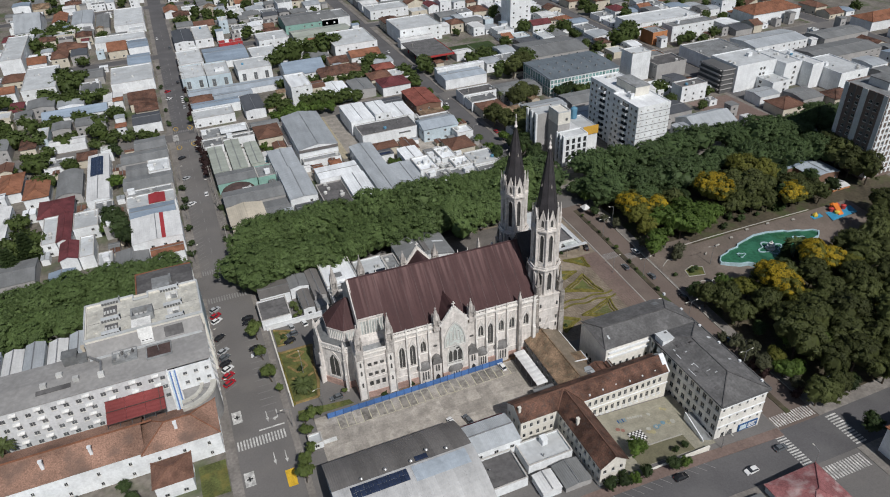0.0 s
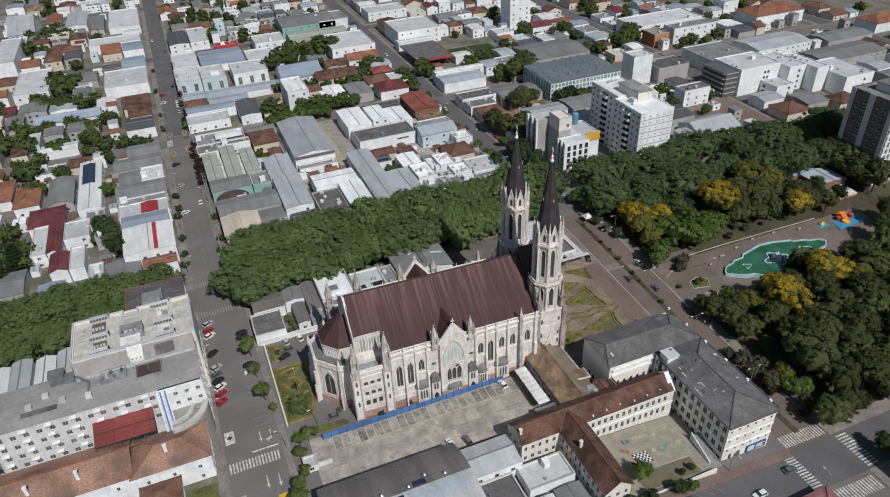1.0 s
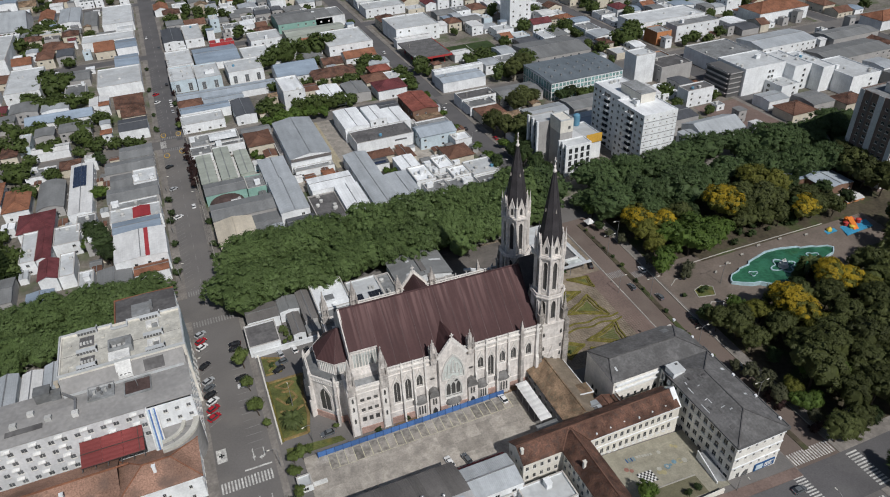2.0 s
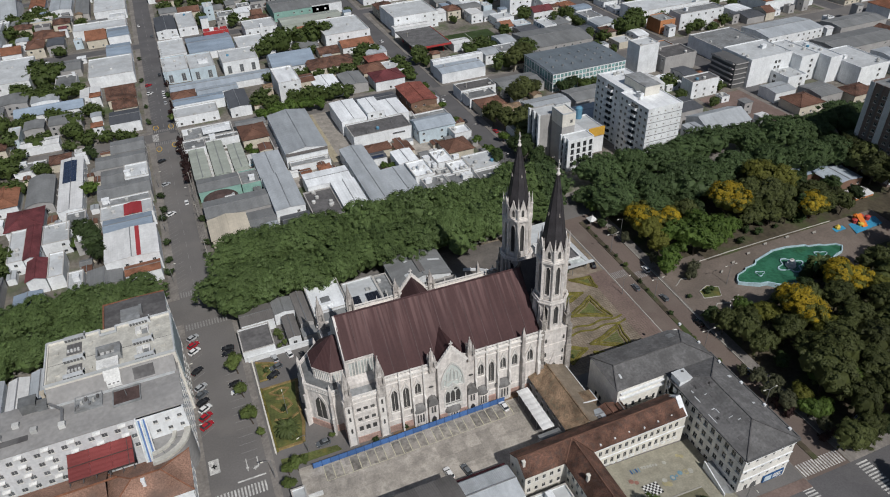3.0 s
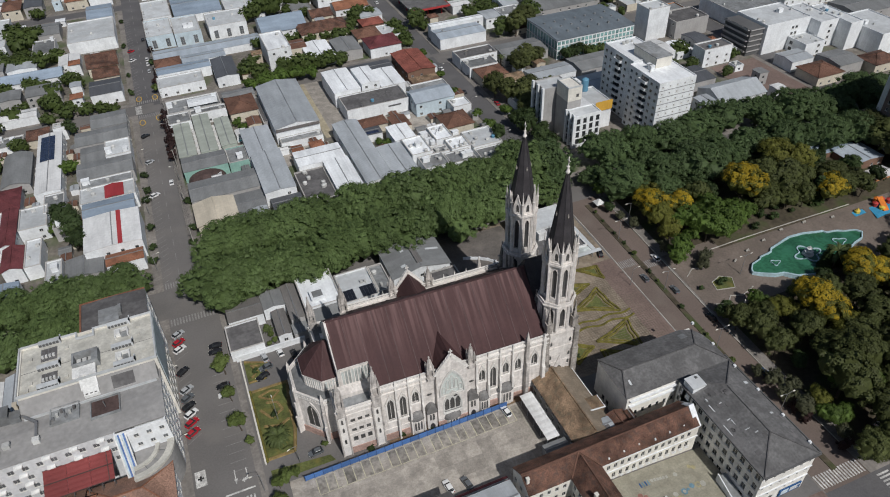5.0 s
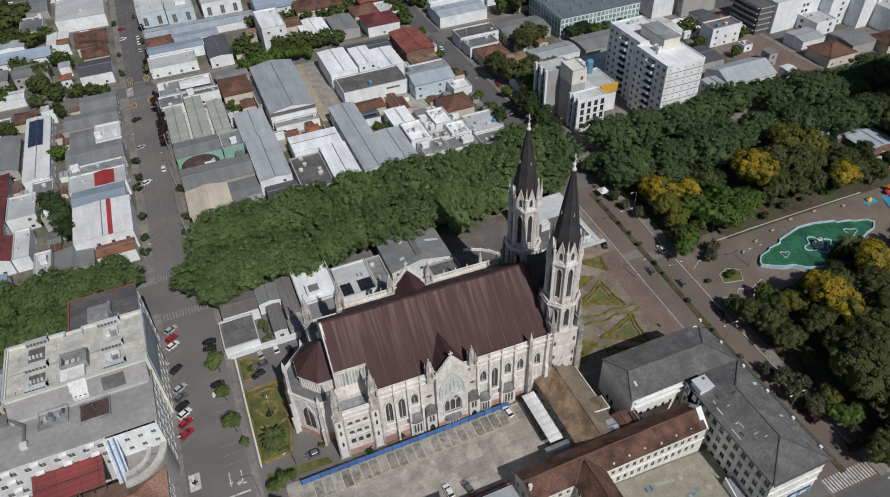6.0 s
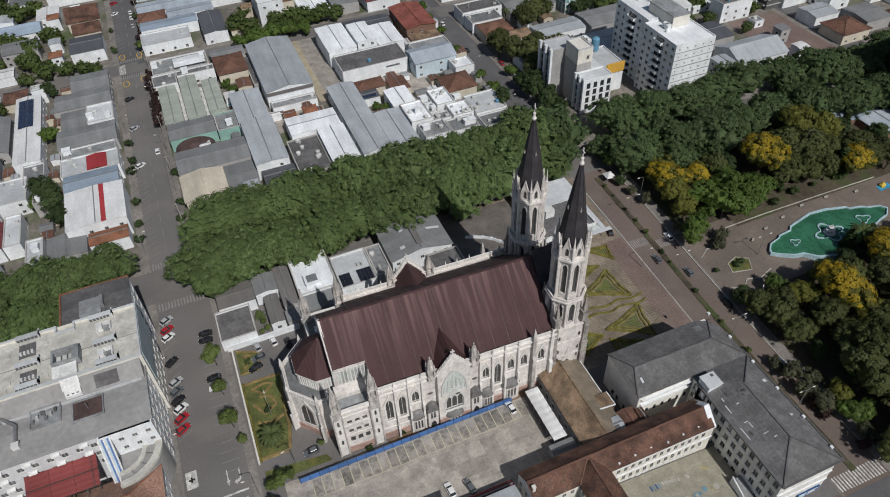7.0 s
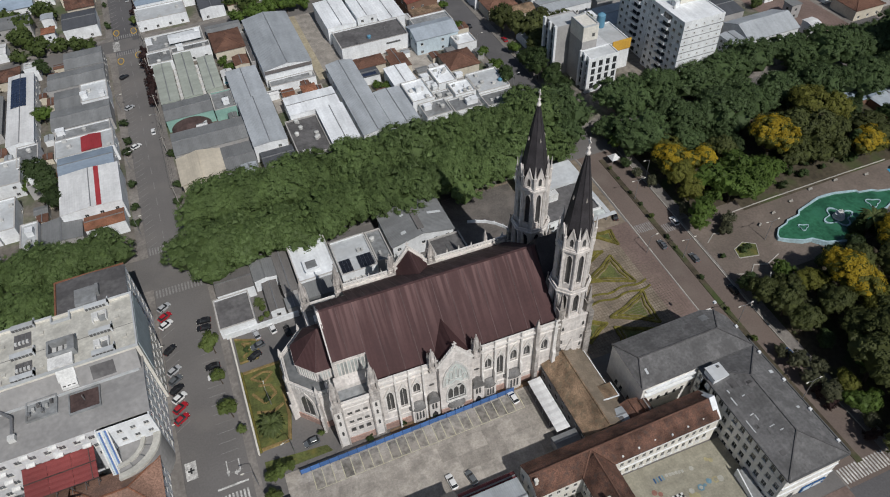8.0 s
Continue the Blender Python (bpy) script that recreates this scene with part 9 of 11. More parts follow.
dark = thing("dark_tower", 290, 197, 0, "brown fifteen-storey tower with rows of windows", "apartments")
PLOTS.append((276, 184, 307, 214))
windowed_walls(dark, 281.0, 190.0, 304.0, 213.0, -2, 39.0, {"W": row_of(23.0, 12, 2.6, 3.0, 1.6, 1.4, 1.5), "S": row_of(23.0, 12, 2.6, 3.0, 1.2, 1.3, 1.6)}, M["wall_brown"], plain=True)
for y0, y1 in ((190.3, 192.6), (196.0, 197.0), (200.6, 203.4), (206.6, 207.6), (210.6, 212.7)):
    part("band", Geo().box(280.7, 280.997, y0, y1, 0, 39.0), M["wall_palegrey" if y1 - y0 > 1.5 else "wall_darkgrey"], dark, "vertical facade band")
for k in range(9):
    part("side_band", Geo().box(281.4 + 2.55 * k, 282.3 + 2.55 * k, 189.7, 189.997, 0, 39.0), M["wall_white"], dark, "white vertical band")
for k in range(12):
    part("floor_band", Geo().box(281.0, 304.0, 189.85, 189.998, 2.0 + 3.1 * k, 2.8 + 3.1 * k), M["wall_white"], dark, "white floor band")
part("roof", Geo().box(281.3, 303.7, 190.3, 212.7, 38.0, 38.4), M["flat_grey"], dark)
part("roof_house", Geo().box(288, 297, 197, 207, 38.4, 42.0), M["wall_palegrey"], dark)
part("roof_slab", Geo().box(287.6, 297.4, 196.6, 207.4, 42.0, 42.3), M["flat_grey"], dark)

# buildings across the lower streets and in the park
house(118.5, 62.0, 135.5, 78.0, -0.6, "hip", "wall_white", "pink_tile", "white villa with a faded pinkish red hipped roof", name="villa", sides="SEN", rise=3.2, seed=31)
house(159.5, 60.0, 176.0, 77.0, 4.0, "hip", "wall_white", "terracotta", "white two-storey house with a terracotta roof", name="villa", sides="WN", rise=3.0, seed=32)
house(104.0, 64.0, 116.0, 77.0, -1.4, "low", "wall_grey", "fibre", "low grey roofed house on the lower street", sides="N", seed=33)
house(248.5, 208.5, 270.0, 219.5, 2.2, "low", "wall_brick", "bluegrey", "low park building with blue-grey roofs and reddish walls", name="park_building", axis="x", rise=1.0, sides="SW", seed=34)
house(257.5, 196.5, 273.0, 208.2, 2.4, "low", "wall_brick", "bluegrey_light", "low park building with a pale sheet roof and reddish walls", name="park_building", axis="y", rise=0.9, sides="SW", seed=36)
house(261.0, 188.0, 271.0, 194.5, -0.6, "low", "wall_orange", "white_sheet", "small orange and white park kiosk", name="park_kiosk", axis="x", rise=0.5, sides="S", seed=35, category="kiosk")

# ---- the rest of the blocks: rows of plots behind the near ones ----
def clear(x0, y0, x1, y1, m=0.8):
    return all(x1 + m < a or x0 - m > c or y1 + m < b or y0 - m > d for a, b, c, d in PLOTS)


def in_town(x, y):
    """The built-up wedge of the town round the church."""
    return -125 < x < 520 and y > 254 and x > -62 - 0.115 * y and y < 770 - 0.78 * max(0, x + 60) + 60 and y > 0.66 * x - 10


FAR = {}


def far_house(x0, y0, x1, y1, h, kind, wall, cover, axis):
    """A house of the far blocks, gathered with the others into one mesh."""
    w, c = FAR.setdefault(wall, Geo()), FAR.setdefault(cover, Geo())
    span = (y1 - y0) if axis == "x" else (x1 - x0)
    for side, (u, n, deg) in FACES.items():
        o = {"S": (x0, y0), "E": (x1, y0), "N": (x1, y1), "W": (x0, y1)}[side]
        length = (x1 - x0) if side in "SN" else (y1 - y0)
        k = 0.3 if side in "EW" else 0.0
        wins = row_of(length, max(1, int(h // 3.2)), 1.0, 3.0, 1.3, 1.2, 2.4) if side in "SW" else []
        wins = [q for q in wins if q[1] + q[3] < h - 0.3 and rf.random() < 0.6]
        w.panel((o[0] + u[0] * k, o[1] + u[1] * k, 0), u, n, oblong(0, length - 2 * k, -0.2, h), [oblong(a - k - b / 2, a - k + b / 2, z, z + e) for a, z, b, e in wins], 0.3)
        g = FAR.setdefault("glass", Geo())
        for a, z, b, e in wins:
            px, py = o[0] + u[0] * a - n[0] * 0.15, o[1] + u[1] * a - n[1] * 0.15
            g.panel((px, py, 0), u, n, oblong(-b / 2, b / 2, z, z + e), (), 0.05)
    if kind == "flat":
        c.box(x0 + 0.3, x1 - 0.3, y0 + 0.3, y1 - 0.3, h - 0.8, h - 0.5)
        t = FAR.setdefault("tank_white", Geo())
        for _ in range(2):
            px, py = rf.uniform(x0 + 1, x1 - 2.4), rf.uniform(y0 + 1, y1 - 2.4)
            t.box(px, px + rf.uniform(0.7, 1.8), py, py + rf.uniform(0.7, 1.6), h - 0.5, h + rf.uniform(0.1, 1.2))
        return
    if kind == "hip":
        g, r = hip_roof(x0, y0, x1, y1, h + 0.2, 0.21 * min(x1 - x0, y1 - y0))
        c.add(g.v, g.f)
        c.add(r.v, r.f)
        return
    rise = (0.2 if kind == "gab" else 0.06) * span
    g, e = slope_roof(x0, y0, x1, y1, h + 0.2, rise, axis, 0.3), gable_ends(x0 + 0.02, y0 + 0.02, x1 - 0.02, y1 - 0.02, h, rise, axis)
    c.add(g.v, g.f)
    for q in e:
        w.add(q.v, q.f)


rf = random.Random(21)
STYLES = ["white"] * 4 + ["bright"] * 3 + ["zinc"] * 5 + ["grey"] * 8 + ["sheet"] * 3 + ["brown"] * 3 + ["rust"] * 4 + ["terracotta"] * 2 + ["bluegrey"] * 2 + ["flatgrey"] * 4 + ["cream", "dark", "maroon", "beige", "lightblue", "darkflat"]
fill = 0
TREE_SPOTS = []
for i in range(0, len(edges_x), 2):
    for j in range(4, len(edges_y), 2):
        bx0, bx1, by0, by1 = edges_x[i] + 2.5, edges_x[i + 1] - 2.5, edge_y(i, j) + 2.5, edge_y(i, j + 1) - 2.5
        if by0 < 235:
            continue
        y = by0 + 9.0 if j == 4 else by0
        while y < by1 - 7:
            d = rf.uniform(11, 20)
            x = bx0
            while x < bx1 - 7:
                w = rf.uniform(8, 17)
                x0, x1, y0, y1 = x, min(bx1, x + w - rf.uniform(0.6, 2.6)), y, min(by1, y + d - rf.uniform(0.8, 3.6))
                x += w
                if not in_town((x0 + x1) / 2, (y0 + y1) / 2) or x1 - x0 < 5 or y1 - y0 < 5:
                    continue
                if rf.random() < 0.26:
                    if clear(x0, y0, x1, y1, 0):
                        TREE_SPOTS.append(((x0 + x1) / 2, (y0 + y1) / 2))
                    continue
                if not clear(x0, y0, x1, y1):
                    xm, ym = (x0 + x1) / 2, (y0 + y1) / 2
                    if clear(xm - 2.6, ym - 2.6, xm + 2.6, ym + 2.6):
                        x0, x1, y0, y1 = xm - 2.6, xm + 2.6, ym - 2.6, ym + 2.6
                    else:
                        continue
                style = rf.choice(STYLES)
                flat = style in ("white", "flatgrey", "cream", "lightblue", "darkflat")
                kind = "flat" if flat else ("hip" if style in ("brown", "terracotta", "maroon", "rust") and rf.random() < 0.6 else ("gab" if style in ("brown", "terracotta", "maroon", "rust", "beige") else "low"))
                h = rf.choice((3.6, 4.4, 5.6, 6.4, 6.8)) + (rf.random() < 0.1) * 4
                wall, cover = ROOFS[style]
                far = y0 > 395 or x0 > 270
                if far:
                    far_house(x0, y0, x1, y1, h, kind, wall, cover, rf.choice("xy"))
                    PLOTS.append((x0, y0, x1, y1))
                    continue
                house(x0, y0, x1, y1, h, kind, wall, cover, WORDS[style], group="houses of the farther blocks", sides="S" if far or rf.random() < 0.4 else ("SW" if x0 > 10 else "SE"), seed=1000 + fill, clutter=(1 if far else 3) if flat else 0, gap=3.0 if far else 2.2, axis=rf.choice("xy"), rise=None)
                PLOTS.append((x0, y0, x1, y1))
                fill += 1
            y += d

# sheds and lean-tos in the back yards
shed_n = 0
for _ in range(900):
    x, y, w, d = rf.uniform(-70, 136), rf.uniform(264, 374), rf.uniform(2.4, 5.2), rf.uniform(2.6, 6.0)
    if shed_n < 42 and in_town(x, y) and not -16 < x < 5 and not 68 < x + w < 90 and clear(x, y, x + w, y + d, 0.15):
        style = rf.choice(("grey", "grey", "zinc", "rust", "rust", "sheet", "terracotta"))
        house(x, y, x + w, y + d, rf.uniform(2.3, 3.4), "low", ROOFS[style][0], ROOFS[style][1], "small back yard shed with a sheet or tile roof", name="shed", group="back yard sheds", sides="", rise=0.3, seed=shed_n, category="shed")
        PLOTS.append((x, y, x + w, y + d))
        shed_n += 1

town = Geo()
slots_ = []
for key, g in FAR.items():
    slots_.append((key, len(g.f)))
    town.add(g.v, g.f)
me = bpy.data.meshes.new("far_houses")
me.from_pydata(town.v, [], town.f)
at = 0
for i, (key, n_) in enumerate(slots_):
    me.materials.append(M[key])
    for p in me.polygons[at:at + n_]:
        p.material_index = i
    at += n_
tagged(new("far_houses", me), "dense white, grey and terracotta town houses far off", "houses", "", "stuff")


# ---- trees ----
def ico():
    p = (1 + 5 ** 0.5) / 2
    v = [Vector(q).normalized() for q in ((-1, p, 0), (1, p, 0), (-1, -p, 0), (1, -p, 0), (0, -1, p), (0, 1, p), (0, -1, -p), (0, 1, -p), (p, 0, -1), (p, 0, 1), (-p, 0, -1), (-p, 0, 1))]
    f = [(0, 11, 5), (0, 5, 1), (0, 1, 7), (0, 7, 10), (0, 10, 11), (1, 5, 9), (5, 11, 4), (11, 10, 2), (10, 7, 6), (7, 1, 8), (3, 9, 4), (3, 4, 2), (3, 2, 6), (3, 6, 8), (3, 8, 9), (4, 9, 5), (2, 4, 11), (6, 2, 10), (8, 6, 7), (9, 8, 1)]
    return np.array(v), f


ICO_V, ICO_F = ico()
OCT_V = np.array([(1, 0, 0), (0, 1, 0), (-1, 0, 0), (0, -1, 0), (0, 0, 1), (0, 0, -1)], float)
OCT_F = [(0, 1, 4), (1, 2, 4), (2, 3, 4), (3, 0, 4), (1, 0, 5), (2, 1, 5), (3, 2, 5), (0, 3, 5)]


def crown_mesh(name, seed, r, z0, z1, boughs, tufts, tuft, leaf, per, mat, top_only=False):
    """A crown of rounded boughs, each clad in many small uneven tufts of leaf blades. top_only: no more than the sunlit tops of those tufts."""
    rg = np.random.RandomState(seed)
    ang = rg.rand() * 6.28 + np.arange(boughs) * 2.4 + 0.5 * rg.randn(boughs)
    rad = r * (0.36 + 0.26 * rg.rand(boughs)) * np.sqrt((np.arange(boughs) + 0.35) / boughs) * 1.12
    size = r * (0.36 + 0.13 * rg.rand(boughs)) * (1 if boughs > 2 else 1.6)
    rad[0] *= 0.25
    size[0] = r * 0.52
    dome = np.clip(1 - (rad / r) ** 2 * 0.9, 0.1, 1)
    tall = np.minimum((z1 - z0) * (0.44 + 0.12 * rg.rand(boughs)), size * 1.25)
    cz = z0 + (z1 - z0) * (0.25 + 0.68 * dome * (0.85 + 0.2 * rg.rand(boughs))) - tall * 0.75
    c = np.stack([rad * np.cos(ang), rad * np.sin(ang), cz], 1)
    e = np.stack([size, size, tall], 1)
    verts, faces, k = [], [], 0
    if not top_only:
        for i in range(boughs):
            verts.append(c[i] + ICO_V * e[i] * (0.8 + 0.12 * rg.rand(12, 1)))
            faces += [tuple(q + k for q in f) for f in ICO_F]
            k += 12
    which = rg.choice(boughs, tufts * 3, p=size ** 2 / (size ** 2).sum())
    d = rg.randn(tufts * 3, 3)
    d[:, 2] = np.where(d[:, 2] < -0.35, -d[:, 2], d[:, 2])
    d /= np.linalg.norm(d, axis=1, keepdims=True)
    at = c[which] + d * e[which] * (0.93 + 0.12 * rg.rand(tufts * 3, 1))
    inside = np.zeros(tufts * 3, bool)
    for i in range(boughs):
        inside |= (((at - c[i]) / e[i]) ** 2).sum(1) < 0.72
    keep = np.where(~inside)[0][:tufts]
    at, d = at[keep], d[keep]
    if top_only:
        q = d[:, 2] + 0.25 * rg.randn(len(d)) > 0.28
        at, d = at[q] + (0, 0, tuft * 0.22), d[q]
    n = len(at)
    ts = tuft * (0.65 + 0.8 * rg.rand(n))
    if not top_only:
        flat = np.array([1, 1, 0.7])
        tv = at[:, None, :] + OCT_V[None] * ts[:, None, None] * (0.6 + 0.25 * rg.rand(n, 6, 1)) * flat
        verts.append(tv.reshape(-1, 3))
        for i in range(n):
            faces += [tuple(q + k for q in f) for f in OCT_F]
            k += 6
    count = n * per
    w = np.repeat(np.arange(n), per)
    o = rg.randn(count, 3) * 0.8 + d[w] * 0.75 + np.array([0, 0, 0.35])
    o /= np.linalg.norm(o, axis=1, keepdims=True)
    pos = at[w] + o * ts[w][:, None] * (0.72 + 0.42 * rg.rand(count, 1)) * np.array([1, 1, 0.75])
    nrm = 0.4 * o + 1.0 * d[w] + 0.24 * rg.randn(count, 3)
    nrm /= np.linalg.norm(nrm, axis=1, keepdims=True)
    u = np.cross(nrm, rg.randn(count, 3))
    u /= np.linalg.norm(u, axis=1, keepdims=True)
    v = np.cross(nrm, u)
    s = leaf * (0.55 + 0.9 * rg.rand(count, 1))
    quad = np.stack([pos - u * s * 0.5, pos - v * s * 0.36 - nrm * s * 0.1, pos + u * s * 0.55, pos + v * s * 0.36 - nrm * s * 0.1], 1).reshape(-1, 3)
    verts.append(quad)
    faces += [(k + 4 * i, k + 4 * i + 1, k + 4 * i + 2, k + 4 * i + 3) for i in range(count)]
    me = bpy.data.meshes.new(name)
    me.from_pydata(np.concatenate(verts).tolist(), [], faces)
    me.materials.append(M[mat])
    return me


def trunk_geo(seed, h, r, spread):
    rg = random.Random(seed)
    g = Geo()
    lean = (rg.uniform(-0.3, 0.3), rg.uniform(-0.3, 0.3))
    g.loft([[(lean[0] * t + r * q * math.cos(a * math.pi / 4), lean[1] * t + r * q * math.sin(a * math.pi / 4), h * t) for a in range(8)] for t, q in ((-0.08, 1.4), (0.1, 1.0), (0.6, 0.8), (1.0, 0.6))])
    for i in range(6):
        a = i * math.pi / 3 + rg.uniform(-0.4, 0.4)
        e = (lean[0] + spread * math.cos(a), lean[1] + spread * math.sin(a), h + spread * rg.uniform(0.5, 0.9))
        s = (lean[0] * 0.9, lean[1] * 0.9, h * 0.9)
        d = Vector(e) - Vector(s)
        g.loft([[(s[0] + d.x * t + q * r * math.cos(b * math.pi / 3), s[1] + d.y * t + q * r * math.sin(b * math.pi / 3), s[2] + d.z * t) for b in range(6)] for t, q in ((0, 0.5), (0.5, 0.35), (1, 0.12))])
    return g


PROTO = {}


def tree_kind(key, label, r, z0, z1, boughs, tufts, tuft, leaf, per, mat, trunk_h, trunk_r, variants=3, blossom=None, category="tree"):
    made = []
    for v in range(variants):
        ob = thing(category, 0, 0, 0, label, category)
        part("trunk", trunk_geo(v + 7, trunk_h, trunk_r, r * 0.5), M["bark"], ob, "grey-brown trunk with limbs")
        put("crown", crown_mesh("crown", 100 * v + len(key), r, z0, z1, boughs, tufts, tuft, leaf, per, mat), Matrix.Identity(4), ob, "leafy crown")
        if blossom:
            put("blossom", crown_mesh("blossom", 100 * v + len(key), r, z0, z1, boughs, int(tufts * 1.3), tuft, leaf, int(per * blossom[1]), blossom[0], True), Matrix.Identity(4), ob, "yellow blossom on top of the crown")
        made.append([ob, False])
    PROTO[key] = made


TR = random.Random(11)


def tree(key, x, y, scale=1.0, group="", label=""):
    slot = TR.choice(PROTO[key])
    m = pose(x, y, G(x, y) - 0.05, 0, 0, TR.uniform(0, 360)) @ Matrix.Diagonal((scale * TR.uniform(0.92, 1.08), scale * TR.uniform(0.92, 1.08), scale * TR.uniform(0.9, 1.1), 1))
    if slot[1]:
        ob = copy_thing(slot[0], m)
    else:
        ob = slot[0]
        slot[1] = True
        FIRST.append((ob, m))
    if group:
        ob["group"] = group
    if label:
        ob["label"] = label
    return ob


FIRST = []
tree_kind("tipuana", "broad spreading street tree with a dense green crown", 14.0, 3.0, 15.0, 9, 220, 1.42, 0.5, 27, "leaf_tipuana", 4.5, 0.45, 5)
tree_kind("rain", "broad spreading park tree with a dense bluish green crown", 14.0, 3.0, 16.0, 8, 200, 1.3, 0.52, 28, "leaf_rain", 4.5, 0.45, 5)
tree_kind("park", "tall park tree with a dense dark green crown", 7.2, 2.6, 13.0, 5, 90, 0.95, 0.44, 28, "leaf_park", 4.0, 0.35, 4)
tree_kind("dark", "dark green garden tree with a rounded crown", 5.0, 1.4, 9.0, 4, 52, 0.85, 0.38, 36, "leaf_dark", 2.6, 0.25, 3)
tree_kind("bright", "fresh green garden tree with an open crown", 4.2, 1.4, 7.0, 4, 46, 0.75, 0.34, 36, "leaf_bright", 2.2, 0.2, 3)
tree_kind("grey", "thin grey-green park tree with a sparse dull crown", 5.0, 1.6, 8.0, 5, 40, 0.8, 0.36, 26, "leaf_grey", 3.0, 0.2, 2)
tree_kind("yellow", "park tree covered in golden yellow blossom", 6.6, 2.0, 12.0, 4, 84, 0.9, 0.4, 34, "leaf_olive", 3.8, 0.32, 3, blossom=("leaf_yellow", 1.7))
tree_kind("olive", "park tree with olive green and yellowish foliage", 6.4, 2.0, 11.5, 4, 80, 0.9, 0.4, 40, "leaf_olive", 3.5, 0.3, 2)
tree_kind("small", "small round street tree in a pavement pit", 2.0, 0.9, 4.2, 3, 24, 0.5, 0.3, 26, "leaf_street", 1.5, 0.12, 2)
tree_kind("bush", "dark rounded clipped street shrub", 1.5, 0.1, 2.6, 2, 18, 0.45, 0.28, 22, "leaf_dark", 0.7, 0.1, 2, category="shrub")
tree_kind("purple", "reddish purple leaved street shrub", 1.4, 0.1, 3.0, 2, 18, 0.45, 0.28, 22, "leaf_purple", 0.8, 0.1, 2, category="shrub")

SG = "trees along the shaded street"
for x in range(10, 138, 12):
    front = 226.0 + 0.045 * x + max(0, x - 100) * 0.1
    tree("tipuana", x + TR.uniform(-1.2, 1.2), front + TR.uniform(-0.8, 0.8), TR.uniform(0.9, 0.97), SG)
    tree("tipuana", x + 4 + TR.uniform(-1.2, 1.2), 248.0 + TR.uniform(-1.0, 1.0), TR.uniform(0.92, 1.0), SG)
tree("tipuana", 93.0, 232.5, 0.92, SG)
for x in range(-23, -92, -11):
    for y in (226.0, 243.0):
        tree("tipuana", x + TR.uniform(-1, 1), y + TR.uniform(-1, 1), TR.uniform(0.72, 0.8), SG)
for i, x in enumerate(range(163, 345, 16)):
    for y, q in ((220.5, 0.82), (242.5, 0.92)):
        tree("rain", x + (4 if y > 230 else 0) + TR.uniform(-2.0, 2.0), y + TR.uniform(-2.0, 2.0) - max(0, x - 230) * 0.14, q * TR.uniform(0.88, 1.1), SG)
for x, y, q in ((142.5, 247.5, 0.95), (140.0, 236.5, 0.6), (156.5, 233.0, 0.5), (181.0, 231.0, 0.6), (212.0, 231.5, 0.65), (245.0, 229.0, 0.6), (178.0, 213.5, 0.5), (193.0, 213.0, 0.5)):
    tree("rain", x, y, q, SG)
PG = "trees of the park"
STANDS = []
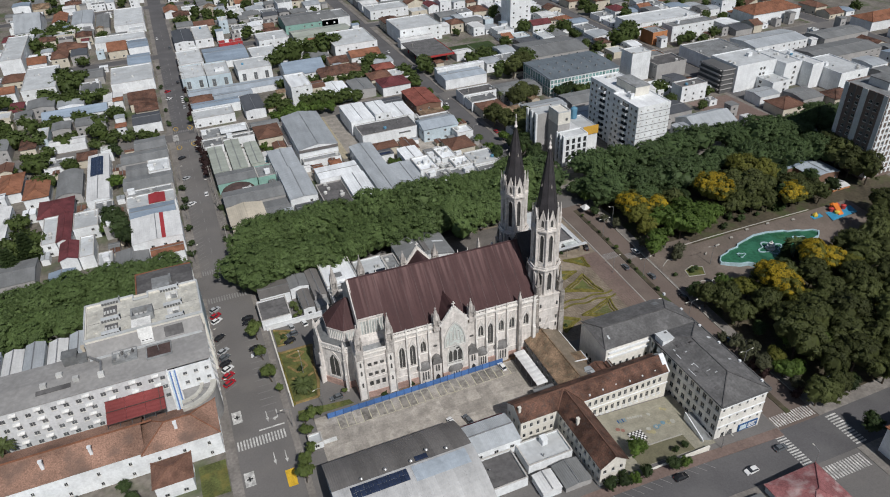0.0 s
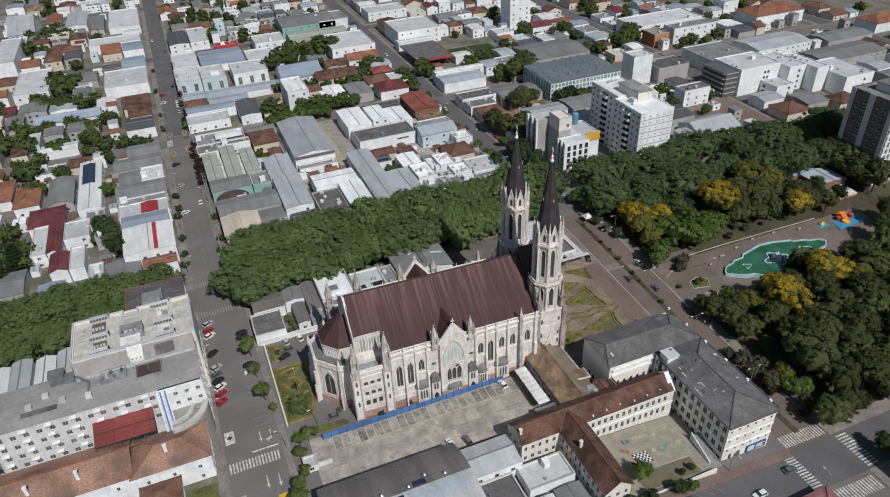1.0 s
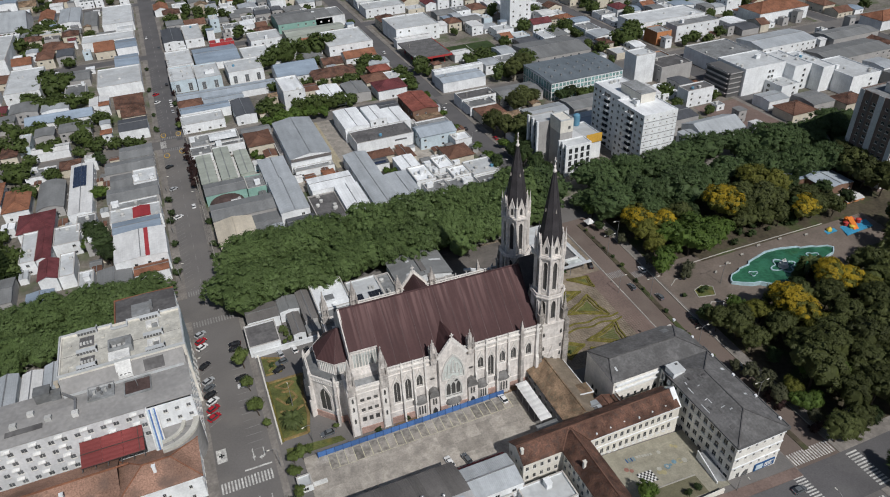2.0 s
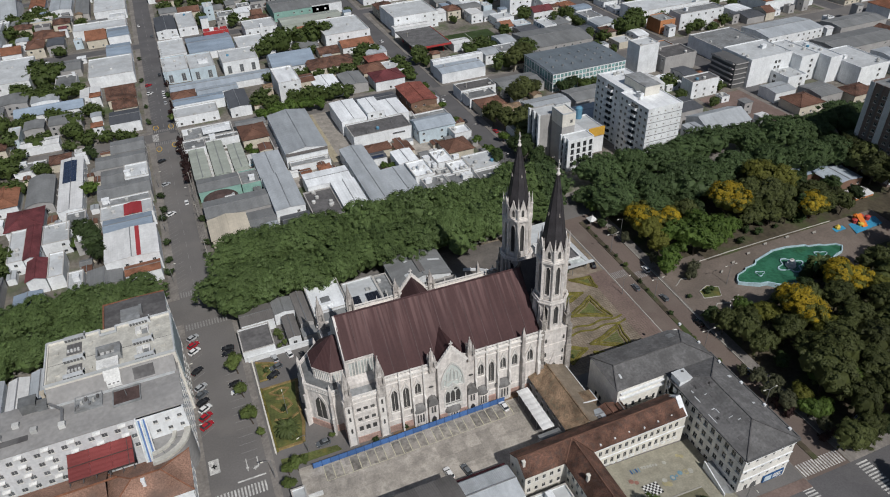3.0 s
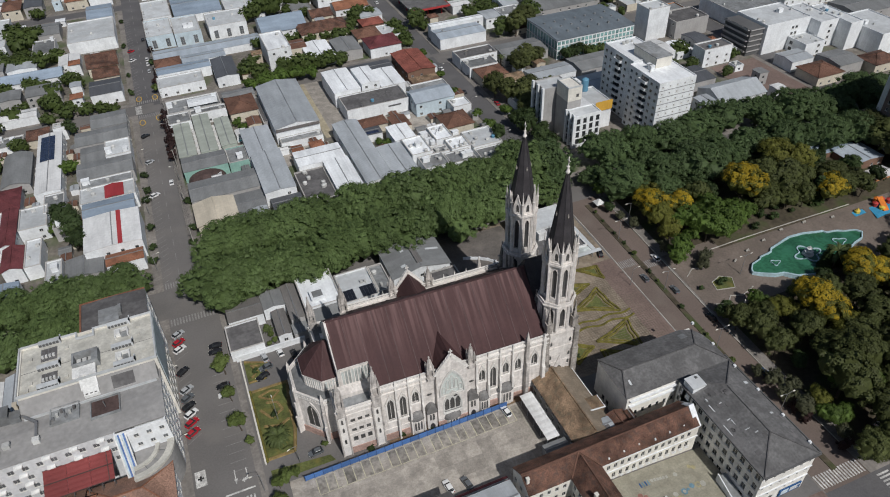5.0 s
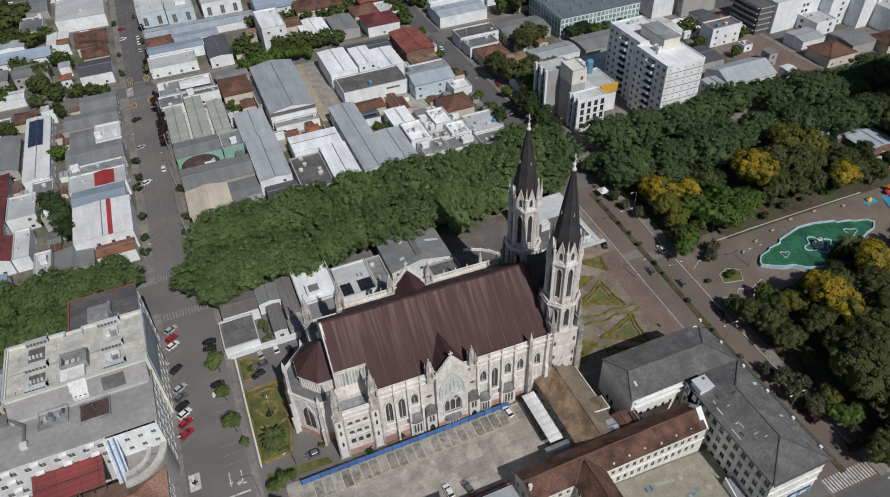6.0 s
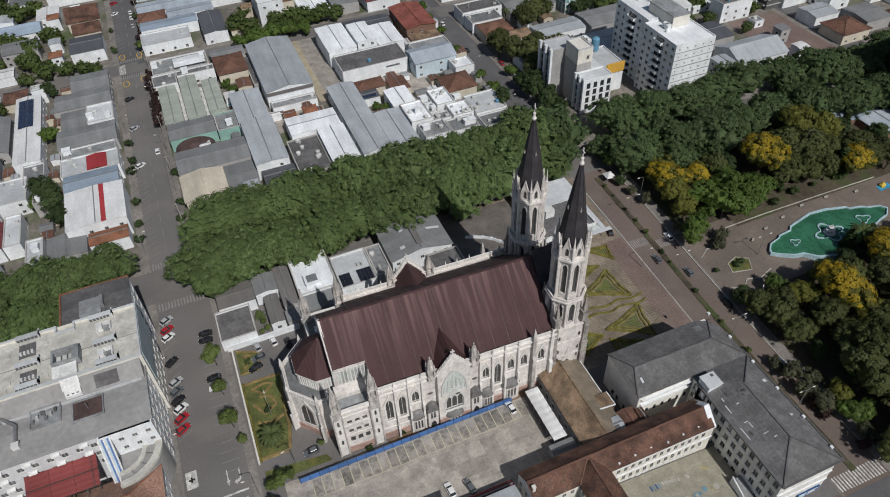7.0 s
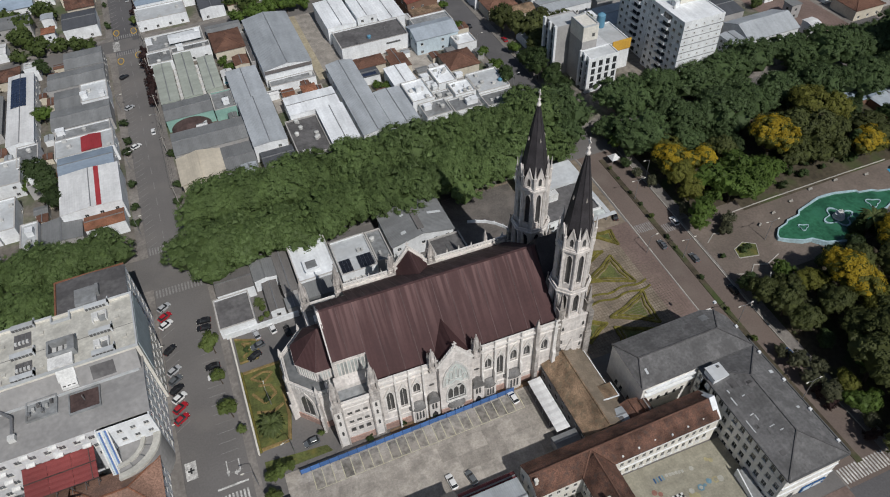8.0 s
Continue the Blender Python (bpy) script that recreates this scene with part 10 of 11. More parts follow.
for key, spots in (
        ("yellow", ((163.5, 204.5, 1.2), (174.5, 201.5, 0.98), (199.5, 198.0, 1.4), (181.5, 141.5, 1.35), (206.5, 149.0, 1.15), (212.5, 146.0, 1.0), (231.5, 186.0, 1.1))),
        ("olive", ((162.0, 197.5, 1.05), (224.5, 207.5, 1.55), (231.5, 203.0, 1.2), (167.0, 211.0, 1.0), (162.5, 191.0, 0.8), (186.0, 134.0, 0.9), (216.0, 140.0, 1.0))),
        ("bright", ((158.5, 180.5, 1.6), (175.0, 186.0, 1.9), (183.5, 186.0, 2.0), (181.0, 192.5, 2.0), (190.5, 188.5, 1.7), (170.5, 192.5, 1.6), (169.5, 153.5, 1.05), (190.0, 187.5, 1.2), (157.0, 110.5, 1.0), (160.5, 109.0, 0.9), (155.5, 224.0, 1.1), (168.5, 121.5, 1.5), (173.0, 113.0, 1.6), (171.0, 188.0, 1.0))),
        ("park", ((184.0, 203.0, 0.9), (207.0, 206.0, 1.0), (213.0, 201.0, 1.2), (219.0, 196.0, 1.2), (225.0, 193.5, 1.0), (209.5, 194.0, 0.85), (215.0, 189.5, 0.75), (222.0, 188.0, 0.75), (204.5, 190.5, 0.7), (239.0, 186.5, 0.8), (247.0, 183.5, 0.7), (240.0, 193.0, 1.0), (248.0, 189.0, 0.8),
                  (157.5, 148.5, 0.75), (161.0, 142.5, 0.92), (160.5, 135.0, 0.85), (165.5, 147.0, 0.7), (172.5, 136.0, 0.85), (166.0, 115.5, 1.4), (176.0, 120.5, 1.3), (181.0, 112.0, 1.2), (184.5, 126.5, 1.1), (173.0, 127.5, 0.9), (190.5, 120.0, 1.2), (196.0, 131.0, 1.1),
                  (199.0, 141.0, 0.95), (192.0, 146.5, 0.8), (168.0, 104.5, 1.0), (178.0, 103.0, 1.1), (190.0, 106.0, 1.1), (202.0, 112.0, 1.2), (204.0, 124.0, 1.1), (210.0, 132.0, 1.1), (214.0, 118.0, 1.1), (222.0, 128.0, 1.1), (224.0, 141.0, 1.1), (227.0, 149.0, 1.0), (234.0, 140.0, 1.1), (240.0, 150.0, 1.05),
                  (156.5, 97.0, 0.85), (160.5, 96.5, 0.7), (166.0, 98.0, 0.8), (183.0, 95.5, 0.9), (192.0, 97.0, 0.9), (200.0, 100.0, 1.0), (212.0, 106.0, 1.0), (250.0, 158.0, 1.0), (246.0, 142.0, 1.0), (258.0, 152.0, 1.0), (262.0, 166.0, 1.0), (270.0, 158.0, 1.0), (280.0, 166.0, 1.0), (279.0, 187.0, 1.2), (276.5, 195.0, 1.2), (278.0, 203.0, 1.3), (278.5, 211.0, 1.2))),
        ("dark", ((190.0, 204.0, 0.95), (243.0, 203.5, 1.0), (238.0, 198.0, 1.0), (245.0, 196.0, 0.9), (255.0, 196.5, 1.0), (259.0, 188.0, 0.9), (164.0, 129.0, 0.7), (157.0, 154.0, 0.75), (189.0, 153.0, 0.8), (197.0, 153.5, 0.8), (184.0, 151.5, 0.7), (157.0, 218.0, 0.8), (152.5, 215.0, 0.5), (171.0, 97.0, 0.7), (163.0, 83.0, 0.8), (216.0, 154.0, 0.8))),
        ("grey", ((196.5, 217.0, 1.35), (165.5, 175.0, 0.6), (168.5, 178.5, 0.6), (152.0, 126.5, 0.75), (151.5, 121.0, 0.7), (150.5, 131.5, 0.5), (153.0, 115.5, 0.75), (176.0, 131.0, 0.8), (188.5, 204.5, 0.9), (221.0, 133.5, 1.0), (156.5, 105.0, 0.6), (153.5, 209.0, 0.5), (155.5, 203.0, 0.55), (158.0, 187.5, 0.6)))):
    for x, y, s in spots:
        tree(key, x, y, s, PG)
        STANDS.append((x, y))
UG = random.Random(23)
for gx in range(158, 232, 6):
    for gy in range(99, 152, 6):
        x, y = gx + UG.uniform(-1.5, 1.5), gy + UG.uniform(-1.5, 1.5)
        if y < 146 + 0.05 * (x - 160) and min(math.hypot(x - a, y - b) for a, b in STANDS) > 4.6:
            tree(UG.choice(("grey", "olive", "dark", "grey")), x, y, UG.uniform(0.55, 0.85), PG)
for x, y, s in ((158.5, 167.0, 0.5), (197.0, 184.8, 0.8), (207.0, 186.0, 0.9), (203.5, 189.5, 0.8), (210.5, 190.5, 0.9), (216.0, 186.5, 0.6), (166.5, 166.8, 0.6), (168.5, 167.5, 0.5), (152.2, 113.0, 0.8), (151.8, 118.0, 0.9), (154.8, 101.5, 0.9)):
    tree("purple" if y < 125 else "bush", x, y, s * 1.5, "low shrubs of the park")
WG = "street trees beside the church garden"
for x, y, s in ((3.5, 194.2, 1.85), (3.6, 183.0, 1.25), (4.4, 171.5, 1.65), (5.8, 165.4, 0.9), (-12.0, 199.0, 0.5)):
    tree("small", x, y, s, WG)
for x, y, s in ((10.5, 149.0, 1.0), (13.0, 149.6, 1.2), (15.4, 150.6, 0.9), (9.8, 137.5, 1.0), (9.6, 144.0, 1.2), (7.2, 133.5, 1.4), (6.0, 128.5, 1.5)):
    tree("small", x, y, s, "bushes at the car park corner")
for x, y, k in ((-40.2, 145.0, "dark"), (-38.0, 140.5, "dark"), (-44.0, 139.0, "bright"), (92.6, 100.6, "bright"), (104.5, 97.4, "dark"), (108.0, 98.2, "dark"), (103.4, 92.6, "bright"), (99.6, 93.0, "dark"), (80.0, 93.2, "dark"), (87.0, 92.8, "bright"), (90.8, 93.0, "dark"), (84.0, 90.2 + 3, "dark")):
    tree(k, x, y, 0.85 if x == 92.6 else (0.26 if 104 <= x <= 109 else 0.5), "garden trees by the walls")
for x, y in ((14.0, 173.0), (12.0, 191.0), (44.8, 149.0 + 1.9), (53.0, 150.8), (69.8, 150.6), (36.0, 150.9)):
    tree("bush", x, y, 0.7, "clipped shrubs beside the church")
for x, y in ((24.5, 156.5), (18.2, 199.6), (19.4, 203.5), (18.6, 207.0), (20.2, 200.4)):
    tree("small", x, y, 0.6, "garden shrubs")
for y in (258, 268, 279, 297, 305, 318):
    tree("bush", -11.4, y + TR.uniform(-2, 2), TR.uniform(1.0, 1.35), "shrubs along the western street")
for y in (272, 291, 263):
    tree("bush", 3.2, y, 1.2, "shrubs along the western street")
for y in range(328, 376, 6):
    tree("purple", 2.4, y, TR.uniform(1.5, 2.1), "purple shrubs along the western street")
for y in (404, 428, 470, 512):
    tree("bush", -11.8, y, TR.uniform(0.9, 1.2), "shrubs along the western street")
for y in (412, 424, 438, 455, 478, 500):
    tree("purple" if y % 3 else "bush", 2.2, y, TR.uniform(1.2, 1.7), "purple shrubs along the western street")
for x, y, s in ((0.6, 400, 1.3), (70, 381.5, 1.2), (62, 380, 1.3), (54, 379, 1.3), (46, 380, 1.1), (78, 380.5, 1.0)):
    tree("bright" if x > 5 else "small", x, y, s, "trees of the farther blocks")
FG = "trees of the farther blocks"
LATER = []


def town_tree(key, x, y, scale):
    """A garden tree of the town; those far off are gathered into one mesh below."""
    if y > 384 or x > 215 or x < -60:
        LATER.append((key, x, y, scale))
    else:
        tree(key, x, y, scale, FG)


for x, y, s in ((-68, 502, 1.9), (-60, 503, 1.5), (-72, 497, 1.4), (-80, 474, 1.5), (-71, 465, 1.5), (-63, 462, 1.4), (-55, 461, 1.5), (-48, 466, 1.2), (-48, 415, 1.4), (-72, 428, 1.3), (-33, 391, 1.0), (-26, 389, 1.0), (-20, 385, 0.9), (-42, 391, 1.0), (-50, 389, 0.9), (-74, 388, 1.0), (-77, 371, 1.5), (-72, 350, 1.3), (-79, 405, 1.5), (-90, 410, 1.5), (-100, 430, 1.6), (-99, 665, 1.4), (-84, 625, 1.5), (-78, 653, 1.3), (-94, 601, 1.5), (-69, 632, 1.3), (-88, 610, 1.3), (-104, 620, 1.4), (-96, 640, 1.3), (-90, 618, 1.2), (-76, 630, 1.2), (-77, 290, 1.6), (-72, 285, 1.3), (-81, 283, 1.3), (-84, 292, 1.2), (-66, 489, 1.7), (-72, 494, 1.5), (-95, 455, 1.3), (-88, 440, 1.2), (-40, 292, 1.3), (-38, 286, 1.0)):
    town_tree("dark", x, y, s)
for x, y, s in ((48, 396, 1.0), (53, 390.5, 0.85), (66, 391, 0.9), (74, 390, 1.0), (81, 389.4, 0.9), (89, 389, 0.9), (97, 389, 0.7), (72, 478, 1.3), (80, 484, 1.4), (90, 488, 1.2), (100, 486, 1.4), (108, 490, 1.2), (62, 474, 1.0), (205, 384, 1.3), (198, 380.5, 1.1), (212, 392, 1.3), (192, 385, 1.0),
                (154.5, 318.5, 1.05), (157.5, 311.5, 0.95), (163, 306, 1.0), (170, 312, 0.9), (176, 337, 0.95), (183, 341, 1.0), (191, 343, 0.8), (178, 306, 0.8), (168, 298, 0.9), (186, 300, 0.85), (160, 296, 0.9), (176, 292, 0.8), (157.5, 290, 0.7), (300, 404, 1.5), (290, 400, 1.3), (308, 410, 1.2)):
    town_tree("park", x, y, s)
for x, y, s in ((137.6, 402, 1.0), (137.4, 410, 1.1), (137.6, 420, 1.2), (137.2, 396, 0.9), (131, 446, 1.5), (126, 452, 1.5), (121, 446, 1.3), (137.5, 366, 0.7), (138.4, 350, 0.6), (137.8, 330, 0.6), (138.0, 292, 0.8), (137.5, 280, 0.9), (137.8, 303, 0.7), (150.8, 300, 0.8), (151.0, 288, 1.0), (151.0, 278, 1.1), (152.5, 268, 1.1), (153.0, 260, 1.0), (154.5, 284, 1.1), (155.0, 272, 1.0), (206, 338, 0.9), (213, 338.5, 1.0), (221, 338, 1.0), (228, 338.5, 0.9), (236, 337.5, 0.9), (285, 302, 0.9), (232, 300, 1.0),
                (35, 341, 0.6), (33.5, 346, 0.7), (36, 333.5, 0.6), (91.5, 298, 0.6), (88.5, 300.5, 0.55), (93, 295.5, 0.4), (104, 421, 1.2), (112, 426, 1.1), (98, 426, 1.0), (106, 434, 1.2), (116, 437, 1.0), (140, 378.5, 0.7), (76, 428, 1.1), (88, 424, 1.0), (82, 431, 0.9), (60, 432, 1.0), (54, 414, 0.9), (46, 408, 0.8)):
    town_tree("bright" if s < 0.85 or (x == 131 or x == 126) else "dark", x, y, s)
for k, (x, y) in enumerate(((-36, 276), (-44, 292), (-75, 300), (-70, 292), (-80, 312), (-88, 372), (-66, 398), (-76, 425), (-84, 430), (-52, 428), (-58, 430), (-66, 466), (-64, 476), (-70, 480), (-60, 545), (-72, 620), (-80, 606), (-66, 615), (-40, 398), (-46, 404), (-52, 410), (-62, 412), (-36, 424), (-98, 400), (-92, 414), (-104, 420), (-82, 384), (-62, 366), (-40, 372), (-40, 334),
                              (186, 418), (195, 420), (262, 390), (270, 382), (275, 400), (330, 384), (340, 388), (350, 384), (362, 388), (262, 316), (330, 412), (205, 430), (222, 440), (152, 420), (154, 414), (140, 540), (260, 440), (275, 450), (44, 470), (96, 470))):
    town_tree(("dark", "bright", "dark", "park")[k % 4], x, y, TR.uniform(0.8, 1.3) * (0.8 if k % 4 == 3 else 1))
near_spots = [p for p in TREE_SPOTS if p[1] < 372 and -60 < p[0] < 160]
for k, (x, y) in enumerate(near_spots[:30]):
    tree(("dark", "bright", "dark", "park")[k % 4], x, y, TR.uniform(0.6, 1.0), FG)
FAR_CROWN = {"dark": crown_mesh("far_crown", 5, 5.0, 1.8, 9.0, 4, 24, 1.0, 0.9, 8, "leaf_park"), "park": crown_mesh("far_crown", 6, 7.2, 3.5, 13.0, 5, 34, 1.2, 1.0, 8, "leaf_park"), "bright": crown_mesh("far_crown", 7, 4.2, 1.6, 7.0, 4, 20, 0.9, 0.8, 8, "leaf_park")}
far_v, far_f, kf = [], [], 0
for k, (x, y, own) in enumerate([p + (None,) for p in TREE_SPOTS] + [(p[1], p[2], p) for p in LATER]):
    if own is None and y < 372 and -60 < x < 160:
        continue
    for q in range(2 if own is None and k % 3 else 1):
        src = FAR_CROWN[own[0] if own else ("dark", "park")[(k + q) % 2]]
        co = np.empty(len(src.vertices) * 3)
        src.vertices.foreach_get("co", co)
        sc, rz = own[3] if own else TR.uniform(0.5, 0.95), TR.uniform(0, 6.28)
        co = co.reshape(-1, 3) * sc
        cx, cy = x + (0 if own else TR.uniform(-4.5, 4.5)), y + (0 if own else TR.uniform(-4.5, 4.5))
        far_v.append(np.stack([cx + co[:, 0] * math.cos(rz) - co[:, 1] * math.sin(rz), cy + co[:, 0] * math.sin(rz) + co[:, 1] * math.cos(rz), co[:, 2] - 2.2 * sc], 1))
        far_f += [tuple(i + kf for i in p.vertices) for p in src.polygons]
        kf += len(co)
me = bpy.data.meshes.new("far_trees")
me.from_pydata(np.concatenate(far_v).tolist(), [], far_f)
me.materials.append(M["leaf_far"])
tagged(new("far_trees", me), "dark green garden trees among the far houses", "trees", "", "stuff")
for y in (138, 150, 163, 176, 181, 190, 197, 203, 211, 216):
    tree("bush" if y % 2 else "small", 147.2, y, TR.uniform(0.35, 0.7), "low shrubs on the median")
for x, y in ((104, 157), (111, 183), (116, 196), (119, 193), (108, 199), (113, 190), (125, 196), (102, 195)):
    tree("bush", x, y, 0.55, "clipped shrubs on the forecourt")
for ob, m in FIRST:
    ob.matrix_basis = m

# the garden palm, frond by frond, and two more
def palm(x, y, h, fronds, size, label):
    ob = thing("palm", x, y, G(x, y), label, "palm", "palms")
    g = Geo().turned(x, y, [(0.5, G(x, y) - 0.2), (0.38, G(x, y) + h * 0.5), (0.45, G(x, y) + h)], 9)
    part("trunk", g, M["bark"], ob, "stout ringed palm trunk")
    f = Geo()
    segs = 6
    for s in range(segs):
        t0, t1 = s / segs, (s + 1) / segs
        for side in (-1, 1):
            def at(t, o):
                return (size * (t - 0.08 * t * t), side * o * size * 0.16 * math.sin(math.pi * min(1, t * 0.92 + 0.06)), size * (0.5 * t - 0.85 * t * t) - abs(o) * size * 0.05)
            f.add([at(t0, 0), at(t1, 0), at(t1 + 0.04, 1), at(t0 + 0.06, 1)], [(0, 1, 2, 3)])
    me = mesh_of("frond", f, M["leaf_palm"], closed=False)
    for k in range(fronds):
        put("frond", me, pose(x, y, G(x, y) + h, 0, TR.uniform(-45, 22), k * 360 / fronds * 2.4 + TR.uniform(-8, 8)), ob)
    return ob


palm(13.2, 163.6, 2.6, 54, 3.7, "broad date palm with arching fronds in the church garden")
palm(171.5, 346.5, 7.0, 16, 2.6, "tall thin palm beside a house")
palm(-68.8, 165.2, 11.0, 22, 3.6, "tall palm beside the white hotel")
palm(206.0, 157.0, 9.0, 30, 4.6, "dark feathery park palm beside the pond")
palm(19.0, 205.4, 2.0, 20, 2.0, "small garden palm with thin fronds")


def conifer(x, y, h, r):
    ob = thing("conifer", x, y, G(x, y), "tall dark layered conifer", "tree", "conifers")
    part("trunk", Geo().turned(x, y, [(0.35, G(x, y) - 0.2), (0.1, G(x, y) + h)], 8), M["bark"], ob)
    rg = np.random.RandomState(int(h * 10))
    n = 2600
    t = rg.rand(n)
    a = rg.rand(n) * 2 * np.pi
    tier = (np.floor(t * 11) + 0.35 * rg.rand(n)) / 11
    q = r * (1 - tier * 0.85) * np.sqrt(rg.rand(n))
    pos = np.stack([x + q * np.cos(a), y + q * np.sin(a), G(x, y) + h * (0.12 + 0.88 * tier) - q * 0.18], 1)
    d = np.stack([np.cos(a), np.sin(a), -0.2 + 0.3 * rg.rand(n)], 1)
    w = np.stack([-np.sin(a), np.cos(a), 0.3 * rg.randn(n)], 1)
    s = 0.55 * (0.6 + rg.rand(n, 1))
    quad = np.stack([pos - d * s, pos + w * s * 0.4, pos + d * s, pos - w * s * 0.4], 1).reshape(-1, 3)
    me = bpy.data.meshes.new("crown")
    me.from_pydata(quad.tolist(), [], [(4 * i, 4 * i + 1, 4 * i + 2, 4 * i + 3) for i in range(n)])
    me.materials.append(M["leaf_dark"])
    put("crown", me, Matrix.Identity(4), ob, "dark needle tiers")


for x, y, h, r in ((-74, 283, 15, 5.5), (-80, 276, 13, 5.0), (228, 188, 13, 3.5), (204, 158.6, 11, 2.4), (211, 157.6, 10, 2.2), (-72, 505, 14, 6), (246, 205, 12, 3)):
    conifer(x, y, h, r)


# ---- cars ----
def car_kind(colour, word, van=False, far=False):
    ob = thing("car", 0, 0, 0, word + " parked on the asphalt", "car")
    L, Wd = (4.2, 1.74) if not van else (4.7, 1.85)
    hb, ht = (0.86, 1.46) if not van else (1.05, 1.85)

    def ring(x, w, z0, z1):
        return [(x, -w / 2, z0), (x, w / 2, z0), (x, w / 2 * 0.98, z1), (x, -w / 2 * 0.98, z1)]
    body = Geo().loft([ring(-L / 2, Wd * 0.86, 0.35, hb * 0.85), ring(-L / 2 + 0.25, Wd, 0.22, hb), ring(-0.3, Wd, 0.2, hb), ring(L / 2 - 1.1, Wd, 0.2, hb * 0.98), ring(L / 2 - 0.25, Wd * 0.95, 0.22, hb * 0.8), ring(L / 2, Wd * 0.8, 0.35, hb * 0.66)])
    b = part("body", body, M[colour], ob)
    c0, c1, c2, c3 = (-L / 2 + 0.25, -L / 2 + 0.75, 0.25, 0.98)
    cab = Geo().loft([[(x, -w / 2, z) for x, w, z in ((c0, Wd * 0.9, hb - 0.02), (c1, Wd * 0.74, ht - 0.05), (c2, Wd * 0.74, ht - 0.05), (c3, Wd * 0.9, hb - 0.02))],
                      [(x, w / 2, z) for x, w, z in ((c0, Wd * 0.9, hb - 0.02), (c1, Wd * 0.74, ht - 0.05), (c2, Wd * 0.74, ht - 0.05), (c3, Wd * 0.9, hb - 0.02))]])
    part("glasshouse", cab, M["glass"], ob, "dark car glass")
    part("roof", Geo().loft([[(c1 - 0.02, -Wd * 0.37, ht - 0.05), (c2 + 0.02, -Wd * 0.37, ht - 0.05), (c2 + 0.02, Wd * 0.37, ht - 0.05), (c1 - 0.02, Wd * 0.37, ht - 0.05)], [(c1 + 0.08, -Wd * 0.33, ht), (c2 - 0.1, -Wd * 0.33, ht), (c2 - 0.1, Wd * 0.33, ht), (c1 + 0.08, Wd * 0.33, ht)]]), M[colour], ob)
    for x in (-L / 2 + 0.8, L / 2 - 0.8):
        for s in (-1, 1):
            y = s * Wd * 0.44
            wh = part("wheel", Geo().loft([[(x + q * math.cos(a * math.pi / 7), y + e * s, 0.32 + q * math.sin(a * math.pi / 7)) for a in range(14)] for q, e in ((0.28, -0.1), (0.32, -0.05), (0.32, 0.1), (0.27, 0.13))]), M["rubber"], ob)
            if far:
                continue
            part("rim", Geo().loft([[(x + 0.18 * math.cos(a * math.pi / 5), y + e * s, 0.32 + 0.18 * math.sin(a * math.pi / 5)) for a in range(10)] for e in (0.1, 0.145)]), M["metal"], wh)
    for s in (-1, 1) if not far else ():
        part("headlight", Geo().box(L / 2 - 0.22, L / 2 - 0.04, s * Wd * 0.32 - 0.16, s * Wd * 0.32 + 0.16, 0.5, 0.64), M["lamp_glass"], ob)
        part("tail_light", Geo().box(-L / 2 - 0.01, -L / 2 + 0.12, s * Wd * 0.34 - 0.12, s * Wd * 0.34 + 0.12, 0.55, 0.75), M["wall_red"], ob)
    return ob


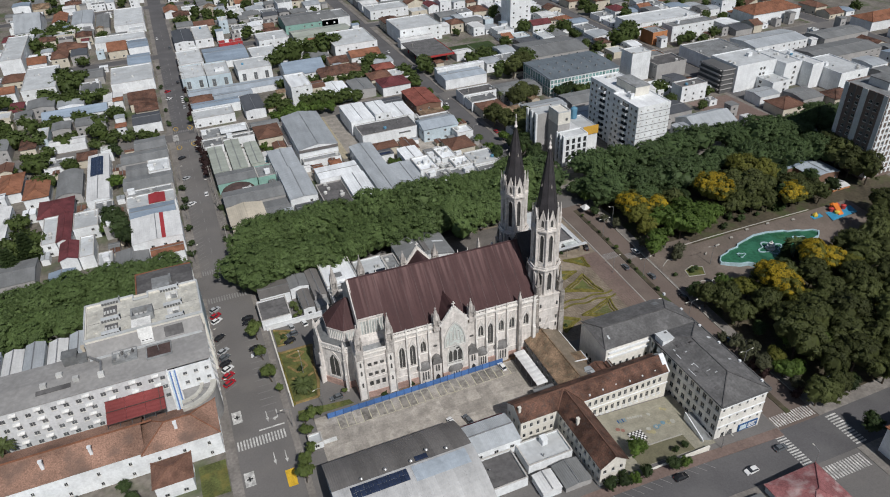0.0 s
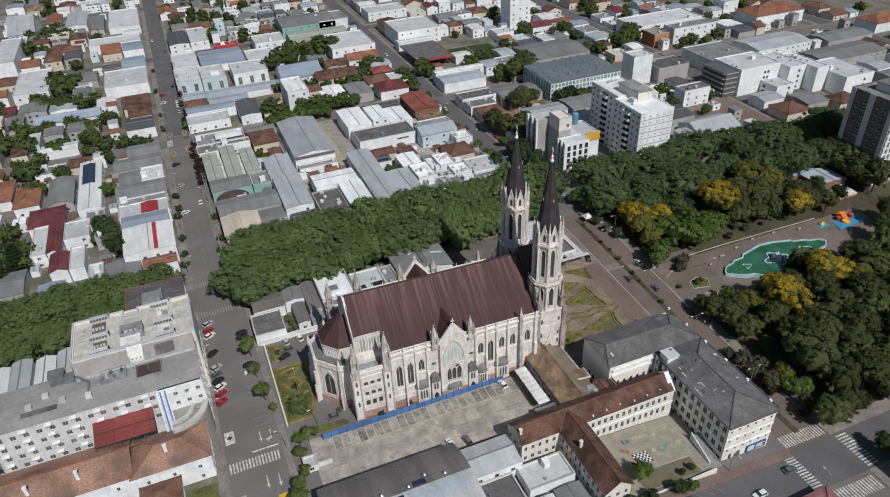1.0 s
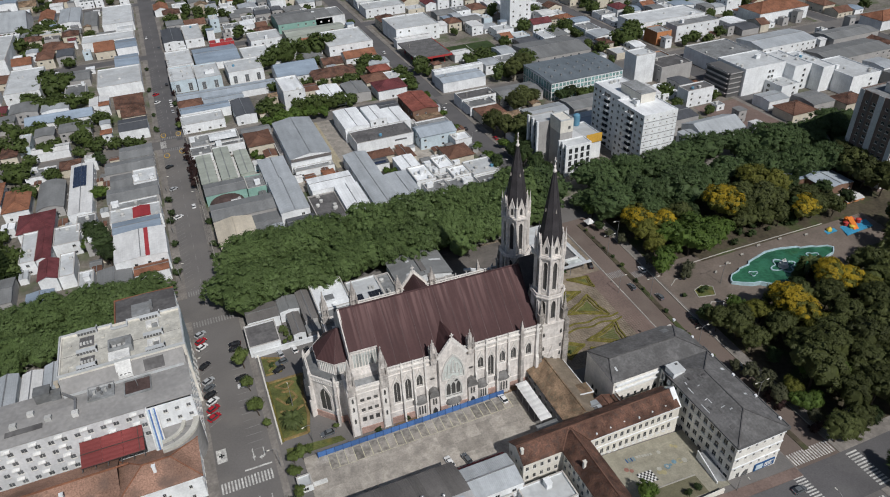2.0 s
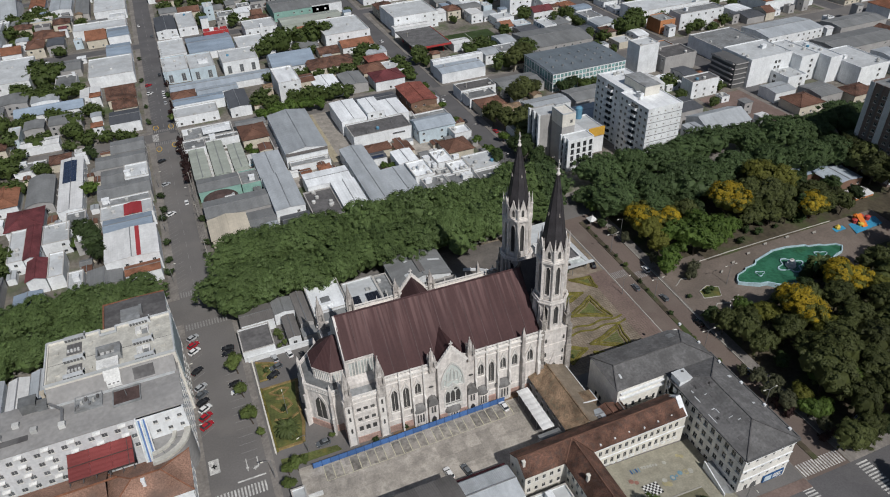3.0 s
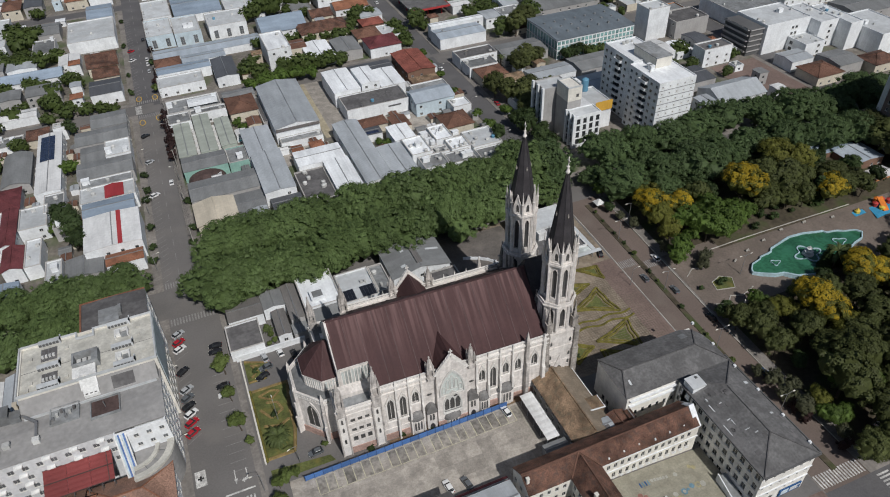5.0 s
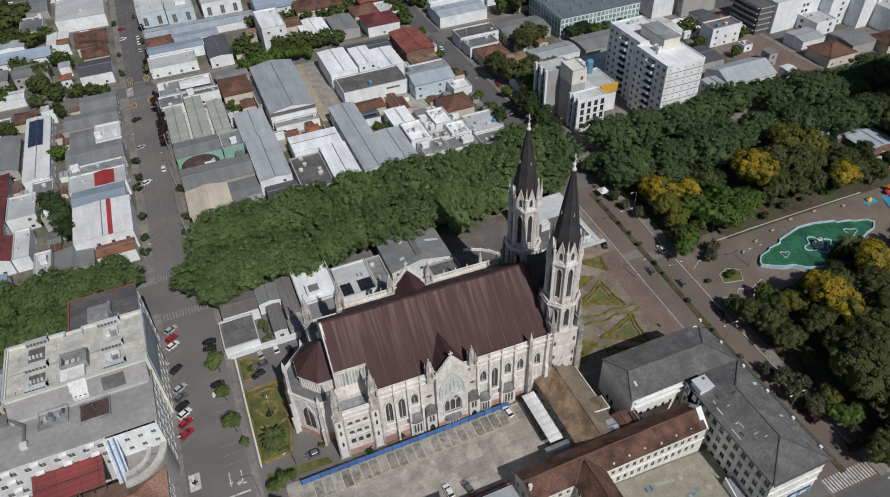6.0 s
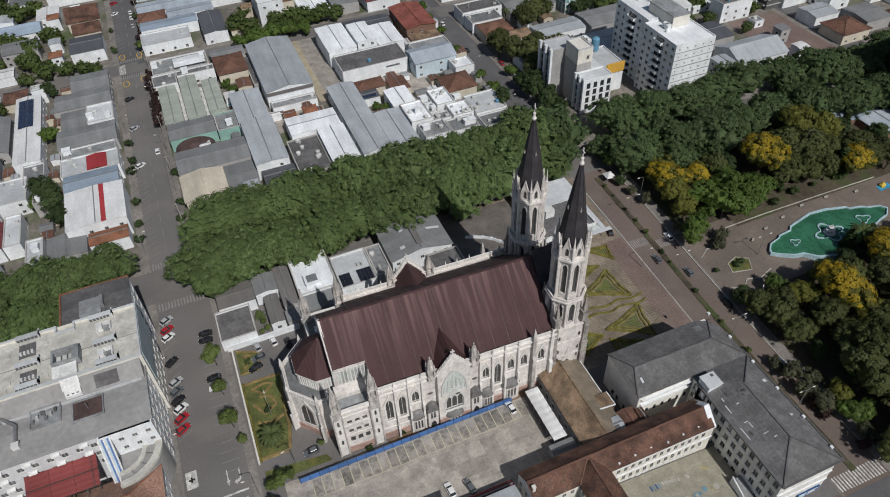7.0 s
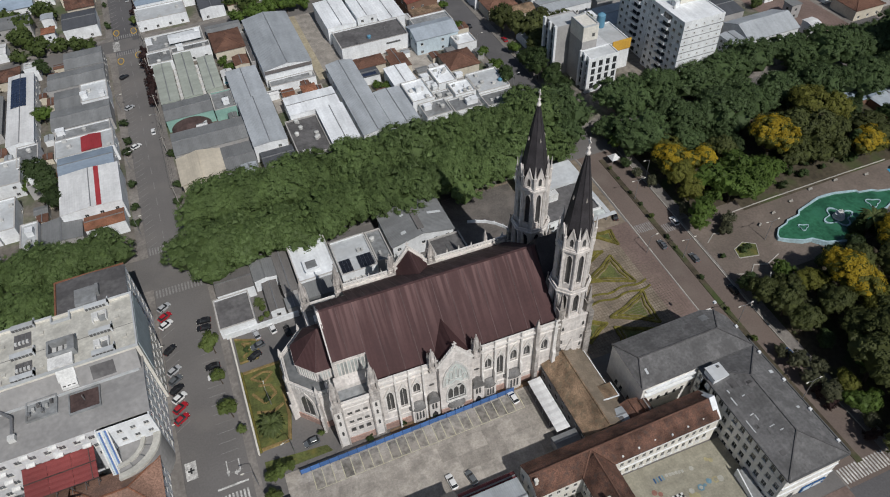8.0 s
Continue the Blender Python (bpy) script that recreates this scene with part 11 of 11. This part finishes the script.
CARS = {k: car_kind("car_" + k, w) for k, w in (("white", "white hatchback"), ("black", "black hatchback"), ("red", "dark red hatchback"), ("silver", "silver saloon"), ("grey", "grey saloon"), ("blue", "dark blue hatchback"))}
SPOTS = [("red", -8.3, 213.2, 32), ("white", -8.3, 210.0, 32), ("silver", -8.1, 217.0, 32), ("black", -8.4, 200.2, 40), ("silver", -8.2, 192.4, 32), ("grey", -8.3, 189.1, 32), ("black", -8.3, 185.9, 32), ("white", -8.0, 182.9, 32), ("red", -8.2, 179.6, 32), ("red", -8.3, 176.0, 32),
         ("black", 2.2, 206.9, 172), ("black", 1.9, 204.2, 172), ("black", 2.0, 189.4, 176), ("white", 2.2, 185.9, 176), ("silver", 15.6, 195.4, 100), ("grey", 15.2, 191.2, 190), ("black", 13.6, 188.0, 200), ("white", 20.4, 195.6, 100), ("black", 24.3, 193.0, 95), ("grey", 21.6, 155.6, 185),
         ("white", 74.2, 146.6, 96), ("white", 50.2, 131.6, 96), ("grey", 55.0, 130.6, 100), ("black", 136.3, 195.4, 70), ("grey", 146.4 - 2.5, 178.9, 88), ("blue", 153.6, 131.0, 90), ("grey", 150.2, 170.5, 90), ("black", 153.6, 155.5, 90), ("white", 153.4, 186.0, 90),
         ("white", 170.0, 104.0, 20), ("white", 173.0, 101.5, 20), ("blue", 176.5, 106.0, 20), ("silver", 167.0, 99.0, 20), ("black", 100.0, 89.5, 0), ("white", 120.0, 84.5, 180), ("silver", 86.0, 84.0, 180), ("grey", 134.0, 88.0, 0),
         ("white", -8.2, 303.0, 32), ("silver", -8.2, 331.0, 32), ("black", -8.3, 356.0, 32), ("white", -1.0, 447.0, 90), ("white", -1.0, 440.0, 90), ("white", -8.6, 449.0, 40), ("silver", -1.0, 430.0, 90), ("black", -1.2, 478.0, 90), ("red", -8.6, 463.0, 32), ("white", -1.0, 310.0, 90), ("grey", -1.0, 560.0, 90), ("white", -8.5, 590.0, 90),
         ("black", 143.0, 330.0, 90), ("white", 143.0, 360.0, 90), ("silver", 152.5, 300.0, 90), ("black", 143.2, 405.0, 90), ("white", 152.5, 430.0, 90), ("grey", 152.5, 345.0, 90), ("white", 143.2, 470.0, 90), ("black", 143.2, 500.0, 90), ("red", 152.4, 312.0, 90), ("silver", 143.2, 290.0, 90)]
FARCARS = {k: car_kind("car_" + k, w, far=True) for k, w in (("white", "white hatchback"), ("black", "black hatchback"), ("red", "dark red hatchback"), ("silver", "silver saloon"), ("grey", "grey saloon"))}
used = set()
for k, x, y, deg in SPOTS:
    far = y > 240
    lift = 0.03
    if 8 < x < 139 and 94 < y < 226:
        lift = 0.235 if 124.5 < y < 150 and x < 79 else 0.195
    elif x > 158 and y < 120:
        lift = 0.2
    m = pose(x, y, G(x, y) + lift - 0.01, 0, 0, deg)
    first = (k, far) not in used
    used.add((k, far))
    ob = (FARCARS if far else CARS)[k]
    if first:
        ob.matrix_basis = m
    else:
        ob = copy_thing(ob, m)
    ob["group"] = "parked cars"


# ---- lamps, poles and wires ----
def street_lamp(x, y, deg, h=8.0, arms=1):
    ob = thing("street_lamp", 0, 0, 0, "slim grey street lamp with a bent arm", "street lamp", "street lamps")
    part("pole", Geo().turned(0, 0, [(0.13, -0.3), (0.09, h * 0.6), (0.06, h)], 8), M["metal"], ob)
    for a in range(arms):
        s = 1 - 2 * a
        part("arm", Geo().beam((0, 0, h - 0.1), (s * 1.0, 0, h + 0.35), 0.09).beam((s * 1.0, 0, h + 0.35), (s * 2.0, 0, h + 0.4), 0.08), M["metal"], ob)
        part("lamp_head", Geo().loft([[(s * 1.8, -0.13, h + 0.33), (s * 1.8, 0.13, h + 0.33), (s * 1.8, 0.1, h + 0.5), (s * 1.8, -0.1, h + 0.5)], [(s * 2.6, -0.16, h + 0.36), (s * 2.6, 0.16, h + 0.36), (s * 2.6, 0.1, h + 0.5), (s * 2.6, -0.1, h + 0.5)]]), M["lamp_glass"], ob, "pale lamp head")
    ob.matrix_basis = pose(x, y, G(x, y), 0, 0, deg)
    return ob


for x, y, d, a in ((147.2, 145.0, 0, 2), (147.2, 118.0, 0, 2), (147.2, 172.0, 0, 2), (147.2, 200.0, 0, 2), (157.0, 208.0, 180, 1), (137.5, 178.0, 0, 1), (-11.2, 170.0, 0, 1), (-11.2, 196.0, 0, 1), (17.0, 154.6, 200, 1), (14.5, 171.0, 90, 1), (6.6, 150.0, 180, 1), (-11.4, 253.0, 0, 1), (-11.4, 290.0, 0, 1), (-11.4, 330.0, 0, 1), (2.4, 310.0, 180, 1), (2.4, 350.0, 180, 1), (138.2, 275.0, 0, 1), (138.2, 310.0, 0, 1), (138.2, 350.0, 0, 1), (118.0, 95.5 - 1.4, 270, 1), (137.0, 79.0, 90, 1), (176.0, 168.0, 0, 2), (160.0, 150.0, 45, 2)):
    street_lamp(x, y, d, 8.5 if a == 2 else 7.5, a)


def utility_pole(x, y):
    ob = thing("utility_pole", 0, 0, 0, "concrete utility pole with a timber cross arm", "utility pole", "utility poles")
    part("pole", Geo().turned(0, 0, [(0.17, -0.3), (0.11, 9.0)], 8), M["kerb"], ob)
    part("cross_arm", Geo().box(-1.0, 1.0, -0.06, 0.06, 8.3, 8.45), M["bark"], ob)
    for k in (-0.85, -0.3, 0.3, 0.85):
        part("insulator", Geo().turned(k, 0, [(0.05, 8.45), (0.07, 8.6), (0.03, 8.66)], 6), M["lamp_glass"], ob)
    ob.matrix_basis = pose(x, y, G(x, y))


for i in range(9):
    utility_pole(2.7, 262.0 + 30 * i)
for i in range(7):
    utility_pole(156.6, 262.0 + 32 * i)
for i, xw in enumerate((1.85, 2.4, 3.0, 3.55)):
    line = [(262.0 + 30 * k + 5 * t, 8.6 - 0.5 * (1 - (t / 3 - 1) ** 2)) for k in range(8) for t in range(6)] + [(502.0, 8.6)]
    g = Geo().loft([[(xw - 0.02, y, z - 0.02), (xw + 0.02, y, z - 0.02), (xw + 0.02, y, z + 0.02), (xw - 0.02, y, z + 0.02)] for y, z in line])
    whole("power_line", g, M["rubber"], "thin black overhead power line along the street", "cable", group="overhead lines")

# small things on the street and in the park
ten = thing("market_tent", 150.5, 219.0, 0, "small white peaked tent under the trees", "tent")
part("canopy", Geo().loft([rect_ for rect_ in ([(148.7, 217.2, 2.3), (152.3, 217.2, 2.3), (152.3, 220.8, 2.3), (148.7, 220.8, 2.3)], [(150.4, 218.9, 4.0), (150.6, 218.9, 4.0), (150.6, 219.1, 4.0), (150.4, 219.1, 4.0)])]), M["paint_white"], ten, "white peaked canvas")
for x in (148.9, 152.1):
    for y in (217.4, 220.6):
        part("leg", Geo().box(x - 0.05, x + 0.05, y - 0.05, y + 0.05, -0.6, 2.35), M["metal"], ten)
play = thing("climbing_castle", 251, 176, -2, "colourful inflatable slide with red and orange towers", "playground")
zb = G(251, 176) + 0.2
for k, (x, y, h, m) in enumerate(((248.2, 177, 2.2, "play_red"), (250, 178.5, 3.2, "play_orange"), (252.5, 178, 2.6, "play_red"), (254.6, 176.5, 2.4, "play_red"), (249, 174.5, 1.5, "play_yellow"))):
    part("tower", Geo().turned(x, y, [(0.9, zb), (0.9, zb + h * 0.7), (1.1, zb + h * 0.72), (0.05, zb + h)], 8), M[m], play, "rounded inflatable tower")
part("mat", Geo().prism([(243, 171), (258, 172), (260, 178), (246, 179)], zb - 0.1, zb + 0.12), M["play_blue"], play, "bright blue ground mat")
part("slide", Geo().loft([[(248.5, 173.0, zb + 0.1), (251.0, 172.8, zb + 0.1), (251.0, 173.0, zb + 0.5), (248.5, 173.2, zb + 0.5)], [(249.5, 178.0, zb + 2.6), (252.0, 177.8, zb + 2.6), (252.0, 178.0, zb + 3.0), (249.5, 178.2, zb + 3.0)]]), M["play_orange"], play, "orange slide")
mat2 = thing("play_corner", 241, 176, -2, "small play corner on a blue mat", "playground")
zc = G(241, 176) + 0.25
part("mat", Geo().prism([(236.5, 175), (242, 175.2), (242.5, 178), (237, 178)], zc - 0.1, zc + 0.1), M["play_blue"], mat2)
part("frame", Geo().turned(239, 176.8, [(1.0, zc), (1.0, zc + 0.8), (0.4, zc + 1.6), (0.05, zc + 2.0)], 6), M["play_yellow"], mat2, "yellow climbing frame")
bench = thing("park_bench", 0, 0, 0, "pale concrete park bench beside the path", "bench", "park benches")
part("seat", Geo().box(-0.8, 0.8, -0.22, 0.22, 0.38, 0.48), M["kerb"], bench)
part("backrest", Geo().box(-0.8, 0.8, 0.2, 0.28, 0.5, 0.9), M["kerb"], bench)
for s in (-0.6, 0.6):
    part("leg", Geo().box(s - 0.08, s + 0.08, -0.2, 0.26, 0, 0.4), M["kerb"], bench)
places = [(178.5, 173.5, 30), (186, 176, 10), (195, 178, 5), (205, 180, 0), (216, 180, 0), (166, 184, 90), (228, 178, 0)]
for x, y, d in places[1:]:
    copy_thing(bench, pose(x, y, G(x, y) + 0.24, 0, 0, d))
bench.matrix_basis = pose(places[0][0], places[0][1], G(178.5, 173.5) + 0.24, 0, 0, places[0][2])
for y in range(104, 220, 12):
    whole("kerb_stone", Geo().loft([[(x, yy, G(x, yy) + z) for x, z in ((139.2, 0.0), (139.5, 0.0), (139.5, 0.22), (139.2, 0.22))] for yy in (y, y + 6, y + 12)]), M["kerb"], "pale concrete kerb stone along the street", "kerb", "structure", "kerbs")
    whole("kerb_stone", Geo().loft([[(x, yy, G(x, yy) + z) for x, z in ((155.0, 0.0), (155.3, 0.0), (155.3, 0.22), (155.0, 0.22))] for yy in (y, y + 6, y + 12)]), M["kerb"], "pale concrete kerb stone along the street", "kerb", "structure", "kerbs")
